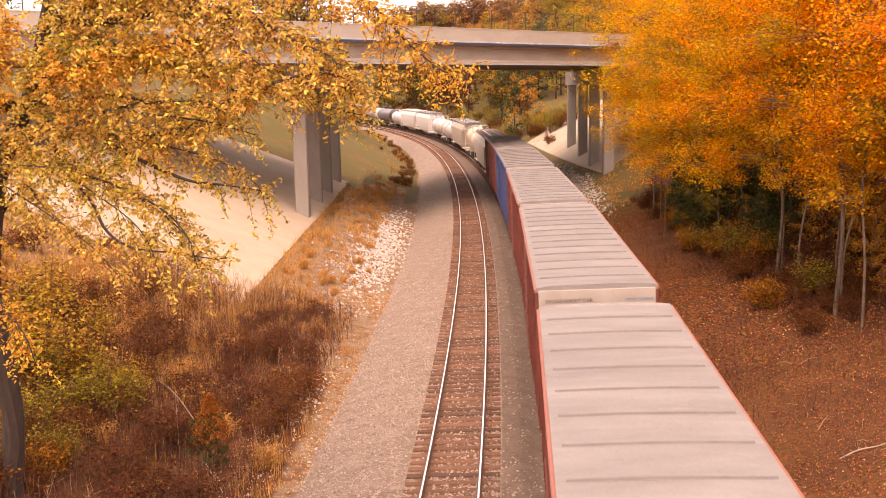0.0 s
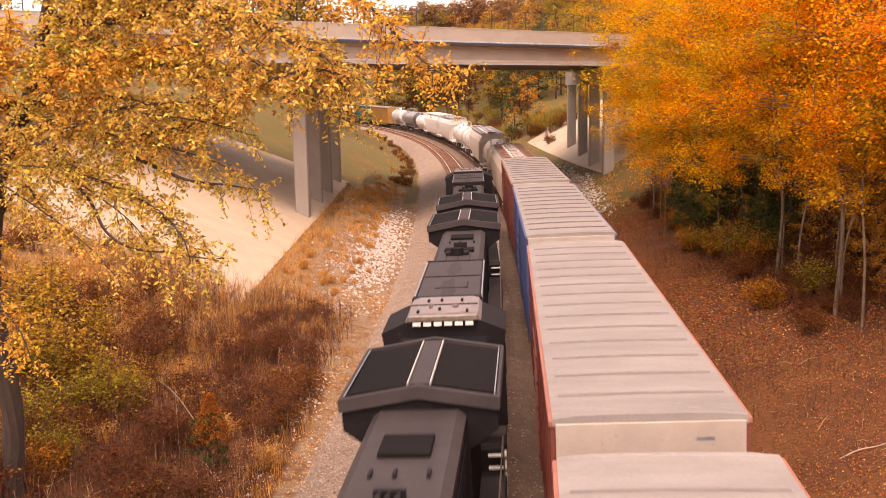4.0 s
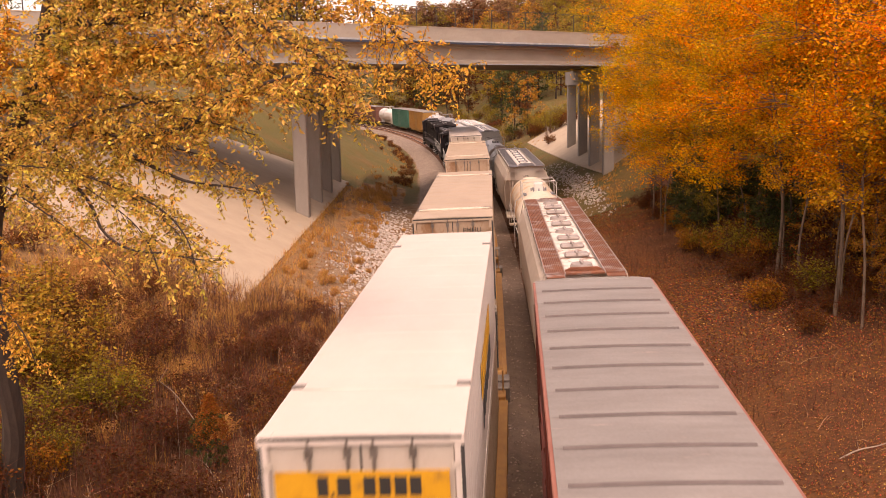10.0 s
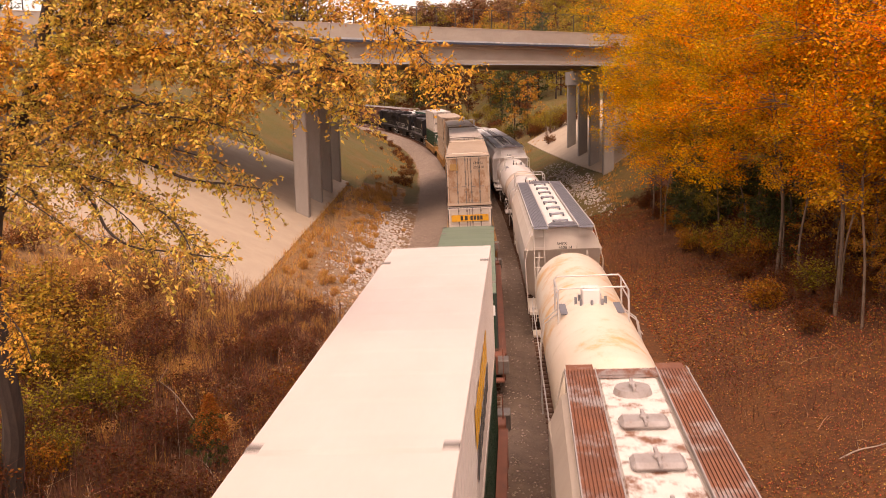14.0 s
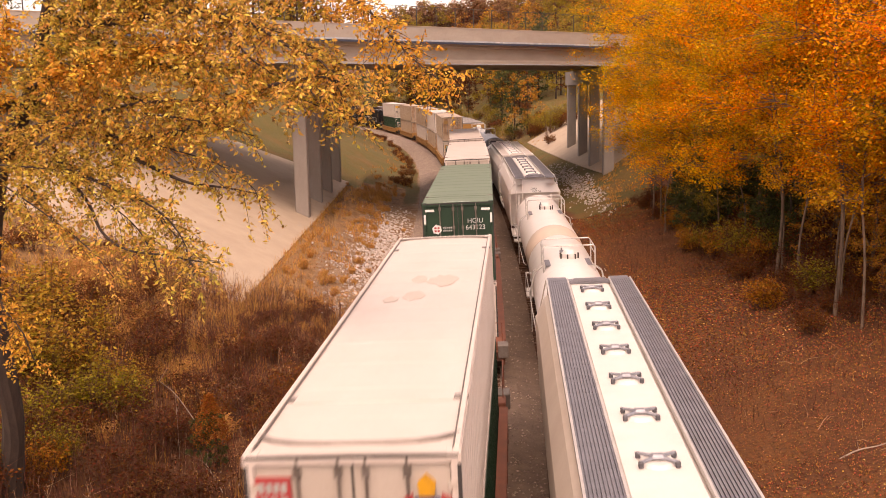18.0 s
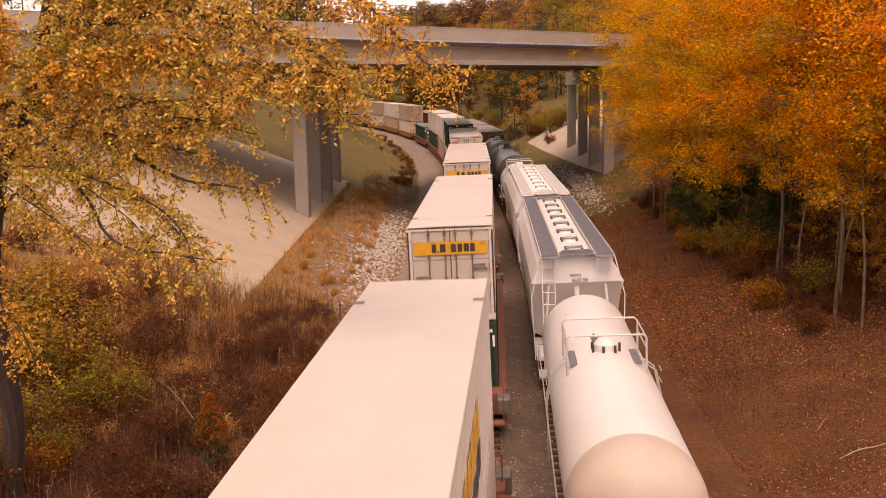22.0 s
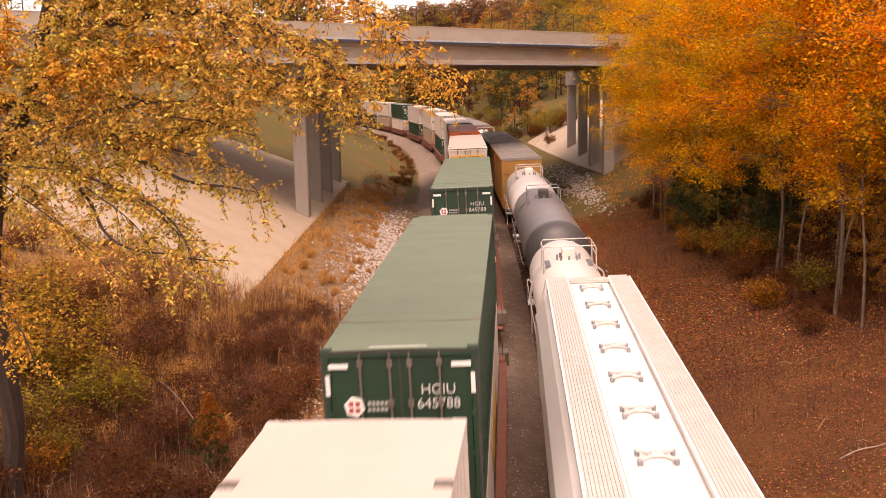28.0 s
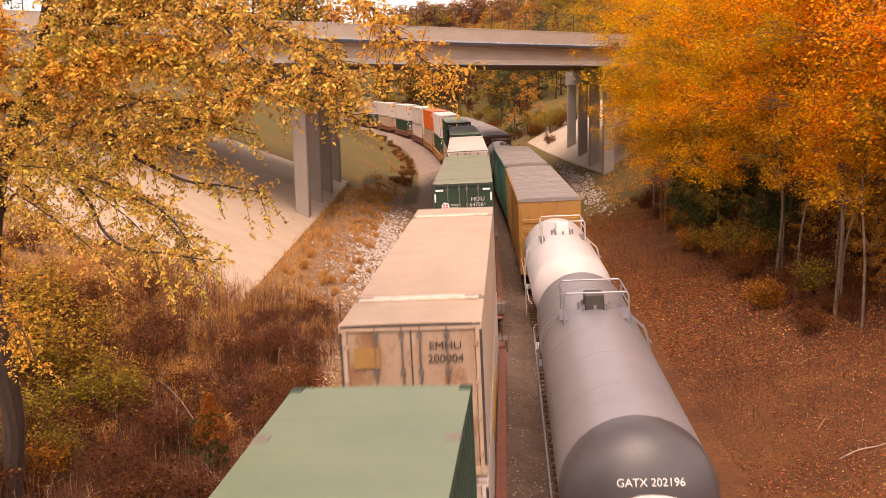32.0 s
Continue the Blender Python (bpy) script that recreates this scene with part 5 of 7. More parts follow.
def make_hopper(length, label, side=M_HOPPER, top=M_HOPTOP, grate=M_GRATE, rusty=False, hatches=8, words="", faded=False):
    h = thing("covered_hopper", label, "covered hopper", "freight cars on the second track")
    L2 = length / 2
    zt = 4.62
    prof = [(-0.62, zt), (-0.95, zt - 0.07), (-1.32, zt - 0.35), (-1.55, zt - 0.85), (-1.60, 3.0), (-1.55, 2.0), (-1.45, 1.35), (1.45, 1.35), (1.55, 2.0), (1.60, 3.0), (1.55, zt - 0.85), (1.32, zt - 0.35), (0.95, zt - 0.07), (0.62, zt)]
    body = M()
    n = len(prof)
    rings = [(-L2 + 1.7, 2.3), (-L2 + 0.25, 3.72), (L2 - 0.25, 3.72), (L2 - 1.7, 2.3)]
    vs = []
    for y, zmin in rings:
        vs += [(x, y, max(z, zmin)) for x, z in prof]
    # full-depth middle
    vs2 = []
    for y in (-L2 + 2.6, L2 - 2.6):
        vs2 += [(x, y, z) for x, z in prof]
    seq = [vs[n:2 * n], vs[0:n], vs2[0:n], vs2[n:2 * n], vs[3 * n:4 * n], vs[2 * n:3 * n]]
    allv = [p for r in seq for p in r]
    fs = []
    for i in range(len(seq) - 1):
        fs += [(i * n + j, i * n + (j + 1) % n, (i + 1) * n + (j + 1) % n, (i + 1) * n + j) for j in range(n)]
    fs += [tuple(range(n)), tuple((len(seq) - 1) * n + j for j in range(n))]
    body.add(allv, fs)
    part("body", body, side, h)
    part("roof_top", M().extrude([(-0.59, zt + 0.002), (0.59, zt + 0.002), (0.54, zt + 0.05), (-0.54, zt + 0.05)], -L2 + 0.3, L2 - 0.3), top, h)
    # discharge chutes
    ch = M()
    for k in range(3):
        y = (k - 1) * (length - 6.5) / 2.6
        vs = [(-1.3, y - 1.9, 1.36), (1.3, y - 1.9, 1.36), (1.3, y + 1.9, 1.36), (-1.3, y + 1.9, 1.36), (-0.35, y - 0.3, 0.35), (0.35, y - 0.3, 0.35), (0.35, y + 0.3, 0.35), (-0.35, y + 0.3, 0.35)]
        ch.add(vs, [(0, 1, 2, 3), (4, 5, 6, 7), (0, 1, 5, 4), (1, 2, 6, 5), (2, 3, 7, 6), (3, 0, 4, 7)])
    part("discharge_chute", ch, side, h)
    # running boards
    for sx in (-1, 1):
        xa, xb = sorted((sx * 0.64, sx * 1.19))
        part("walkway", grating(xa, xb, -L2 - 0.05, L2 + 0.05, zt + 0.12, 0.027 if faded else 0.021), grate, h)
        for x in (xa - 0.03, xb + 0.03):
            t = 0.012 if rusty else 0.022
            part("walkway_edge", M().box(x - t, x + t, -L2 - 0.07, L2 + 0.07, zt + 0.06, zt + 0.145), M_WHITEWASH if faded else M_HATCHOLD if rusty else M_STEELEDGE, h)
        k = int(length / 1.5)
        br = M().box(xa, xb, -0.02, 0.02, zt - 0.30, zt + 0.055).mesh("walkway_bracket", side)
        for i in range(k + 1):
            part("walkway_bracket", br, None, h, at=(0, -L2 + i * length / k, 0))
    for sg in (-1, 1):
        a, c = sorted((sg * (L2 - 0.42), sg * (L2 + 0.05)))
        part("end_walkway", M().box(-0.60, 0.60, a, c, zt + 0.07, zt + 0.12), grate, h)
        part("end_walkway_lip", M().extrude([(-0.60, zt + 0.13), (-0.42, zt + 0.22), (0.42, zt + 0.22), (0.60, zt + 0.13)], sg * (L2 - 0.36) - 0.06, sg * (L2 - 0.36) + 0.06), grate, h)
        # sloping end sheet stands on an open platform
        e = M()
        for x in (-1.2, 1.2):
            e.cyl((x, sg * (L2 - 0.3), 1.1), (x * 0.8, sg * (L2 - 0.4), 3.75), 0.05, n=6)
        e.box(-1.45, 1.45, min(sg * (L2 - 2.6), sg * L2), max(sg * (L2 - 2.6), sg * L2), 1.05, 1.2, 0.02)
        e.box(-0.08, 0.08, min(sg * (L2 - 0.55), sg * (L2 - 0.4)), max(sg * (L2 - 0.55), sg * (L2 - 0.4)), 1.2, 3.74)
        part("end_frame", e, side, h)
        ld = M()
        ya = sg * (L2 + 0.06)
        for x in (-1.2, -0.78):
            ld.cyl((x, ya, 0.8), (x, ya, zt + 0.05), 0.022, n=5)
        for k in range(9):
            ld.cyl((-1.2, ya, 0.95 + k * 0.42), (-0.78, ya, 0.95 + k * 0.42), 0.016, n=5)
        part("end_ladder", ld, side, h)
        for sx in (-1, 1):
            ld = M()
            ld.tube([(sx * 1.24, sg * (L2 - 0.02), zt + 0.12), (sx * 1.58, sg * (L2 + 0.02), 3.3), (sx * 1.5, sg * (L2 - 0.05), 1.1)], 0.02, 5)
            part("end_handrail", ld, side, h)
        add_truck(h, sg * (L2 - 1.6))
        coupler(h, sg * (L2 + 0.6), sg)
    if words:
        for i, row in enumerate(words.split("/")):
            letters(row, 0.17, M_INK, h, Matrix.Translation((-0.05 + 0.14 * i, -L2 + 0.235, 3.96 - 0.17 * i)) @ REAR)
    # hatch covers
    span = (length - 2.6)
    for i in range(hatches):
        y = -L2 + 1.3 + span * i / (hatches - 1)
        hm = M()
        if rusty:
            if i in (0, 4, 6, 9):
                hm.cyl((0, y, zt + 0.05), (0, y, zt + 0.17), 0.37, 0.33, n=18)
            else:
                hm.box(-0.42, 0.42, y - 0.26, y + 0.26, zt + 0.05, zt + 0.20, 0.07)
            hb = part("hatch", hm, M_HATCHOLD, h)
            part("hatch_bar", M().box(-0.03, 0.03, y - 0.34, y + 0.34, zt + 0.18, zt + 0.25, 0.01).box(-0.07, 0.07, y - 0.07, y + 0.07, zt + 0.2, zt + 0.26, 0.02), M_HATCHOLD, hb)
        else:
            hm.cyl((0, y, zt + 0.048), (0, y, zt + 0.11), 0.30, 0.24, n=20)
            hb = part("hatch", hm, top if faded else M_HOPTOP, h)
            for cx in (-1, 1):
                for cy in (-1, 1):
                    part("hatch_clamp", M().box(cx * 0.28 - 0.04, cx * 0.28 + 0.04, y + cy * 0.2 - 0.04, y + cy * 0.2 + 0.04, zt + 0.055, zt + 0.16, 0.015), M_HATCH if faded else M_CLAMP, hb)
                part("hatch_bar", M().tube([(-0.29, y - 0.2 * cx, zt + 0.14), (0, y, zt + 0.165), (0.29, y + 0.2 * cx, zt + 0.14)], 0.03, 6), M_HATCHPALE if faded else M_HATCH, hb)
            part("hatch_boss", M().box(-0.12, 0.12, y - 0.09, y + 0.09, zt + 0.108, zt + 0.205, 0.04), M_HATCHPALE if faded else M_HATCH, hb)
    return h


def make_tank(length, label, paint, r=1.46, zc=2.93, hatch=0.0, band=None, rails=None, cover="cage", text="", run=1.25, rail_w=1.0):
    t = thing("tank_car", label, "tank car", "freight cars on the second track")
    L2 = length / 2
    rails = rails or M_STEELEDGE
    hd = 0.95
    q = r / 1.46
    prof = [(-L2, 0.001)] + [(-L2 + hd * (1 - math.cos(a)), r * math.sin(a)) for a in [radians(q) for q in range(8, 91, 9)]]
    prof += [(-y, rr) for y, rr in prof[::-1]]
    ringed = [(y, rr) for y, rr in prof]
    shell = M().lathe_y(ringed, zc, 40)
    part("tank_shell", shell, paint, t, smooth=True)
    # Black paint on the grey car; dusty brown with painted-in shade on the white.
    if band:
        b0 = -L2 + 0.002
        bp = [(-L2 + hd * (1 - math.cos(a)), r * math.sin(a) + 0.006) for a in [radians(q) for q in range(6, 91, 7)]] + [(-L2 + run, r + 0.006), (-L2 + run, r - 0.02)]
        part("painted_band", M().lathe_y(bp, zc, 40), band, t, "darker band round the tank end", smooth=True)
    k = max(3, int(length / 2.6))
    for i in range(1, k):
        y = -L2 + hd + (length - 2 * hd) * i / k
        part("weld_seam", M().lathe_y([(y - 0.02, r + 0.001), (y - 0.01, r + 0.006), (y + 0.01, r + 0.006), (y + 0.02, r + 0.001)], zc, 40), paint, t, smooth=True)
    # manway with fittings and a railed platform
    zt = zc + r
    if cover == "box":
        mw = M().box(-0.26, 0.26, hatch - 0.3, hatch + 0.3, zt - 0.08, zt + 0.42, 0.04)
        part("valve_housing", mw, M_DARKSTEEL if band else M_TANKW, t)
        for k in range(8):
            a = math.pi * k / 4
            part("manway_bolt", M().cyl((0.42 * math.cos(a), hatch + 0.45 * math.sin(a), zt - 0.1), (0.42 * math.cos(a), hatch + 0.45 * math.sin(a), zt + 0.14), 0.04, n=6), M_HATCH, t)
    else:
        mw = M().cyl((0.05, hatch, zt - 0.1), (0.05, hatch, zt + 0.16), 0.29, n=18)
        mw.cyl((0.05, hatch, zt + 0.16), (0.05, hatch, zt + 0.27), 0.27, 0.19, n=18)
        mw.cyl((0.05, hatch, zt + 0.27), (0.05, hatch, zt + 0.31), 0.19, 0.06, n=18)
        part("manway", mw, paint, t)
        for k in range(7):
            a = 2 * math.pi * k / 7 + 0.9
            cx, cy = 0.05 + 0.35 * math.cos(a), hatch + 0.35 * math.sin(a)
            part("manway_bolt", M().cyl((cx, cy, zt - 0.1), (cx, cy, zt + 0.16), 0.032, n=6), M_DARKSTEEL, t)
        part("vent_valve", M().cyl((-0.2, hatch + 0.42, zt), (-0.2, hatch + 0.42, zt + 0.30), 0.05, 0.03, n=8).box(-0.28, 0.02, hatch + 0.38, hatch + 0.46, zt + 0.14, zt + 0.20), M_HATCH, t)
    for sx in (-1, 1):
        xa, xb = sorted((sx * 0.50 * q, sx * 0.95 * q))
        part("platform", M().box(xa, xb, hatch - 0.62, hatch + 0.62, zt - 0.22, zt - 0.19), M_GRATE, t)
    rp = []
    for y in (hatch - 0.85, hatch + 0.85):
        rp.append(M().tube([(x * q * rail_w, y, zt + dz) for x, dz in ((-1.04, -0.45), (-1.04, 0.50), (-0.96, 0.58), (0.96, 0.58), (1.04, 0.50), (1.04, -0.45))], 0.027, 6))
    for sx in (-1, 1):
        rp.append(M().tube([(sx * 1.04 * q * rail_w, hatch - 0.85, zt + 0.25), (sx * 1.04 * q * rail_w, hatch + 0.85, zt + 0.25)], 0.022, 5))
        rp.append(M().tube([(sx * 1.04 * q * rail_w, hatch - 0.85, zt + 0.50), (sx * 1.04 * q * rail_w, hatch + 0.85, zt + 0.50)], 0.022, 5))
    for m in rp:
        part("railing_bar", m, rails, t)
    sl = M()
    for sx in (-1, 1):
        sl.tube([(sx * 1.0 * q, hatch, zt - 0.3), (sx * 1.42 * q, hatch, zc + 0.75), (sx * 1.56 * q, hatch, zc), (sx * 1.56 * q, hatch, 1.0)], 0.02, 5)
        sl.tube([(sx * 1.0 * q, hatch + 0.42, zt - 0.3), (sx * 1.42 * q, hatch + 0.42, zc + 0.75), (sx * 1.56 * q, hatch + 0.42, zc), (sx * 1.56 * q, hatch + 0.42, 1.0)], 0.02, 5)
        for k in range(8):
            z = 1.2 + k * 0.3
            sl.cyl((sx * 1.56 * q, hatch, z), (sx * 1.56 * q, hatch + 0.42, z), 0.014, n=5)
        sl.tube([(sx * 1.50 * q, -L2 + 0.5, zc - 0.35), (sx * 1.58 * q, -L2 + 1.0, zc - 0.35), (sx * 1.58 * q, L2 - 1.0, zc - 0.35), (sx * 1.50 * q, L2 - 0.5, zc - 0.35)], 0.02, 5)
    part("side_ladder", sl, rails, t)
    un = M().box(-0.35, 0.35, -L2 + 0.2, L2 - 0.2, 0.95, 1.40, 0.03)
    for sg in (-1, 1):
        un.box(-1.0, 1.0, sg * (L2 - 2.0) - 0.25, sg * (L2 - 2.0) + 0.25, 1.0, zc - 1.0, 0.04)
        un.box(-1.45, 1.45, min(sg * (L2 - 0.5), sg * (L2 + 0.35)), max(sg * (L2 - 0.5), sg * (L2 + 0.35)), 1.05, 1.12)
    part("underframe", un, paint, t)
    for sg in (-1, 1):
        er = M()
        ya = sg * (L2 + 0.3)
        er.tube([(-1.45, ya, 1.1), (-1.45, ya, 2.0), (1.45, ya, 2.0), (1.45, ya, 1.1)], 0.022, 5)
        part("end_railing", er, rails, t)
        add_truck(t, sg * (L2 - 1.9))
        coupler(t, sg * (L2 + 0.75), sg)
    if text:
        letters(text, 0.20, M_INKW, t, Matrix.Translation((0.1, -L2 + 0.055, zc + 0.423 * r + 0.02)) @ Matrix.Rotation(radians(73), 4, "X"))
    return t

# ---- plants ----
M_BARK = mat("bark_dark", (0.036, 0.023, 0.017), (0.07, 0.045, 0.032), 0.95, scale=6, fine=40, bump=0.7, stretch=(1, 1, 0.25))
M_BARKPALE = mat("bark_pale", (0.25, 0.165, 0.105), (0.06, 0.038, 0.026), 0.95, scale=5, fine=40, bump=0.5, stretch=(1, 1, 0.25))
M_DEAD = mat("dead_wood", (0.42, 0.33, 0.26), (0.30, 0.22, 0.17), 0.9, scale=8, bump=0.3)
M_LEAFGOLD = mat("leaves_gold_olive", (0.82, 0.49, 0.115), (0.54, 0.36, 0.08), 0.42, scale=0.9, fine=9, bump=0, per_island=0.6, trans=0.45, spec=0.15)
M_LEAFUMBER = mat("leaves_olive_umber", (0.72, 0.49, 0.10), (0.50, 0.35, 0.07), 0.5, scale=0.9, fine=9, bump=0, per_island=0.6, trans=0.45, spec=0.15)
M_LEAFAMBER = mat("leaves_amber", (0.82, 0.44, 0.07), (0.64, 0.33, 0.05), 0.5, scale=0.9, fine=9, bump=0, per_island=0.4, trans=0.35, spec=0.15)
M_LEAFORANGE = mat("leaves_orange", (0.84, 0.33, 0.010), (0.70, 0.23, 0.008), 0.7, scale=0.3, fine=5, bump=0, per_island=0.5, trans=0.45, spot=(0.46, 0.30, 0.012), spot_at=0.54, spot_scale=0.3, spec=0.15)
M_LEAFYELLOW = mat("leaves_golden_yellow", (0.90, 0.43, 0.012), (0.66, 0.34, 0.010), 0.7, scale=0.3, fine=5, bump=0, per_island=0.5, trans=0.45, spot=(0.50, 0.34, 0.014), spot_at=0.54, spot_scale=0.3, spec=0.15)
M_LEAFFLAME = mat("leaves_flame_orange", (0.97, 0.38, 0.022), (0.93, 0.29, 0.018), 0.7, scale=0.3, fine=5, bump=0, per_island=0.5, trans=0.45, spot=(0.62, 0.30, 0.012), spot_at=0.55, spot_scale=0.3, spec=0.15)
M_LEAFCOPPER = mat("leaves_copper_gold", (0.80, 0.40, 0.02), (0.56, 0.28, 0.015), 0.6, scale=0.5, fine=5, bump=0, per_island=0.45, trans=0.4, spec=0.15)
M_LEAFRUST = mat("leaves_rust", (0.46, 0.19, 0.018), (0.32, 0.115, 0.012), 0.6, scale=0.8, fine=6, bump=0, per_island=0.4, trans=0.35, spec=0.15)
M_CEDARTOP = mat("cedar_rust", (0.40, 0.13, 0.018), (0.24, 0.07, 0.012), 0.7, scale=0.8, fine=6, bump=0, per_island=0.4, trans=0.25, spec=0.15)
M_LEAFOLIVE = mat("leaves_olive", (0.36, 0.235, 0.025), (0.23, 0.16, 0.018), 0.5, scale=0.5, fine=5, bump=0, per_island=0.45, trans=0.35, spec=0.15)
M_LEAFGREEN = mat("leaves_dark_green", (0.085, 0.095, 0.026), (0.050, 0.060, 0.018), 0.55, scale=0.6, fine=5, bump=0, per_island=0.45, trans=0.2, spec=0.15)
M_LEAFOCHRE = mat("leaves_ochre_olive", (0.52, 0.27, 0.035), (0.26, 0.165, 0.02), 0.5, scale=0.8, fine=6, bump=0, per_island=0.55, trans=0.4, spec=0.15)
# Brown ridge leaves with the distance haze mixed into their colour.
M_LEAFRIDGE = mat("leaves_ridge_hazed", (0.30, 0.155, 0.075), (0.20, 0.105, 0.055), 0.7, scale=0.1, fine=2, bump=0, per_island=0.3, trans=0.3, spec=0.1)
M_LEAFDULL = mat("leaves_dull_orange", (0.58, 0.26, 0.03), (0.36, 0.15, 0.02), 0.6, scale=0.5, fine=5, bump=0, per_island=0.45, trans=0.3, spec=0.15)
M_LEAFYG = mat("leaves_yellow_green", (0.32, 0.225, 0.018), (0.19, 0.135, 0.012), 0.5, scale=0.8, fine=6, bump=0, per_island=0.45, trans=0.35, spec=0.15)
M_LEAFBROWN = mat("leaves_dry_brown", (0.145, 0.042, 0.010), (0.085, 0.025, 0.007), 0.8, scale=0.8, fine=6, bump=0, per_island=0.5, trans=0.2, spec=0.15)
M_LEAFTAN = mat("leaves_dry_tan", (0.21, 0.070, 0.013), (0.125, 0.041, 0.009), 0.8, scale=0.8, fine=6, bump=0, per_island=0.45, trans=0.2, spec=0.15)
M_STEM = mat("dry_stems", (0.15, 0.06, 0.028), (0.08, 0.032, 0.016), 0.9, scale=4, bump=0.1, per_island=0.3)
M_STRAW = mat("straw_grass", (0.62, 0.32, 0.085), (0.45, 0.21, 0.052), 0.85, scale=1.2, bump=0, per_island=0.35, trans=0.25)
M_ROCK = mat("pale_rock", (0.56, 0.49, 0.44), (0.38, 0.31, 0.26), 0.9, scale=5, bump=0.4, per_island=0.25)


def leaf_mesh(name, P, size, material, rg, aspect=0.55, droop=0.5, seed=0):
    """Many small folded leaves at the points P (n, 3), one mesh."""
    n = len(P)
    r = np.random.RandomState(seed)
    a = r.uniform(0, 2 * np.pi, n)
    d = np.stack([np.cos(a), np.sin(a), r.uniform(-droop - 0.5, 0.5 - droop * 0.5, n)], 1)
    d /= np.linalg.norm(d, axis=1)[:, None]
    q = r.normal(size=(n, 3))
    w = np.cross(d, q)
    w /= np.linalg.norm(w, axis=1)[:, None]
    nn = np.cross(d, w)
    sz = size * r.uniform(0.65, 1.3, n)[:, None]
    tip = P + d * sz
    mid = P + d * sz * 0.45 + nn * sz * 0.08
    l, rr = mid + w * sz * aspect * 0.5 - nn * sz * 0.12, mid - w * sz * aspect * 0.5 - nn * sz * 0.12
    V = np.stack([P, l, tip, rr], 1).reshape(-1, 3)
    base = np.arange(n)[:, None] * 4
    F = np.concatenate([base + np.array([0, 1, 2]), base + np.array([0, 2, 3])], 1).reshape(-1, 3)
    me = bpy.data.meshes.new(name)
    me.vertices.add(len(V))
    me.vertices.foreach_set("co", V.ravel().astype(np.float32))
    me.loops.add(len(F) * 3)
    me.loops.foreach_set("vertex_index", F.ravel().astype(np.int32))
    me.polygons.add(len(F))
    me.polygons.foreach_set("loop_start", np.arange(0, len(F) * 3, 3, dtype=np.int32))
    me.update(calc_edges=True)
    me.validate()
    me.materials.append(material)
    return me


def smooth_path(pts, n):
    """Catmull-Rom through the points."""
    P = [Vector(p) for p in pts]
    P = [P[0] * 2 - P[1]] + P + [P[-1] * 2 - P[-2]]
    out = []
    for i in range(1, len(P) - 2):
        for k in range(n):
            t = k / n
            out.append(0.5 * ((2 * P[i]) + (P[i + 1] - P[i - 1]) * t + (2 * P[i - 1] - 5 * P[i] + 4 * P[i + 1] - P[i + 2]) * t * t + (3 * P[i] - P[i - 1] - 3 * P[i + 1] + P[i + 2]) * t ** 3))
    out.append(P[-2])
    return out


SWAYS = []


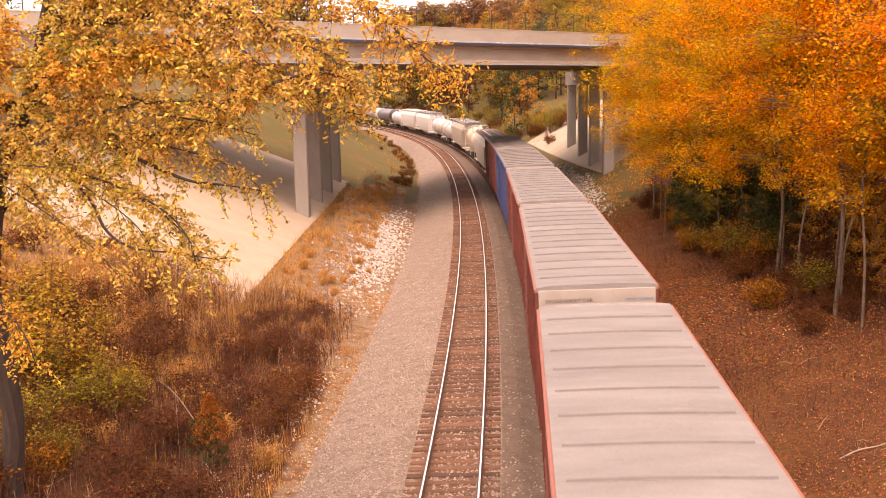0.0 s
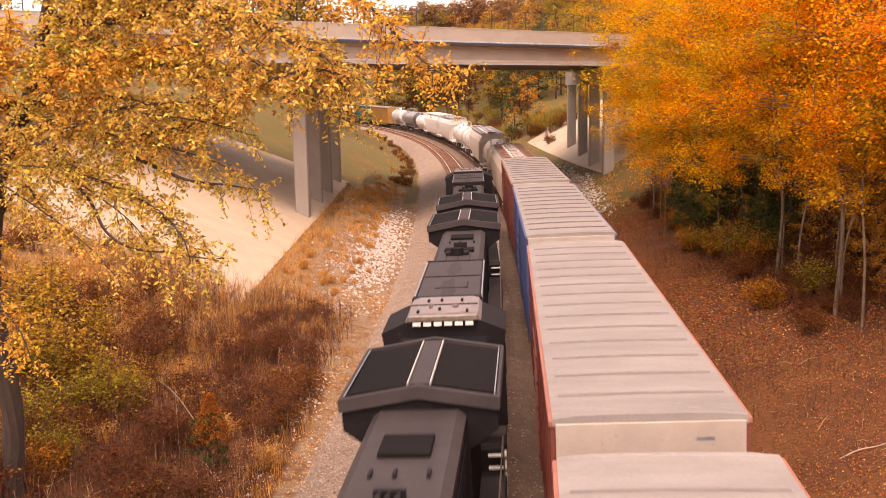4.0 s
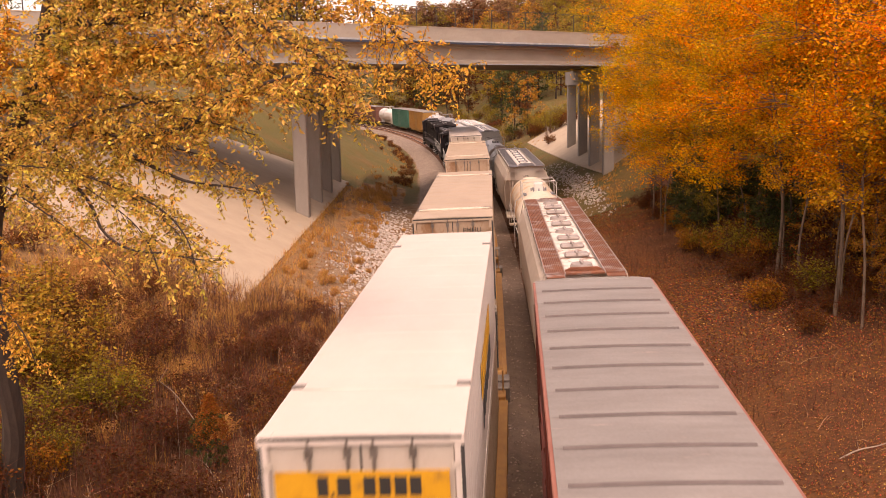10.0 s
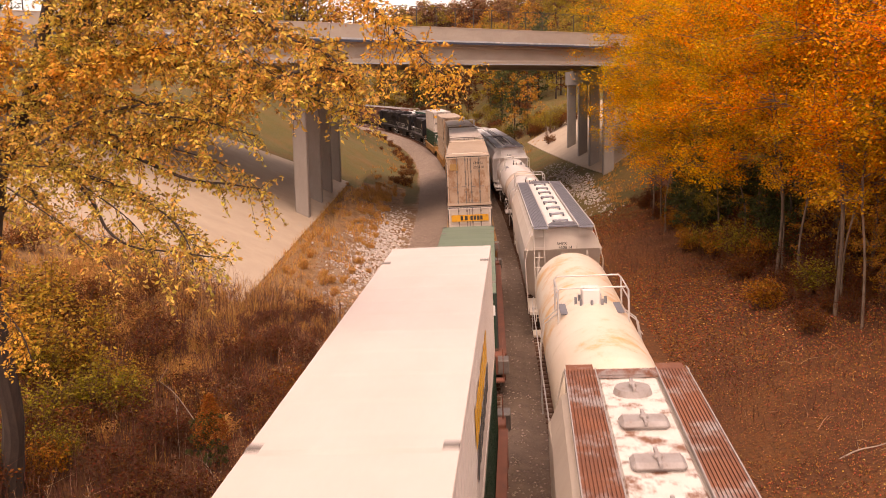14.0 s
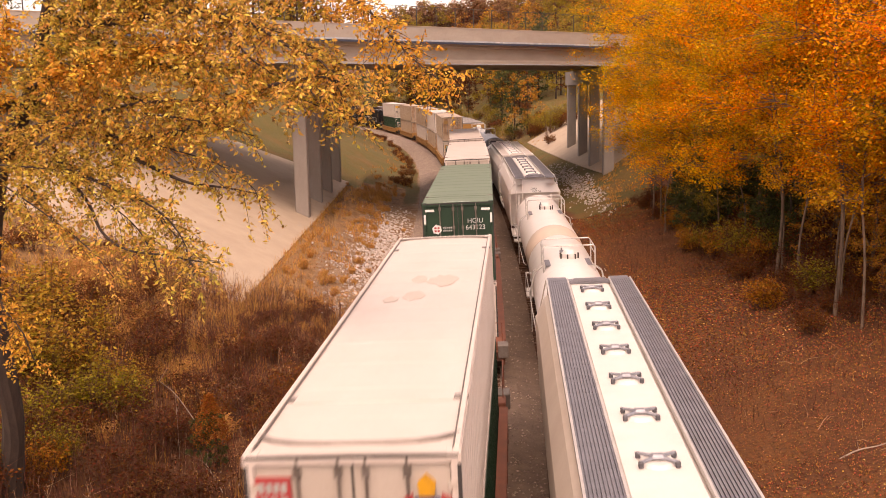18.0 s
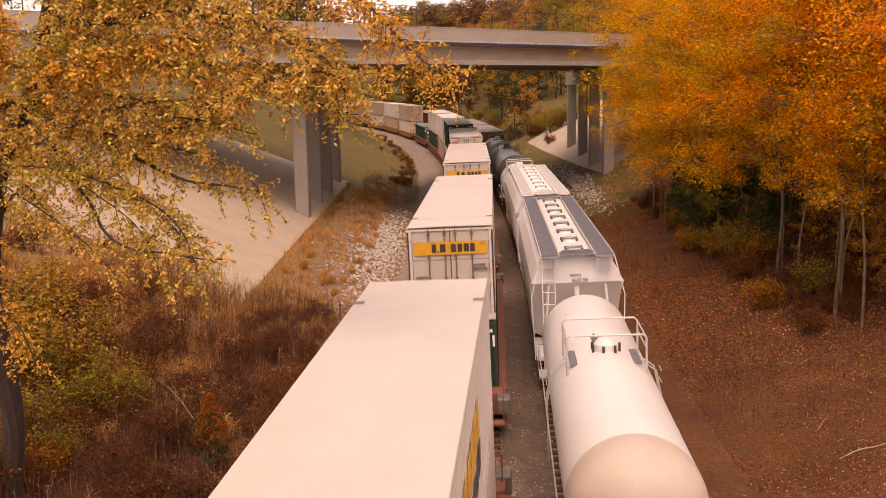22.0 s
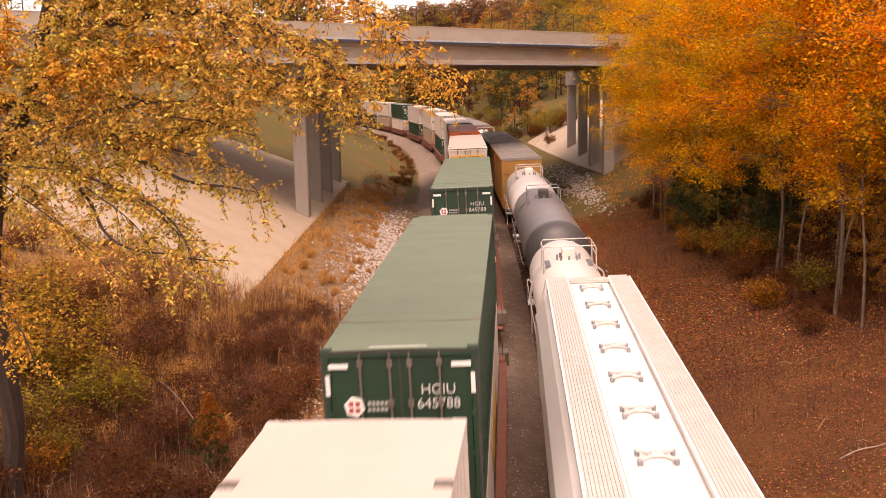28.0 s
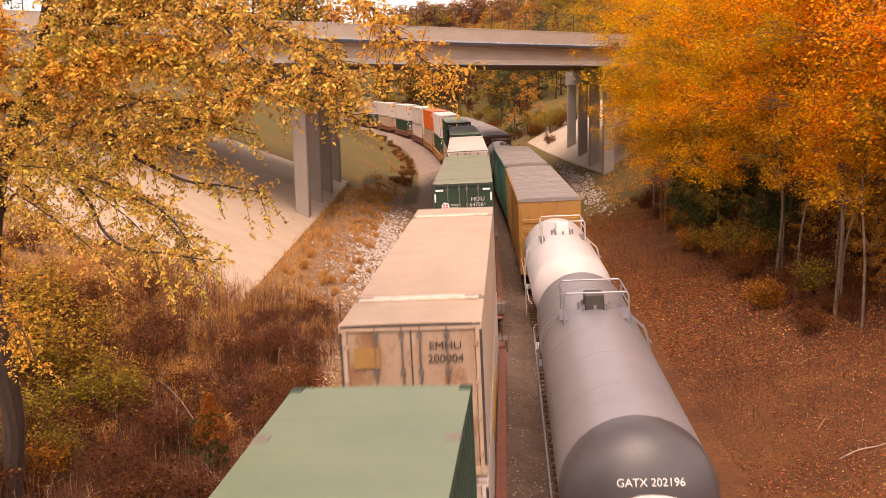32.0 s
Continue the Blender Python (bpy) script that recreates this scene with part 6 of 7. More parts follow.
def near_tree():
    """The tree whose boughs hang over the cutting."""
    tr = thing("autumn_tree", "overhanging tree with sparse gold and olive autumn leaves", "tree", at=Matrix.Translation((-10.8, 22.7, 0.3)))
    base = Vector((-10.8, 22.7, 0.3))
    trunk = [(-10.82, 22.7, -0.1), (-10.6, 22.5, 1.6), (-10.35, 22.2, 3.06), (-10.24, 21.5, 6.0), (-9.4, 20.5, 8.65), (-8.6, 20.0, 9.9), (-8.04, 19.5, 10.63), (-7.51, 19.0, 11.8), (-7.0, 18.5, 12.97), (-6.6, 18.2, 14.5)]
    tp = [p - base for p in smooth_path(trunk, 4)]
    part("trunk", M().tube(tp, 0.30, 9, 0.07), M_BARK, tr, smooth=True)
    boughs = [
        ([(-9.31, 20.5, 9.01), (-8.12, 19.5, 9.72), (-7.35, 19.0, 9.87), (-6.11, 18.2, 9.71), (-4.86, 17.5, 9.73), (-4.12, 17.0, 9.99), (-3.62, 16.6, 10.28), (-2.83, 16.0, 10.55), (-1.94, 15.5, 10.71), (-1.3, 15.2, 10.52)], 0.11, 1.5, 0.0, M_LEAFGOLD),
        ([(-6.48, 18.5, 9.6), (-5.56, 18.0, 9.2), (-4.56, 17.3, 8.88), (-3.79, 17.0, 8.8), (-3.16, 16.8, 8.71)], 0.05, 0.6, 0.3, M_LEAFGOLD),
        ([(-7.76, 19.3, 9.64), (-7.29, 18.8, 9.0), (-6.67, 18.3, 8.39), (-6.34, 18.0, 7.89), (-5.76, 17.6, 7.62), (-4.86, 17.0, 7.61), (-4.17, 16.6, 7.57), (-3.78, 16.4, 7.59)], 0.04, 0.55, 0.5, M_LEAFGOLD),
        ([(-7.51, 19.0, 11.8), (-5.89, 18.0, 11.71), (-4.77, 17.3, 11.85), (-3.75, 16.7, 11.77), (-3.0, 16.2, 11.55), (-2.32, 15.8, 11.16), (-1.75, 15.5, 10.88), (-1.4, 15.3, 10.26)], 0.07, 1.3, 0.9, M_LEAFGOLD),
        ([(-4.54, 17.0, 12.55), (-2.66, 16.0, 12.32), (-1.54, 15.5, 11.99), (-1.0, 15.2, 11.62), (-0.57, 15.0, 11.14), (-0.15, 14.8, 10.75), (0.18, 14.7, 10.53)], 0.035, 1.3, 1.4, M_LEAFAMBER),
        ([(-8.04, 19.5, 10.63), (-6.58, 18.6, 10.82), (-5.27, 17.8, 10.99), (-4.32, 17.2, 10.76), (-3.45, 16.7, 10.37)], 0.06, 1.9, 1.1, M_LEAFGOLD),
        ([(-9.79, 21.0, 7.62), (-8.88, 20.5, 8.52), (-8.34, 20.0, 8.21), (-7.72, 19.5, 7.8), (-7.32, 19.3, 7.59)], 0.04, 0.9, 2.0, M_LEAFGOLD),
        ([(-7.51, 19.0, 11.8), (-6.77, 18.5, 11.96), (-5.85, 18.0, 12.2), (-4.54, 17.0, 12.55)], 0.06, 2.4, 2.2, M_LEAFGOLD),
        ([(-7.29, 18.8, 9.0), (-6.12, 18.0, 8.74), (-5.13, 17.4, 8.37), (-4.59, 17.0, 7.91), (-4.38, 16.8, 7.33)], 0.03, 0.7, 2.7, M_LEAFGOLD),
        ([(-3.75, 16.7, 11.77), (-3.23, 16.3, 11.1), (-2.73, 16.0, 10.72)], 0.03, 1.1, 3.1, M_LEAFGOLD),
        ([(-8.6, 20.0, 9.9), (-7.9, 19.4, 10.9), (-7.0, 18.6, 11.4), (-5.9, 18.0, 11.3), (-5.0, 17.5, 11.2)], 0.05, 2.6, 3.6, M_LEAFGOLD),
        ([(-9.4, 20.5, 8.65), (-9.3, 20.0, 9.9), (-8.9, 19.6, 10.9), (-8.3, 19.2, 11.9)], 0.05, 3.0, 4.0, M_LEAFAMBER),
        ([(-8.04, 19.5, 10.63), (-7.2, 19.0, 10.3), (-6.2, 18.4, 10.4), (-5.2, 17.8, 10.2), (-4.2, 17.2, 9.6)], 0.04, 1.1, 4.8, M_LEAFGOLD),
        ([(-8.6, 20.0, 9.9), (-8.3, 19.6, 9.2), (-7.5, 19.2, 9.1), (-6.6, 18.6, 9.0), (-5.6, 18.0, 9.3)], 0.035, 1.0, 5.1, M_LEAFGOLD),
        ([(-7.0, 18.5, 12.97), (-6.4, 18.2, 12.3), (-5.4, 17.7, 12.1), (-4.2, 17.0, 12.0), (-3.0, 16.3, 12.0)], 0.05, 1.9, 5.5, M_LEAFGOLD),
        ([(-9.79, 21.0, 7.62), (-9.64, 20.5, 6.21), (-8.95, 20.0, 5.45), (-8.68, 19.8, 4.88)], 0.03, 0.9, 4.4, M_LEAFAMBER),
        ([(-8.77, 18.6, 9.16), (-7.22, 18.2, 9.05), (-6.05, 17.8, 8.75), (-5.14, 17.4, 8.27), (-4.58, 17.1, 7.79), (-4.34, 16.9, 7.29)], 0.018, 0.95, 0.7, M_LEAFGOLD),
        ([(-8.38, 18.6, 8.71), (-7.4, 18.2, 8.15), (-6.59, 17.9, 7.59), (-6.06, 17.6, 7.1)], 0.015, 0.5, 1.6, M_LEAFGOLD),
        ([(-6.25, 18.0, 9.73), (-4.88, 17.5, 9.46), (-3.89, 17.1, 9.19), (-3.3, 16.8, 8.86), (-3.13, 16.7, 8.6)], 0.018, 0.75, 2.3, M_LEAFGOLD),
        ([(-6.64, 18.0, 8.74), (-5.72, 17.6, 8.15), (-5.3, 17.3, 7.67), (-5.08, 17.1, 7.08)], 0.012, 0.65, 3.3, M_LEAFGOLD),
        ([(-7.63, 18.5, 10.63), (-6.36, 18.0, 11.01), (-5.17, 17.5, 11.18), (-4.14, 17.0, 11.33)], 0.04, 2.2, 4.1, M_LEAFAMBER),
        ([(-7.73, 18.5, 9.47), (-6.22, 18.0, 10.09), (-4.8, 17.4, 10.28), (-3.72, 17.0, 10.17)], 0.04, 1.4, 5.0, M_LEAFGOLD),
        ([(-4.69, 17.2, 11.11), (-3.63, 16.8, 10.84), (-2.63, 16.4, 10.45), (-1.85, 16.1, 10.16), (-1.36, 15.9, 10.02)], 0.016, 0.9, 0.4, M_LEAFGOLD),
        ([(-4.3, 17.0, 11.76), (-3.17, 16.6, 11.57), (-2.28, 16.2, 11.26), (-1.72, 16.0, 10.89), (-1.44, 15.8, 10.52)], 0.016, 1.2, 1.9, M_LEAFGOLD),
        ([(-5.28, 17.3, 10.09), (-4.1, 16.9, 9.94), (-3.17, 16.6, 9.7)], 0.016, 0.8, 3.0, M_LEAFUMBER),
    ]
    rg = random.Random(11)
    for bi, (pts, rad, dens, ph, leafmat) in enumerate(boughs):
        o = Vector(pts[0])
        path = [p - o for p in smooth_path(pts, 6)]
        wood = M().tube(path, rad, 6, 0.008)
        L = [0.0]
        for a, b in zip(path, path[1:]):
            L.append(L[-1] + (b - a).length)
        leaves = []
        n = int(L[-1] * 18.0 * dens)
        for k in range(n):
            d = L[-1] * (0.04 + 0.96 * (k + rg.random()) / n) if bi not in (4,) else L[-1] * (0.45 + 0.55 * (k + rg.random()) / n)
            i = max(j for j in range(len(L)) if L[j] <= d + 1e-6)
            i = min(i, len(path) - 2)
            p = path[i].lerp(path[i + 1], (d - L[i]) / max(1e-6, L[i + 1] - L[i]))
            ax = (path[i + 1] - path[i]).normalized()
            v = Vector((rg.gauss(0, 1), rg.gauss(0, 1), rg.gauss(-0.12, 0.75))) + ax * 0.7
            v.normalize()
            ln = rg.uniform(0.28, 1.15) * (1.0 - 0.35 * d / L[-1])
            m = 5
            tw = [p + v * (ln * q / m) + Vector((0, 0, -0.28 * ln * (q / m) ** 2)) for q in range(m + 1)]
            wood.tube(tw, 0.007, 3, 0.002)
            for _ in range(int(ln * 46)):
                f = 0.15 + 0.85 * rg.random()
                q = min(int(f * m), m - 1)
                c = tw[q].lerp(tw[q + 1], f * m - q)
                leaves.append((c.x + rg.gauss(0, 0.03), c.y + rg.gauss(0, 0.03), c.z + rg.gauss(0, 0.03)))
        b = part("bough", wood, M_BARK, tr, at=Matrix.Translation(o - base), smooth=True)
        if leafmat is M_LEAFGOLD and bi % 3 == 1:
            leafmat = M_LEAFUMBER
        lm = leaf_mesh("leaves", np.array(leaves), 0.092 if bi != 4 else 0.075, leafmat, rg, 0.48, 0.85, bi + 1)
        part("leaves", lm, None, b)
        SWAYS.append((b, o - base, ph, min(1.0, L[-1] / 4.0)))
    return tr


near_tree()


def make_tree(name, label, h, crown0, rad, leafmat, bark, seed, clusters=130, per=64, leaf=0.15, lean=(0, 0), trunk_r=0.17, cat="tree", group=""):
    """Tree with a tapered trunk, limbs and an uneven crown of many leaves; base at the origin."""
    rg = random.Random(seed)
    t = thing(name, label, cat, group)
    top = Vector((lean[0] * h, lean[1] * h, h * 0.93))
    tp = smooth_path([(0, 0, -0.5), (rg.uniform(-0.15, 0.15), rg.uniform(-0.15, 0.15), h * 0.25), (top.x * 0.5 + rg.uniform(-0.3, 0.3), top.y * 0.5 + rg.uniform(-0.3, 0.3), h * 0.55), top], 4)
    part("trunk", M().tube(tp, trunk_r, 8, 0.03), bark, t, smooth=True)
    limbs = M()
    cl = []
    nl = 14
    for i in range(nl):
        f = (i + 0.5) / nl
        z = crown0 + (h * 0.93 - crown0) * f
        k = min(int(z / h / 0.93 * (len(tp) - 1)), len(tp) - 2)
        p0 = min(tp, key=lambda q: abs(q.z - z))
        a = i * 2.4 + rg.uniform(-0.4, 0.4)
        r = rad * (0.55 + 0.45 * math.sin(math.pi * min(1.0, 0.18 + f * 0.85))) * rg.uniform(0.75, 1.1)
        e = p0 + Vector((math.cos(a) * r, math.sin(a) * r, r * rg.uniform(0.1, 0.5)))
        mid = p0.lerp(e, 0.5) + Vector((0, 0, 0.12 * r))
        path = smooth_path([p0, mid, e], 4)
        limbs.tube(path, trunk_r * 0.34 * (1 - 0.5 * f), 5, 0.012)
        for _ in range(clusters // nl):
            q = rg.uniform(0.35, 1.05)
            c = p0.lerp(e, q) + Vector((rg.gauss(0, 0.20 * rad), rg.gauss(0, 0.20 * rad), rg.gauss(0.05, 0.14 * rad)))
            if c.z < crown0 - 0.6:
                continue
            limbs.tube([p0.lerp(e, q * 0.8), p0.lerp(e, q * 0.9).lerp(c, 0.5), c], 0.018, 3, 0.005)
            cl.append((c, rg.uniform(0.45, 1.0)))
    part("branchwork", limbs, bark, t)
    r = np.random.RandomState(seed)
    pts = []
    for c, s in cl:
        n = int(per * s)
        pts.append(np.array(c) + r.normal(size=(n, 3)) * np.array([0.42, 0.42, 0.30]) * s * rad / 4.2)
    part("crown", leaf_mesh("crown", np.concatenate(pts), leaf, leafmat, rg, 0.62, 0.5, seed), None, t)
    return t


def at_ground(x, y, turn=0.0, size=1.0, sink=0.05):
    return Matrix.Translation((x, y, gz(x, y) - sink)) @ Matrix.Rotation(turn, 4, "Z") @ Matrix.Scale(size, 4)


def plant(ob, m):
    """Stand ob at m, scale included."""
    ob.matrix_basis = m
    return ob


def copies(protos, spots, rg, lo=0.85, hi=1.15):
    first = set()
    for i, (x, y, k, *more) in enumerate(spots):
        p = protos[k]
        size = more[0] if more else rg.uniform(lo, hi)
        m = at_ground(x, y, rg.uniform(0, 6.28), size)
        if k not in first:
            first.add(k)
            plant(p, m)
        else:
            c = copy_thing(p, Matrix())
            plant(c, m)


rg = random.Random(21)
# the wood beside the second track
wood = [
    make_tree("autumn_tree", "tall tree with bright orange autumn leaves", 17, 5.2, 4.6, M_LEAFORANGE, M_BARKPALE, 31, 240, 190, 0.125, lean=(0.05, 0.02), trunk_r=0.095, group="woodland trees"),
    make_tree("autumn_tree", "orange-leaved tree with a low spreading crown", 15, 4.4, 4.8, M_LEAFORANGE, M_BARKPALE, 32, 240, 190, 0.125, trunk_r=0.09, group="woodland trees"),
    make_tree("autumn_tree", "tree with olive and gold leaves", 15, 4.0, 4.2, M_LEAFOLIVE, M_BARKPALE, 33, 170, 80, 0.16, trunk_r=0.13, group="woodland trees"),
    make_tree("young_tree", "slender young tree with copper-gold leaves", 10, 4.2, 2.4, M_LEAFCOPPER, M_BARKPALE, 34, 90, 64, 0.12, lean=(0.10, -0.04), trunk_r=0.06, group="woodland trees"),
    make_tree("cedar_tree", "dark green understorey evergreen", 6.5, 0.5, 2.2, M_LEAFGREEN, M_BARK, 35, 130, 80, 0.15, trunk_r=0.1, group="woodland evergreens"),
    make_tree("autumn_tree", "broad tree with golden-orange leaves", 15, 4.6, 4.8, M_LEAFYELLOW, M_BARKPALE, 36, 240, 190, 0.125, trunk_r=0.09, group="woodland trees"),
    make_tree("autumn_tree", "tall tree with flame-orange leaves", 17, 5.0, 4.6, M_LEAFFLAME, M_BARKPALE, 37, 240, 190, 0.125, trunk_r=0.095, group="woodland trees"),
    make_tree("young_tree", "low understorey sapling with dull copper-brown leaves", 6.0, 0.5, 2.2, M_LEAFDULL, M_BARKPALE, 38, 100, 60, 0.13, trunk_r=0.05, group="woodland trees"),
]
copies(wood, [
    (16.4, 75.5, 0, 1.1), (15.3, 70, 5, 0.9), (16.0, 60, 1, 0.88), (17.2, 52.5, 5, 0.9), (16.9, 66, 5, 1.1), (17.4, 72, 2, 0.9), (17.0, 63.5, 2, 1.0), (18.6, 56, 2, 1.1), (20.4, 38.5, 2, 1.15), (19.5, 47.2, 2, 1.0), (17.6, 59, 0, 1.0), (16.4, 46.9, 0, 0.98), (16.9, 47.6, 3, 1.1), (16.3, 43.6, 3, 1.0), (16.5, 44.3, 3, 0.9), (15.9, 38.5, 0, 1.0), (16.1, 36.3, 3, 1.05), (16.4, 39.0, 3, 0.95), (15.6, 58.8, 4, 0.8), (16.4, 61.5, 4, 0.9), (17.6, 52.0, 4, 0.95), (16.2, 56.4, 2, 0.5), (15.0, 64.5, 3, 1.0), (16.2, 60.0, 3, 1.1), (17.0, 54.0, 3, 0.9), (15.6, 68.5, 3, 1.15),
    (18.7, 51.7, 5, 1.1), (20.5, 48, 6, 1.2), (21.5, 41, 6, 1.2), (20.0, 34, 1, 1.15), (23, 57, 0, 1.25), (24, 37, 2, 1.25), (19.3, 40.5, 3, 1.2),
    (22, 74, 0, 1.2), (27, 66, 1, 1.3), (27, 48, 0, 1.3), (28, 40, 1, 1.3), (33, 56, 0, 1.4), (32, 44, 2, 1.4), (18.2, 30.5, 6, 1.1), (23, 31, 1, 1.2), (18.6, 46, 7, 0.75), (18.9, 42, 7, 0.8), (18.3, 38.5, 7, 0.7), (19.5, 36, 7, 0.85), (17.9, 50, 4, 0.8), (18.2, 34, 7, 0.7), (20.2, 39.5, 7, 0.9), (20.8, 43.5, 7, 0.9), (17.8, 31, 7, 0.6), (19.4, 31.5, 7, 0.8), (18.0, 58, 4, 0.8), (17.0, 61.5, 4, 0.8), (19.0, 48, 7, 0.9), (17.2, 69, 7, 0.8),
    (21, 82, 1, 1.1), (25, 86, 0, 1.2), (30, 78, 0, 1.3), (36, 70, 1, 1.5), (38, 54, 0, 1.5), (17.3, 41.8, 3, 1.1), (19.2, 42.5, 3, 1.15), (18.1, 37.4, 3, 1.2),
    (16.8, 64.5, 4, 1.0), (18.8, 61, 4, 0.9), (18.3, 55, 7, 0.85), (20.5, 53, 7, 1.0), (21.6, 46, 7, 0.9), (19.6, 71, 7, 1.0), (23.5, 62, 7, 1.2), (24.5, 50, 7, 1.2), (23, 43.5, 7, 1.0), (26, 55, 7, 1.3), (25, 40, 7, 1.1), (22.5, 36.5, 7, 1.0), (29, 60, 7, 1.4), (28, 44, 7, 1.3),
], rg)

# far woods, behind and past the bridge
far = [
    make_tree("far_tree", "distant tree in dull orange leaf", 15, 2.5, 4.6, M_LEAFDULL, M_BARK, 41, 100, 27, 0.40, group="far woods"),
    make_tree("far_tree", "distant tree in olive brown leaf", 15, 1.5, 4.8, M_LEAFOLIVE, M_BARK, 42, 110, 27, 0.40, group="far woods"),
    make_tree("far_tree", "distant dark evergreen tree", 14, 1.0, 4.0, M_LEAFGREEN, M_BARK, 43, 115, 27, 0.40, group="far woods"),
    make_tree("far_tree", "distant tree in dry brown leaf", 14, 1.5, 4.6, M_LEAFBROWN, M_BARK, 44, 110, 27, 0.40, group="far woods"),
    make_tree("far_tree", "hazy brown tree on the distant ridge", 15, 1.0, 5.4, M_LEAFRIDGE, M_BARK, 45, 140, 32, 0.62, group="far woods"),
]
spots = []
for row, (s0, s1, u0, u1, n) in enumerate(((150, 330, 14, 30, 26), (170, 420, 30, 75, 14), (175, 330, -62, -20, 16), (300, 460, -60, 90, 6), (120, 180, 26, 60, 8), (115, 180, -70, -34, 10), (138, 172, -32, -18, 8))):
    for i in range(n):
        s = rg.uniform(s0, s1)
        u = rg.uniform(u0, u1)
        if -9 < u < 13:
            continue
        x, y, _ = on_line(s, u)
        k = rg.choice((0, 0, 3, 0, 1)) if row == 6 else rg.choice((0, 1, 2, 3, 1, 3, 0)) if row != 0 else rg.choice((2, 1, 0, 2, 3))
        spots.append((float(x), float(y), k, rg.uniform(0.75, 1.2) * (1.7 if row == 6 else 1.25 if row in (1, 3) else 0.85)))
for i in range(18):
    for j in range(11):
        x, y = -58 + i * 7.0 + rg.uniform(-3, 3), 196 + j * 10.0 + rg.uniform(-4, 4)
        s, u = track_coords(np.array([x]), np.array([y]))
        if -14 < u[0] < 14 or (u[0] < 0 and s[0] < 225):
            continue
        spots.append((x, y, rg.choice((2, 1, 3, 0, 0, 1)), rg.uniform(0.7, 1.15)))
for i in range(50):
    x, y = -135 + i * 5.4 + rg.uniform(-2, 2), rg.uniform(330, 385)
    if -40 < x < -22:
        continue
    spots.append((x, y, rg.choice((3, 1, 3, 0, 1)), rg.uniform(1.45, 1.75)))
for i in range(44):
    spots.append((-18 + i * 2.4 + rg.uniform(-1.5, 1.5), rg.uniform(352, 400), 4, rg.uniform(1.4, 1.62)))
copies(far, spots, rg)


def make_shrub(name, label, h, spread, stems, leafmat, seed, per=40, leaf=0.09, upright=0.6, cat="shrub", group="dry thicket", wood=M_STEM):
    rg = random.Random(seed)
    t = thing(name, label, cat, group)
    st = M()
    pts = []
    for i in range(stems):
        a = rg.uniform(0, 6.28)
        r0 = rg.uniform(0, 0.3) * spread
        p = Vector((math.cos(a) * r0, math.sin(a) * r0, -0.1))
        hh = h * rg.uniform(0.55, 1.0)
        e = p + Vector((math.cos(a) * spread * (1 - upright) * rg.uniform(0.5, 1.6), math.sin(a) * spread * (1 - upright) * rg.uniform(0.5, 1.6), hh))
        mid = p.lerp(e, 0.5) + Vector((rg.gauss(0, 0.08), rg.gauss(0, 0.08), 0.06))
        path = smooth_path([p, mid, e], 3)
        st.tube(path, 0.011, 3, 0.004)
        for _ in range(3):
            f = rg.uniform(0.4, 0.95)
            b = path[int(f * (len(path) - 1))]
            tip = b + Vector((rg.gauss(0, 0.22), rg.gauss(0, 0.22), rg.uniform(0.05, 0.4))) * (h * 0.6)
            st.tube([b, tip], 0.006, 3, 0.002)
            for _ in range(per // 3):
                c = b.lerp(tip, rg.uniform(0.1, 1.05))
                pts.append((c.x + rg.gauss(0, 0.07 * h), c.y + rg.gauss(0, 0.07 * h), max(0.03, c.z + rg.gauss(0, 0.06 * h))))
    part("branchwork", st, wood, t)
    part("foliage", leaf_mesh("foliage", np.array(pts), leaf, leafmat, rg, 0.5, 0.3, seed), None, t)
    return t


shrubs = [
    make_shrub("dry_shrub", "bare brown shrub with a few dry leaves", 1.5, 1.0, 34, M_LEAFBROWN, 51, 30, 0.085),
    make_shrub("rust_shrub", "rust-brown leafy shrub on the bank", 1.3, 1.1, 36, M_LEAFTAN, 52, 42, 0.09),
    make_shrub("green_shrub", "yellow-green leafy shrub on the bank", 2.0, 1.2, 36, M_LEAFYG, 53, 46, 0.10, group="leafy shrubs"),
    make_shrub("dry_weeds", "clump of tall dry weeds", 0.9, 0.7, 40, M_STRAW, 54, 18, 0.08, 0.75, wood=M_STRAW),
    make_shrub("orange_shrub", "small rust-orange leafy shrub", 1.4, 0.9, 30, M_LEAFRUST, 55, 60, 0.10, group="leafy shrubs"),
    make_shrub("golden_shrub", "tall shrub with ochre and olive leaves", 2.2, 1.3, 34, M_LEAFOCHRE, 56, 54, 0.115, group="leafy shrubs"),
]
spots = []
sr = random.Random(61)
# thicket on the left bank
while len(spots) < 225:
    s, u = sr.uniform(20, 46), sr.uniform(-18, -5.4)
    if u > -6.2 and sr.random() < 0.35:
        continue
    if u > -5.6 - 0.085 * (s - 34) and s > 34:
        continue
    x, y, _ = on_line(s, u)
    k = sr.choice((0, 0, 1, 0, 1, 3))
    if u < -10.3 and s < 32 and sr.random() < 0.5:
        k = sr.choice((1, 2, 1, 0))
    elif u < -9.5 and s > 30 and sr.random() < 0.75:
        k = sr.choice((3, 3, 1, 3))
    spots.append((float(x), float(y), k, sr.uniform(0.75, 1.25) * (1.0 if s < 39 else 0.55)))
for _ in range(120):
    s, u = sr.uniform(42, 108), sr.gauss(-8.2, 1.0)
    x, y, _ = on_line(s, u)
    spots.append((float(x), float(y), 3, sr.uniform(0.4, 0.8)))
for _ in range(24):
    y = sr.uniform(44, 84)
    spots.append((-9.2 + abs(sr.gauss(0, 0.6)), y, 3, sr.uniform(0.35, 0.7)))
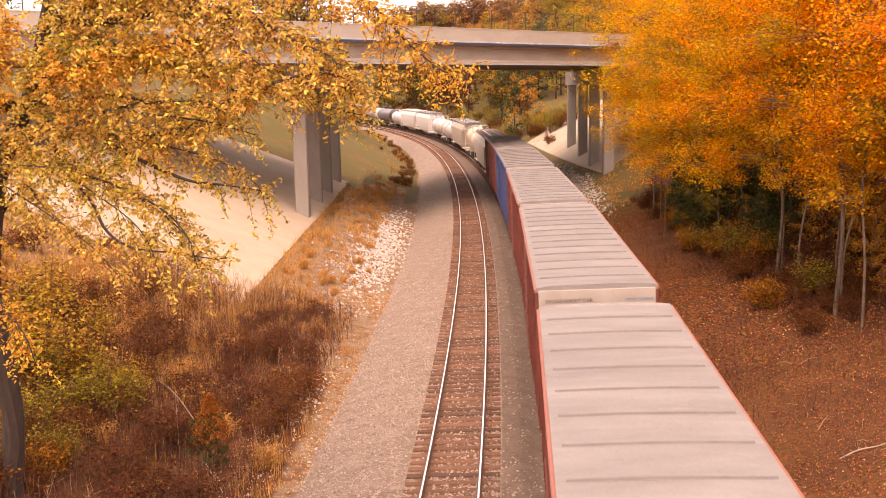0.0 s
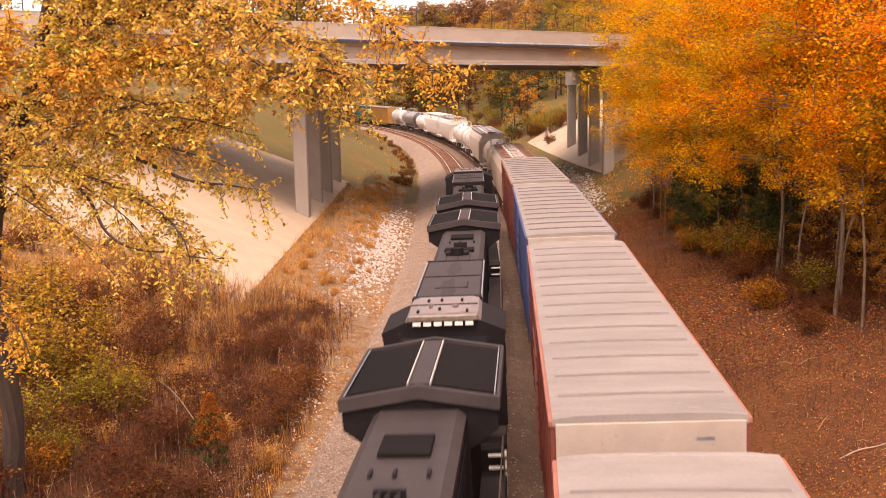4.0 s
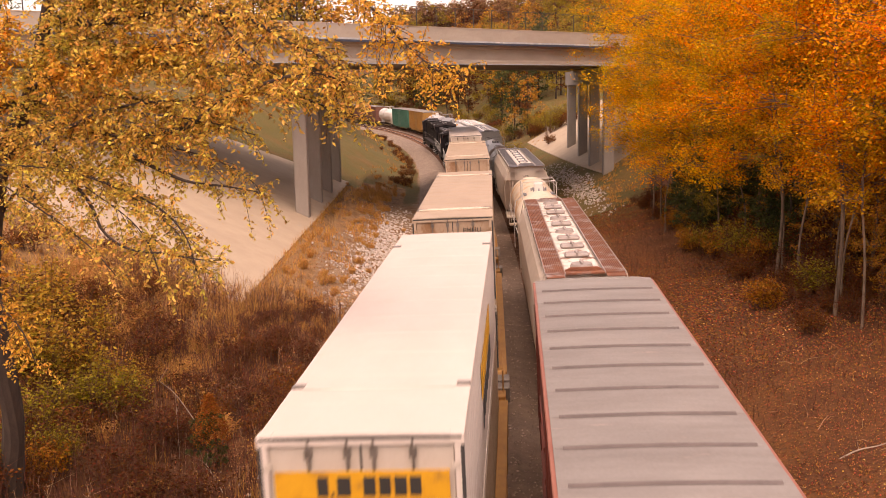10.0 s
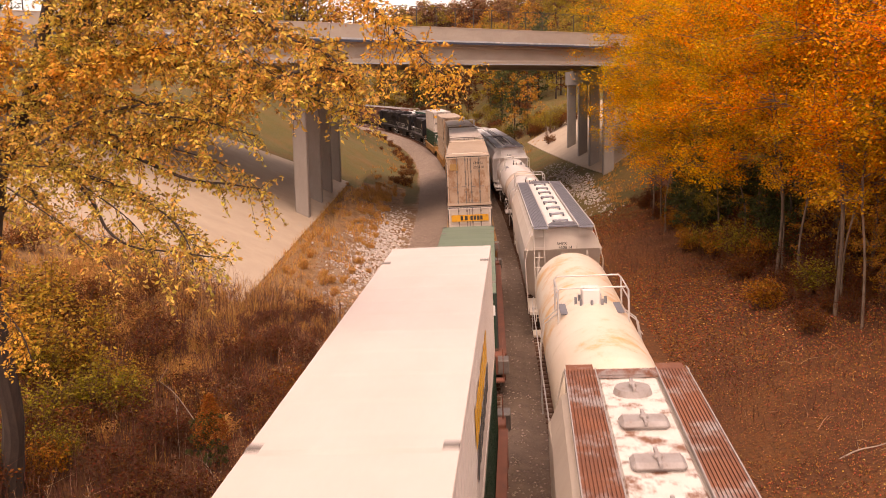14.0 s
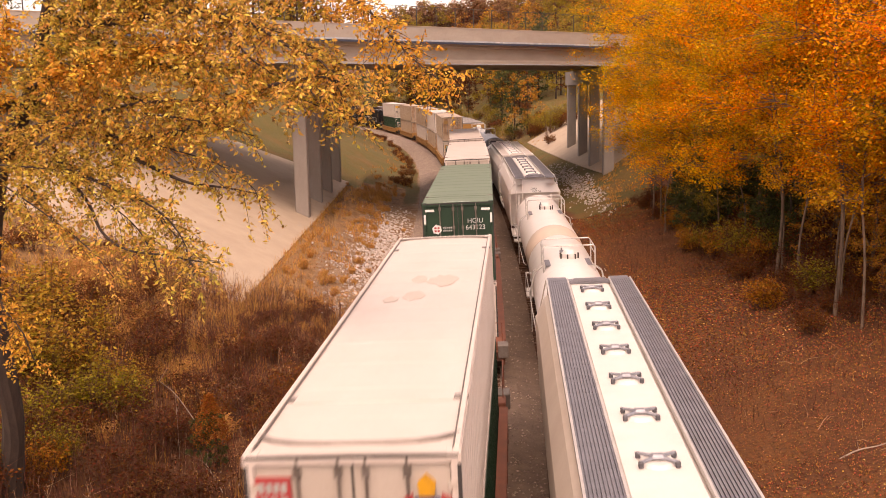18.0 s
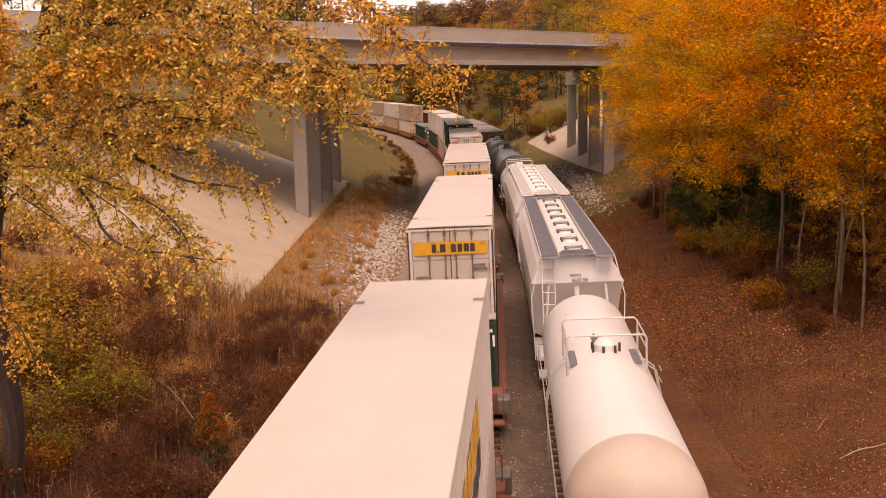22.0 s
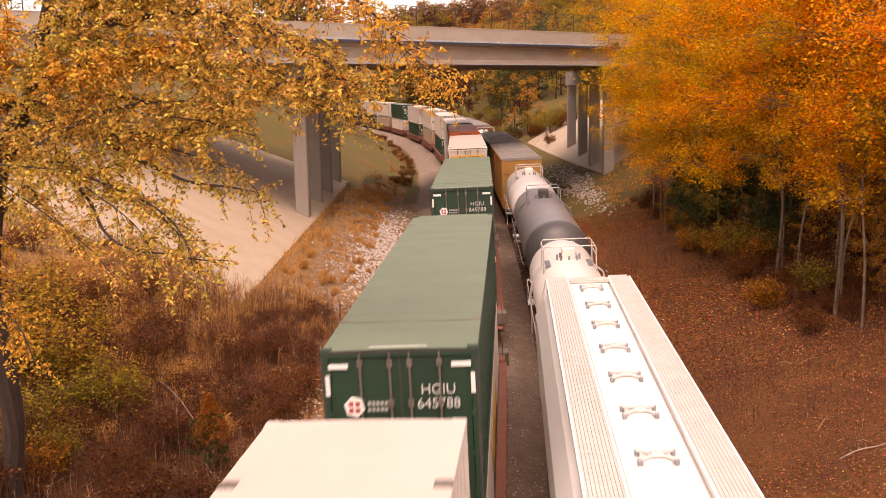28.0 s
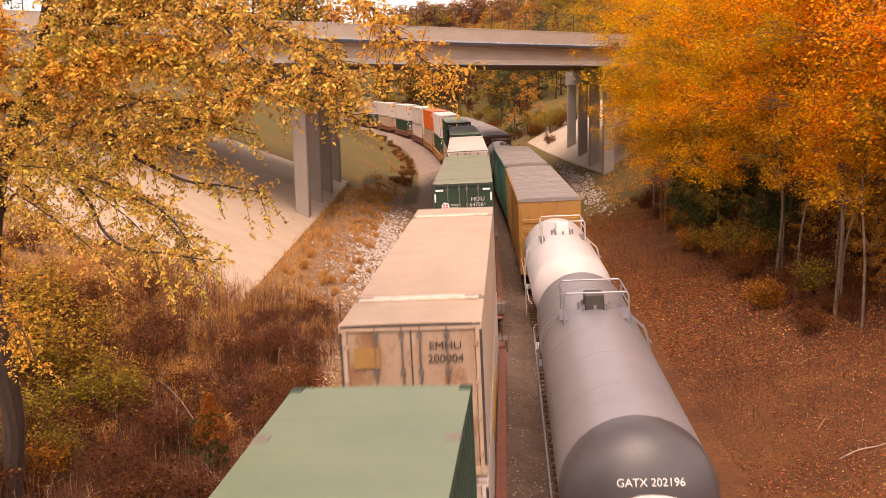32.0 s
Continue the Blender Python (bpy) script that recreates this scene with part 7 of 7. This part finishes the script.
spots = [p for p in spots if math.hypot(p[0] + 6.9, p[1] - 26.6) > 1.7]
# ragged fringe along the far bank and in the wood
for _ in range(70):
    s, u = sr.uniform(106, 230), -5.4 - abs(sr.gauss(0, 1.3))
    x, y, _ = on_line(s, u)
    spots.append((float(x), float(y), sr.choice((0, 1, 1, 3)), sr.uniform(0.4, 0.95)))
for _ in range(110):
    s, u = sr.uniform(132, 300), sr.uniform(9.0, 24)
    x, y, _ = on_line(s, u)
    spots.append((float(x), float(y), sr.choice((2, 1, 0, 2)), sr.uniform(1.0, 2.0)))
for _ in range(170):
    s, u = sr.uniform(36, 80), 13.2 + 14 * sr.random()
    x, y, _ = on_line(s, u)
    spots.append((float(x), float(y), sr.choice((0, 1, 0)), sr.uniform(0.5, 1.0) if u < 15.5 else sr.uniform(1.0, 1.7)))
for _ in range(46):
    s, u = sr.uniform(38, 66), sr.uniform(13.6, 18.5)
    x, y, _ = on_line(s, u)
    spots.append((float(x), float(y), sr.choice((1, 4, 0, 2, 1)), sr.uniform(0.8, 1.45)))
spots += [(14.7, 57.0, 4, 1.2), (15.6, 54.4, 4, 1.4), (15.2, 55.6, 2, 1.0), (14.1, 41.5, 4, 1.25), (14.5, 42.2, 4, 1.0), (17.5, 53.0, 4, 1.0), (-11.4, 26.0, 2, 1.0), (-12.6, 28.6, 5, 1.3), (-11.6, 29.6, 5, 1.2), (-13.3, 31.2, 5, 1.4), (-14.2, 33.5, 5, 1.1), (-12.3, 32.6, 5, 1.0), (-10.4, 30.6, 5, 0.8), (-10.4, 24.0, 4, 0.9)]
copies(shrubs, spots, sr)

ced = make_tree("small_cedar", "small dark cedar with a rust-brown top", 1.9, 0.1, 0.45, M_LEAFGREEN, M_BARK, 71, 110, 80, 0.075, trunk_r=0.04, cat="shrub")
plant(ced, at_ground(-6.85, 26.9))
_r = np.random.RandomState(72)
_z = 0.9 + 1.5 * _r.uniform(0, 1, 4200) ** 0.8
_w = 0.58 * np.clip((2.6 - _z) / 1.3, 0.15, 1) * np.sqrt(_r.uniform(0.2, 1, 4200))
_a = _r.uniform(0, 2 * np.pi, 4200)
part("rusty_top", leaf_mesh("rusty_top", np.stack([_w * np.cos(_a), _w * np.sin(_a), _z], 1), 0.06, M_CEDARTOP, None, 0.4, -0.4, 73), None, ced, "rust-brown dying foliage")


def scatter(name, label, cat, n, area, size, material, seed, flat=True, aspect=0.6):
    """Loose small leaves lying on the ground."""
    r = np.random.RandomState(seed)
    s0, s1, u0, u1 = area
    s, u = r.uniform(s0, s1, n), r.uniform(u0, u1, n)
    x, y, _ = on_line(s, u)
    z = ground_z(x, y) + 0.05
    me = leaf_mesh(name, np.stack([x, y, z], 1), size, material, None, aspect, -0.3, seed)
    ob = new(name, me)
    return tagged(ob, label, cat, kind="stuff")


M_FALLEN = mat("fallen_leaves", (0.37, 0.125, 0.021), (0.13, 0.038, 0.008), 0.8, scale=9, fine=30, bump=0, per_island=0.75)
scatter("fallen_leaves", "dry fallen leaves on the wooded bank", "leaf litter", 110000, (18, 80, 8.3, 21), 0.09, M_FALLEN, 81)
M_FALLENPALE = mat("fallen_leaves_pale", (0.74, 0.40, 0.15), (0.50, 0.22, 0.06), 0.8, scale=9, fine=30, bump=0, per_island=0.5)
scatter("fallen_leaves", "pale curled leaves on the wooded bank", "leaf litter", 4500, (18, 80, 8.0, 21), 0.085, M_FALLENPALE, 83)
scatter("leaf_litter", "pale dry leaves along the ballast foot", "leaf litter", 5000, (20, 52, -7.2, -4.4), 0.06, M_FALLENPALE, 84)
scatter("leaf_litter", "dry fallen leaves among the thicket", "leaf litter", 7000, (20, 60, -16, -6), 0.08, M_FALLEN, 82)


def grass_tufts():
    r = np.random.RandomState(91)
    m = M()
    V, F = [], []

    def blade(x, y, z, h, a, lean, w):
        n = len(V)
        dx, dy = math.cos(a), math.sin(a)
        V.extend([(x - dy * w, y + dx * w, z), (x + dy * w, y - dx * w, z), (x + dx * lean, y + dy * lean, z + h)])
        F.append((n, n + 1, n + 2))

    zones = [((38, 52), (-5.5, -4.3), 160, 0.14), ((46, 104), (-10.6, -7.0), 900, 0.45), ((20, 48), (-9, -5.0), 420, 0.6), ((105, 230), (-12, -5.4), 220, 0.5), ((74, 100), (12.0, 17.5), 700, 0.3), ((20, 48), (-20, -9), 700, 0.7), ((140, 230), (9.5, 20), 400, 0.5)]
    for (s0, s1), (u0, u1), n, hh in zones:
        s, u = r.uniform(s0, s1, n), r.uniform(u0, u1, n)
        x, y, _ = on_line(s, u)
        z = ground_z(x, y) - 0.03
        for i in range(n):
            if math.sin(s[i] * 0.55 + u[i] * 1.5) + math.sin(s[i] * 0.23 - u[i] * 1.1 + 2) < -0.1:
                continue
            for _ in range(9):
                blade(x[i] + r.normal() * 0.09, y[i] + r.normal() * 0.09, z[i], hh * r.uniform(0.4, 1.2), r.uniform(0, 6.28), r.uniform(0.02, 0.35) * hh, 0.010 + 0.0001 * s[i])
    # ragged straw along the foot of the paving
    for i in range(300):
        x, y = -9.72 + abs(r.normal()) * 0.3 - 0.15, r.uniform(44.5, 100)
        z = gz(x, y)
        for _ in range(7):
            blade(x + r.normal() * 0.1, y + r.normal() * 0.1, z, r.uniform(0.15, 0.55), r.uniform(0, 6.28), r.uniform(0.02, 0.2), 0.013)
    m.add(V, F)
    me = bpy.data.meshes.new("dry_grass")
    me.from_pydata(m.v, [], m.f)
    me.materials.append(M_STRAW)
    tagged(new("dry_grass", me), "tufts of dry straw-coloured grass", "grass", kind="stuff")


grass_tufts()


def rocks(name, label, n, area, lo, hi, seed):
    r = random.Random(seed)
    m = M()
    ico = [(0, 0, 1), (0.89, 0, 0.45), (0.28, 0.85, 0.45), (-0.72, 0.53, 0.45), (-0.72, -0.53, 0.45), (0.28, -0.85, 0.45), (0.72, 0.53, -0.45), (-0.28, 0.85, -0.45), (-0.89, 0, -0.45), (-0.28, -0.85, -0.45), (0.72, -0.53, -0.45), (0, 0, -1)]
    fc = [(0, 1, 2), (0, 2, 3), (0, 3, 4), (0, 4, 5), (0, 5, 1), (1, 6, 2), (2, 7, 3), (3, 8, 4), (4, 9, 5), (5, 10, 1), (6, 7, 2), (7, 8, 3), (8, 9, 4), (9, 10, 5), (10, 6, 1), (11, 7, 6), (11, 8, 7), (11, 9, 8), (11, 10, 9), (11, 6, 10)]
    s0, s1, u0, u1 = area
    for _ in range(n):
        x, y, _h = on_line(r.triangular(s0, s1), r.gauss((u0 + u1) / 2, (u1 - u0) / 4.5))
        z = gz(x, y)
        k = r.uniform(lo, hi) * r.uniform(0.6, 1.0)
        e = Euler((r.uniform(0, 6), r.uniform(0, 6), r.uniform(0, 6))).to_matrix()
        sc = Vector((k * r.uniform(0.7, 1.3), k * r.uniform(0.7, 1.3), k * r.uniform(0.5, 0.9)))
        vs = [Vector((x, y, z + k * 0.15)) + e @ Vector((a * sc.x * r.uniform(0.75, 1.2), b * sc.y * r.uniform(0.75, 1.2), c * sc.z)) for a, b, c in ico]
        m.add(vs, fc)
    me = bpy.data.meshes.new(name)
    me.from_pydata(m.v, [], m.f)
    me.materials.append(M_ROCK)
    return tagged(new(name, me), label, "rocks", kind="stuff")


rocks("riprap", "pale broken rock beside the ballast", 3200, (44, 88, -8.6, -4.2), 0.03, 0.13, 101)
rocks("riprap", "pale broken rock in the drain beside the far bank", 1100, (77, 122, 10.0, 13.0), 0.05, 0.18, 102)
rocks("loose_stones", "loose pale stones along the ballast foot", 120, (20, 46, -6.6, -4.6), 0.04, 0.11, 103)
rocks("loose_stones", "stones on the far cutting slope", 40, (140, 170, 16, 21), 0.15, 0.4, 104)


def dead_branch(name, label, pts, r0, twigs, seed):
    r = random.Random(seed)
    path = smooth_path(pts, 5)
    m = M().tube(path, r0, 6, r0 * 0.3)
    for _ in range(twigs):
        p = r.choice(path[2:])
        m.tube([p, p + Vector((r.gauss(0, 0.3), r.gauss(0, 0.3), r.uniform(0.1, 0.5)))], r0 * 0.4, 4, r0 * 0.12)
    ob = part(name, m, M_DEAD, smooth=True)
    return tagged(ob, label, "dead branch")


dead_branch("dead_branch", "thin pale dead branch lying in the thicket", [(-6.2, 25.3, gz(-6.2, 25.3) + 0.1), (-6.9, 26.4, gz(-6.9, 26.4) + 0.35), (-7.5, 27.2, gz(-7.5, 27.2) + 0.3)], 0.013, 5, 1)
dead_branch("dead_branch", "thin pale dead stick standing in the thicket", [(-8.0, 27.6, gz(-8.0, 27.6)), (-8.0, 27.6, 0.8), (-8.0, 27.6, 1.55)], 0.013, 2, 2)
dead_branch("dead_branch", "thin pale stick leaning across another", [(-7.4, 27.5, 0.7), (-7.97, 27.57, 1.56), (-8.5, 27.75, 1.95)], 0.014, 2, 5)
dead_branch("fallen_branch", "fallen branch lying on the wooded bank", [(11.3, 26.5, gz(11.0, 26.5) + 0.06), (11.9, 26.6, gz(11.9, 26.6) + 0.10), (12.9, 26.9, gz(12.9, 26.9) + 0.07), (14.2, 27.4, gz(14.2, 27.4) + 0.08)], 0.028, 7, 3)


def stalks(name, label, n, area, lo, hi, material, seed, flat=0.0):
    """Thin upright stems with a side twig or two, or sticks lying about."""
    r = random.Random(seed)
    m = M()
    s0, s1, u0, u1 = area
    for _ in range(n):
        x, y, _h = on_line(r.uniform(s0, s1), r.uniform(u0, u1))
        z = gz(x, y) - 0.05
        h = r.uniform(lo, hi)
        if flat:
            a = r.uniform(0, 6.28)
            p, e = Vector((x, y, z + 0.08)), Vector((x + h * math.cos(a), y + h * math.sin(a), 0))
            e.z = gz(e.x, e.y) + r.uniform(0.03, 0.25)
            m.tube([p, p.lerp(e, 0.5) + Vector((0, 0, 0.06)), e], r.uniform(0.006, 0.016), 3, 0.004)
            continue
        b, e = Vector((x, y, z)), Vector((x + r.gauss(0, 0.16) * h, y + r.gauss(0, 0.16) * h, z + h))
        m.tube([b, b.lerp(e, 0.5) + Vector((r.gauss(0, 0.04), r.gauss(0, 0.04), 0)), e], r.uniform(0.006, 0.011), 3, 0.003)
        for _k in range(3):
            q = b.lerp(e, r.uniform(0.35, 0.95))
            m.tube([q, q + Vector((r.gauss(0, 0.16), r.gauss(0, 0.16), r.uniform(0.05, 0.3))) * h], 0.005, 3, 0.002)
    me = bpy.data.meshes.new(name)
    me.from_pydata(m.v, [], m.f)
    me.materials.append(material)
    return tagged(new(name, me), label, "dry stems", kind="stuff")


M_STEMRED = mat("red_brown_stems", (0.14, 0.045, 0.018), (0.07, 0.022, 0.010), 0.9, scale=4, bump=0.1, per_island=0.5)
M_STEMPALE = mat("pale_stems", (0.46, 0.28, 0.16), (0.30, 0.16, 0.085), 0.9, scale=4, bump=0.1, per_island=0.4)
stalks("dry_stems", "red-brown bare stems standing in the thicket", 3600, (20, 46, -15, -5.5), 0.5, 1.6, M_STEMRED, 111)
stalks("dry_stems", "pale straw stems standing in the thicket", 750, (20, 50, -14, -5.3), 0.35, 1.2, M_STEMPALE, 112)
stalks("dry_stems", "straw stems beside the paved slope", 700, (42, 100, -10.6, -7.4), 0.2, 0.7, M_STEMPALE, 113)
stalks("dry_stems", "red-brown bare stems on the wooded bank", 1800, (30, 80, 9.0, 15), 0.15, 0.6, M_STEMRED, 116)
stalks("dry_stems", "golden straw stems above the thicket", 1500, (31, 47, -17, -9.0), 0.5, 1.3, M_STRAW, 117)
stalks("fallen_twigs", "thin twigs lying on the wooded bank", 170, (20, 70, 8.5, 20), 0.2, 0.7, M_STEMPALE, 114, 1.0)
stalks("dry_stems", "saplings and bare stems under the trees", 500, (30, 75, 13.5, 26), 0.8, 3.0, M_STEMRED, 115)

# ---- the trains ----
V_LEFT = 16.4


def left_s(s6, t):
    """Middle of a left-hand vehicle at t from its place at 6 s."""
    return s6 + V_LEFT * (t - 6.0)


_T = np.arange(0.0, 32.05, 0.1)
_V = np.interp(_T, [0, 10, 28, 32], [7.3, 7.3, 6.4, 6.4])
_D = np.concatenate([[0], np.cumsum((_V[1:] + _V[:-1]) / 2 * 0.1)])


def right_s(s0, t):
    return s0 - float(np.interp(t, _T, _D))


RIDES = []      # (thing, track offset, half wheelbase, place function, fixed turn and lift)


def ride(ob, fn, half, u, lift=Matrix()):
    RIDES.append((ob, fn, half, u, lift))
    ob.matrix_basis = rail_pose(fn(0.0), u, half) @ lift


def left(ob, s6, half=6.5, lift=Matrix()):
    ride(ob, lambda t: left_s(s6, t), half, 0.0, lift)


def right(ob, s0, half=6.0):
    ride(ob, lambda t: right_s(s0, t), half, GAP)


TURN = Matrix.Rotation(math.pi, 4, "Z")
loco = make_loco()
left(loco, 90.7, 7.3)
loco_b = make_loco(False)
left(loco_b, 66.3, 7.3, TURN)
left(copy_thing(loco_b, Matrix()), 43.6, 7.3, TURN)

P_JB = make_container("white shipping container with a yellow door sign", M_WHITE, M_WHITE, M_WHITEDOOR, "yellow")
P_TAN = make_container("tan shipping container with weathered doors", M_TAN, M_TAN, M_TANDOOR, "stripe")
P_TAN3 = make_container("tan shipping container with black number marks", M_TAN, M_TAN, M_TANDOOR, "stripe", marks=[("EMHU", 0.42), ("240213", 0.66)])
P_TAN20 = make_container("tan shipping container with number marks and a yellow placard", M_TAN, M_TAN, M_TANDOOR, "stripe", marks=[("EMHU", 0.42), ("200004", 0.66)], panel=M_OCHREP)
P_TAN29 = make_container("tan shipping container with stained doors and a yellow placard", M_TAN, M_TAN, M_TANDOOR, "stripe", marks=[("EMHU", 0.42), ("298416", 0.66)], panel=M_OCHREP)
P_CREST = make_container("white shipping container with red panel, crest and scuffed roof", M_WHITE, M_WHITE, M_WHITEDOOR, "crest", panel=M_RED)
P_GREEN = make_container("dark green shipping container with a paler roof", M_GREEND, M_GREEN, M_GREEND, "green", marks=[("HGIU", 0.68), ("643123", 0.92)])
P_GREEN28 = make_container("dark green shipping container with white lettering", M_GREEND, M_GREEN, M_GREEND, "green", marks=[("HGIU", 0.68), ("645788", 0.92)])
P_GREEN19 = make_container("dark green shipping container with a dull paler roof", M_GREEND, M_GREENDULL, M_GREEND, "green", marks=[("HGIU", 0.68), ("647361", 0.92)])
P_ORANGE = make_container("bright orange shipping container with white marks", M_ORANGE, M_ORANGE, M_ORANGED, "orange", marks=[("HGIU", 0.75), ("638027", 0.99)])
P_PLAIN = make_container("plain white shipping container", M_WHITE, M_WHITE, M_WHITEDOOR, "")
used = set()


def box(proto):
    if proto not in used:
        used.add(proto)
        return proto
    return copy_thing(proto, Matrix())


W_Y = make_well(M_TTX, 22.6)
W_B = make_well(M_WELLRED, 22.6)
W_YS = make_well(M_TTX, 19.4)
W_BS = make_well(M_WELLRED, 19.4)
LOW, HIGH = 0.36, 3.36
# rear end of the stack at 6 s, upper box, lower box, well
STACKS = [
    (13.3, P_JB, P_GREEN, W_Y), (-10.6, P_TAN, P_TAN, W_Y), (-34.8, P_TAN3, P_JB, W_Y), (-54.2, P_JB, P_TAN, W_YS),
    (-74.2, P_TAN29, P_JB, W_YS), (-98.3, None, P_GREEN, W_B), (-122.2, P_JB, P_GREEN, W_BS), (-142.1, P_PLAIN, P_TAN, W_BS),
    (-162.0, P_GREEN, P_JB, W_BS), (-186.0, P_CREST, P_GREEN, W_B), (-209.8, P_JB, P_TAN, W_B), (-233.5, P_JB, P_GREEN, W_B),
    (-257.7, P_JB, P_JB, W_BS), (-277.4, P_ORANGE, P_TAN, W_YS), (-297.2, P_JB, P_GREEN, W_Y), (-321.1, P_GREEN28, P_TAN, W_B),
    (-345.5, P_GREEN28, P_JB, W_BS), (-365.0, P_JB, P_TAN, W_BS), (-385.0, P_GREEN19, P_GREEN, W_B), (-409.4, P_TAN20, P_JB, W_BS),
    (-429.2, P_GREEN, P_GREEN, W_BS)]
for rear, up, low, well in STACKS:
    mid = rear + CL / 2
    left(box(well), mid, 7.5)
    left(box(low), mid, 7.5, Matrix.Translation((0, 0, LOW)))
    if up:
        left(box(up), mid, 7.5, Matrix.Translation((0, 0, HIGH)))

# second track, front to back: both ends of each car at the start
CARS = [
    (make_boxcar(17.4, M_BOXRED, "red boxcar with a pale grey ribbed roof", ribs=13, dark=0.004, top=5.05, wide=1.6, seam_paint=M_ROOFLINE), 6.4, 23.8),
    (make_boxcar(17.4, M_BOXRED, "red boxcar with pale end panel and ribbed roof", ribs=14, dark=0.010, top=5.11, wide=1.6, seam_paint=M_ROOFLINE, words="EXCESS HEIGHT CAR", bars=2), 25.7, 43.1),
    (make_boxcar(17.7, M_BOXRED, "faded red boxcar with a grey roof", ribs=15, dark=0.012, top=5.05, wide=1.6, seam_paint=M_ROOFLINE, bars=1), 44.8, 62.5),
    (make_boxcar(17.15, M_BOXBLUE, "blue boxcar with dark seams across its roof", ribs=12, top=5.05, wide=1.6, dark=0.05, edge=M_BOXBLUE), 64.2, 81.35),
    (make_boxcar(16.9, M_BOXRED, "dark red boxcar with dark roof seams", ribs=12, top=5.05, wide=1.6, dark=0.05, words="EXCESS HEIGHT CAR", word_x=0.1), 83.1, 100.0),
    (make_hopper(18.8, "old covered hopper with rusty walkways and flaking top", top=M_HOPRUSTTOP, grate=M_GRATERUST, rusty=True, hatches=10), 102.3, 121.2),
    (make_tank(15.2, "cream tank car with orange stains", M_TANKCREAM, r=1.36, zc=2.95, hatch=-1.3, cover="box"), 122.6, 138.2),
    (make_hopper(17.3, "pale covered hopper with grey grated walkways", words="SHPX/4508 14"), 141.0, 158.2),
    (make_tank(13.7, "white tank car with a domed manway", M_TANKW, r=1.34, zc=2.55, hatch=0.5), 159.1, 172.9),
    (make_tank(14.4, "white tank car with a railed platform", M_TANKW, r=1.34, zc=2.55, hatch=0.0, band=M_TANKBROWN, run=1.3), 173.6, 188.0),
    (make_hopper(16.5, "white covered hopper with grey grated walkways", side=M_WHITEWASH, words="SHPX/4507 90"), 189.5, 206.0),
    (make_hopper(17.3, "whitewashed covered hopper with faded walkways", side=M_WHITEWASH, top=M_WHITEWASH, grate=M_PALEGRATE, faded=True), 207.4, 225.0),
    (make_tank(11.6, "short white tank car with a railed platform", M_TANKW, r=1.36, zc=2.55, hatch=0.7, cover="box"), 226.2, 237.9),
    (make_tank(15.9, "long grey tank car with a black end band", M_TANKGREY, r=1.46, zc=2.92, hatch=2.1, rails=M_HATCH, cover="box", band=M_TANKBLACK, text="GATX 202196", rail_w=0.82), 238.2, 254.1),
    (make_tank(10.6, "short pale grey tank car", M_TANKPALE, cover="box", rail_w=0.82), 256.0, 266.8),
    (make_boxcar(18.3, M_OCHRE, "ochre yellow boxcar with a grey roof", panel=False, ribs=12, edge=M_OCHRE), 269.6, 288.0),
    (make_boxcar(18.3, M_BOXGREEN, "green boxcar with a pale roof", panel=False, ribs=12, edge=M_BOXGREEN), 290.0, 308.5),
    (make_tank(15.0, "white tank car far down the line", M_TANKW), 310.3, 325.5),
    (make_boxcar(18.3, M_BOXBROWN, "weathered brown boxcar with grey roof", panel=False, ribs=12, edge=M_BOXBROWN), 327.5, 346.0),
]
for ob, a, b in CARS:
    right(ob, (a + b) / 2, (b - a) / 2 - 2.2)
brown = CARS[-1][0]
for k in range(2):
    right(copy_thing(brown, Matrix()), 356.5 + 20 * k, 7.0)


def motions():
    for ob, fn, half, u, lift in RIDES:
        walk(ob, [(float(t), rail_pose(fn(float(t)), u, half) @ lift) for t in range(0, 33)])
    # the near tree's boughs stir in the wind
    for b, at, ph, k in SWAYS:
        rows = []
        for i in range(0, 65):
            t = i * 0.5
            a = k * (0.9 * math.sin(0.62 * t + ph * 0.3) + 0.5 * math.sin(1.9 * t + ph) + 0.2 * math.sin(4.1 * t + ph * 2))
            c = k * (0.7 * math.sin(0.47 * t + 1 + ph * 0.2) + 0.4 * math.sin(2.3 * t + ph))
            rows.append((t, Matrix.Translation(at) @ Euler((radians(0.5 * a), radians(-0.8 * a), radians(c))).to_matrix().to_4x4()))
        walk(b, rows)


motions()
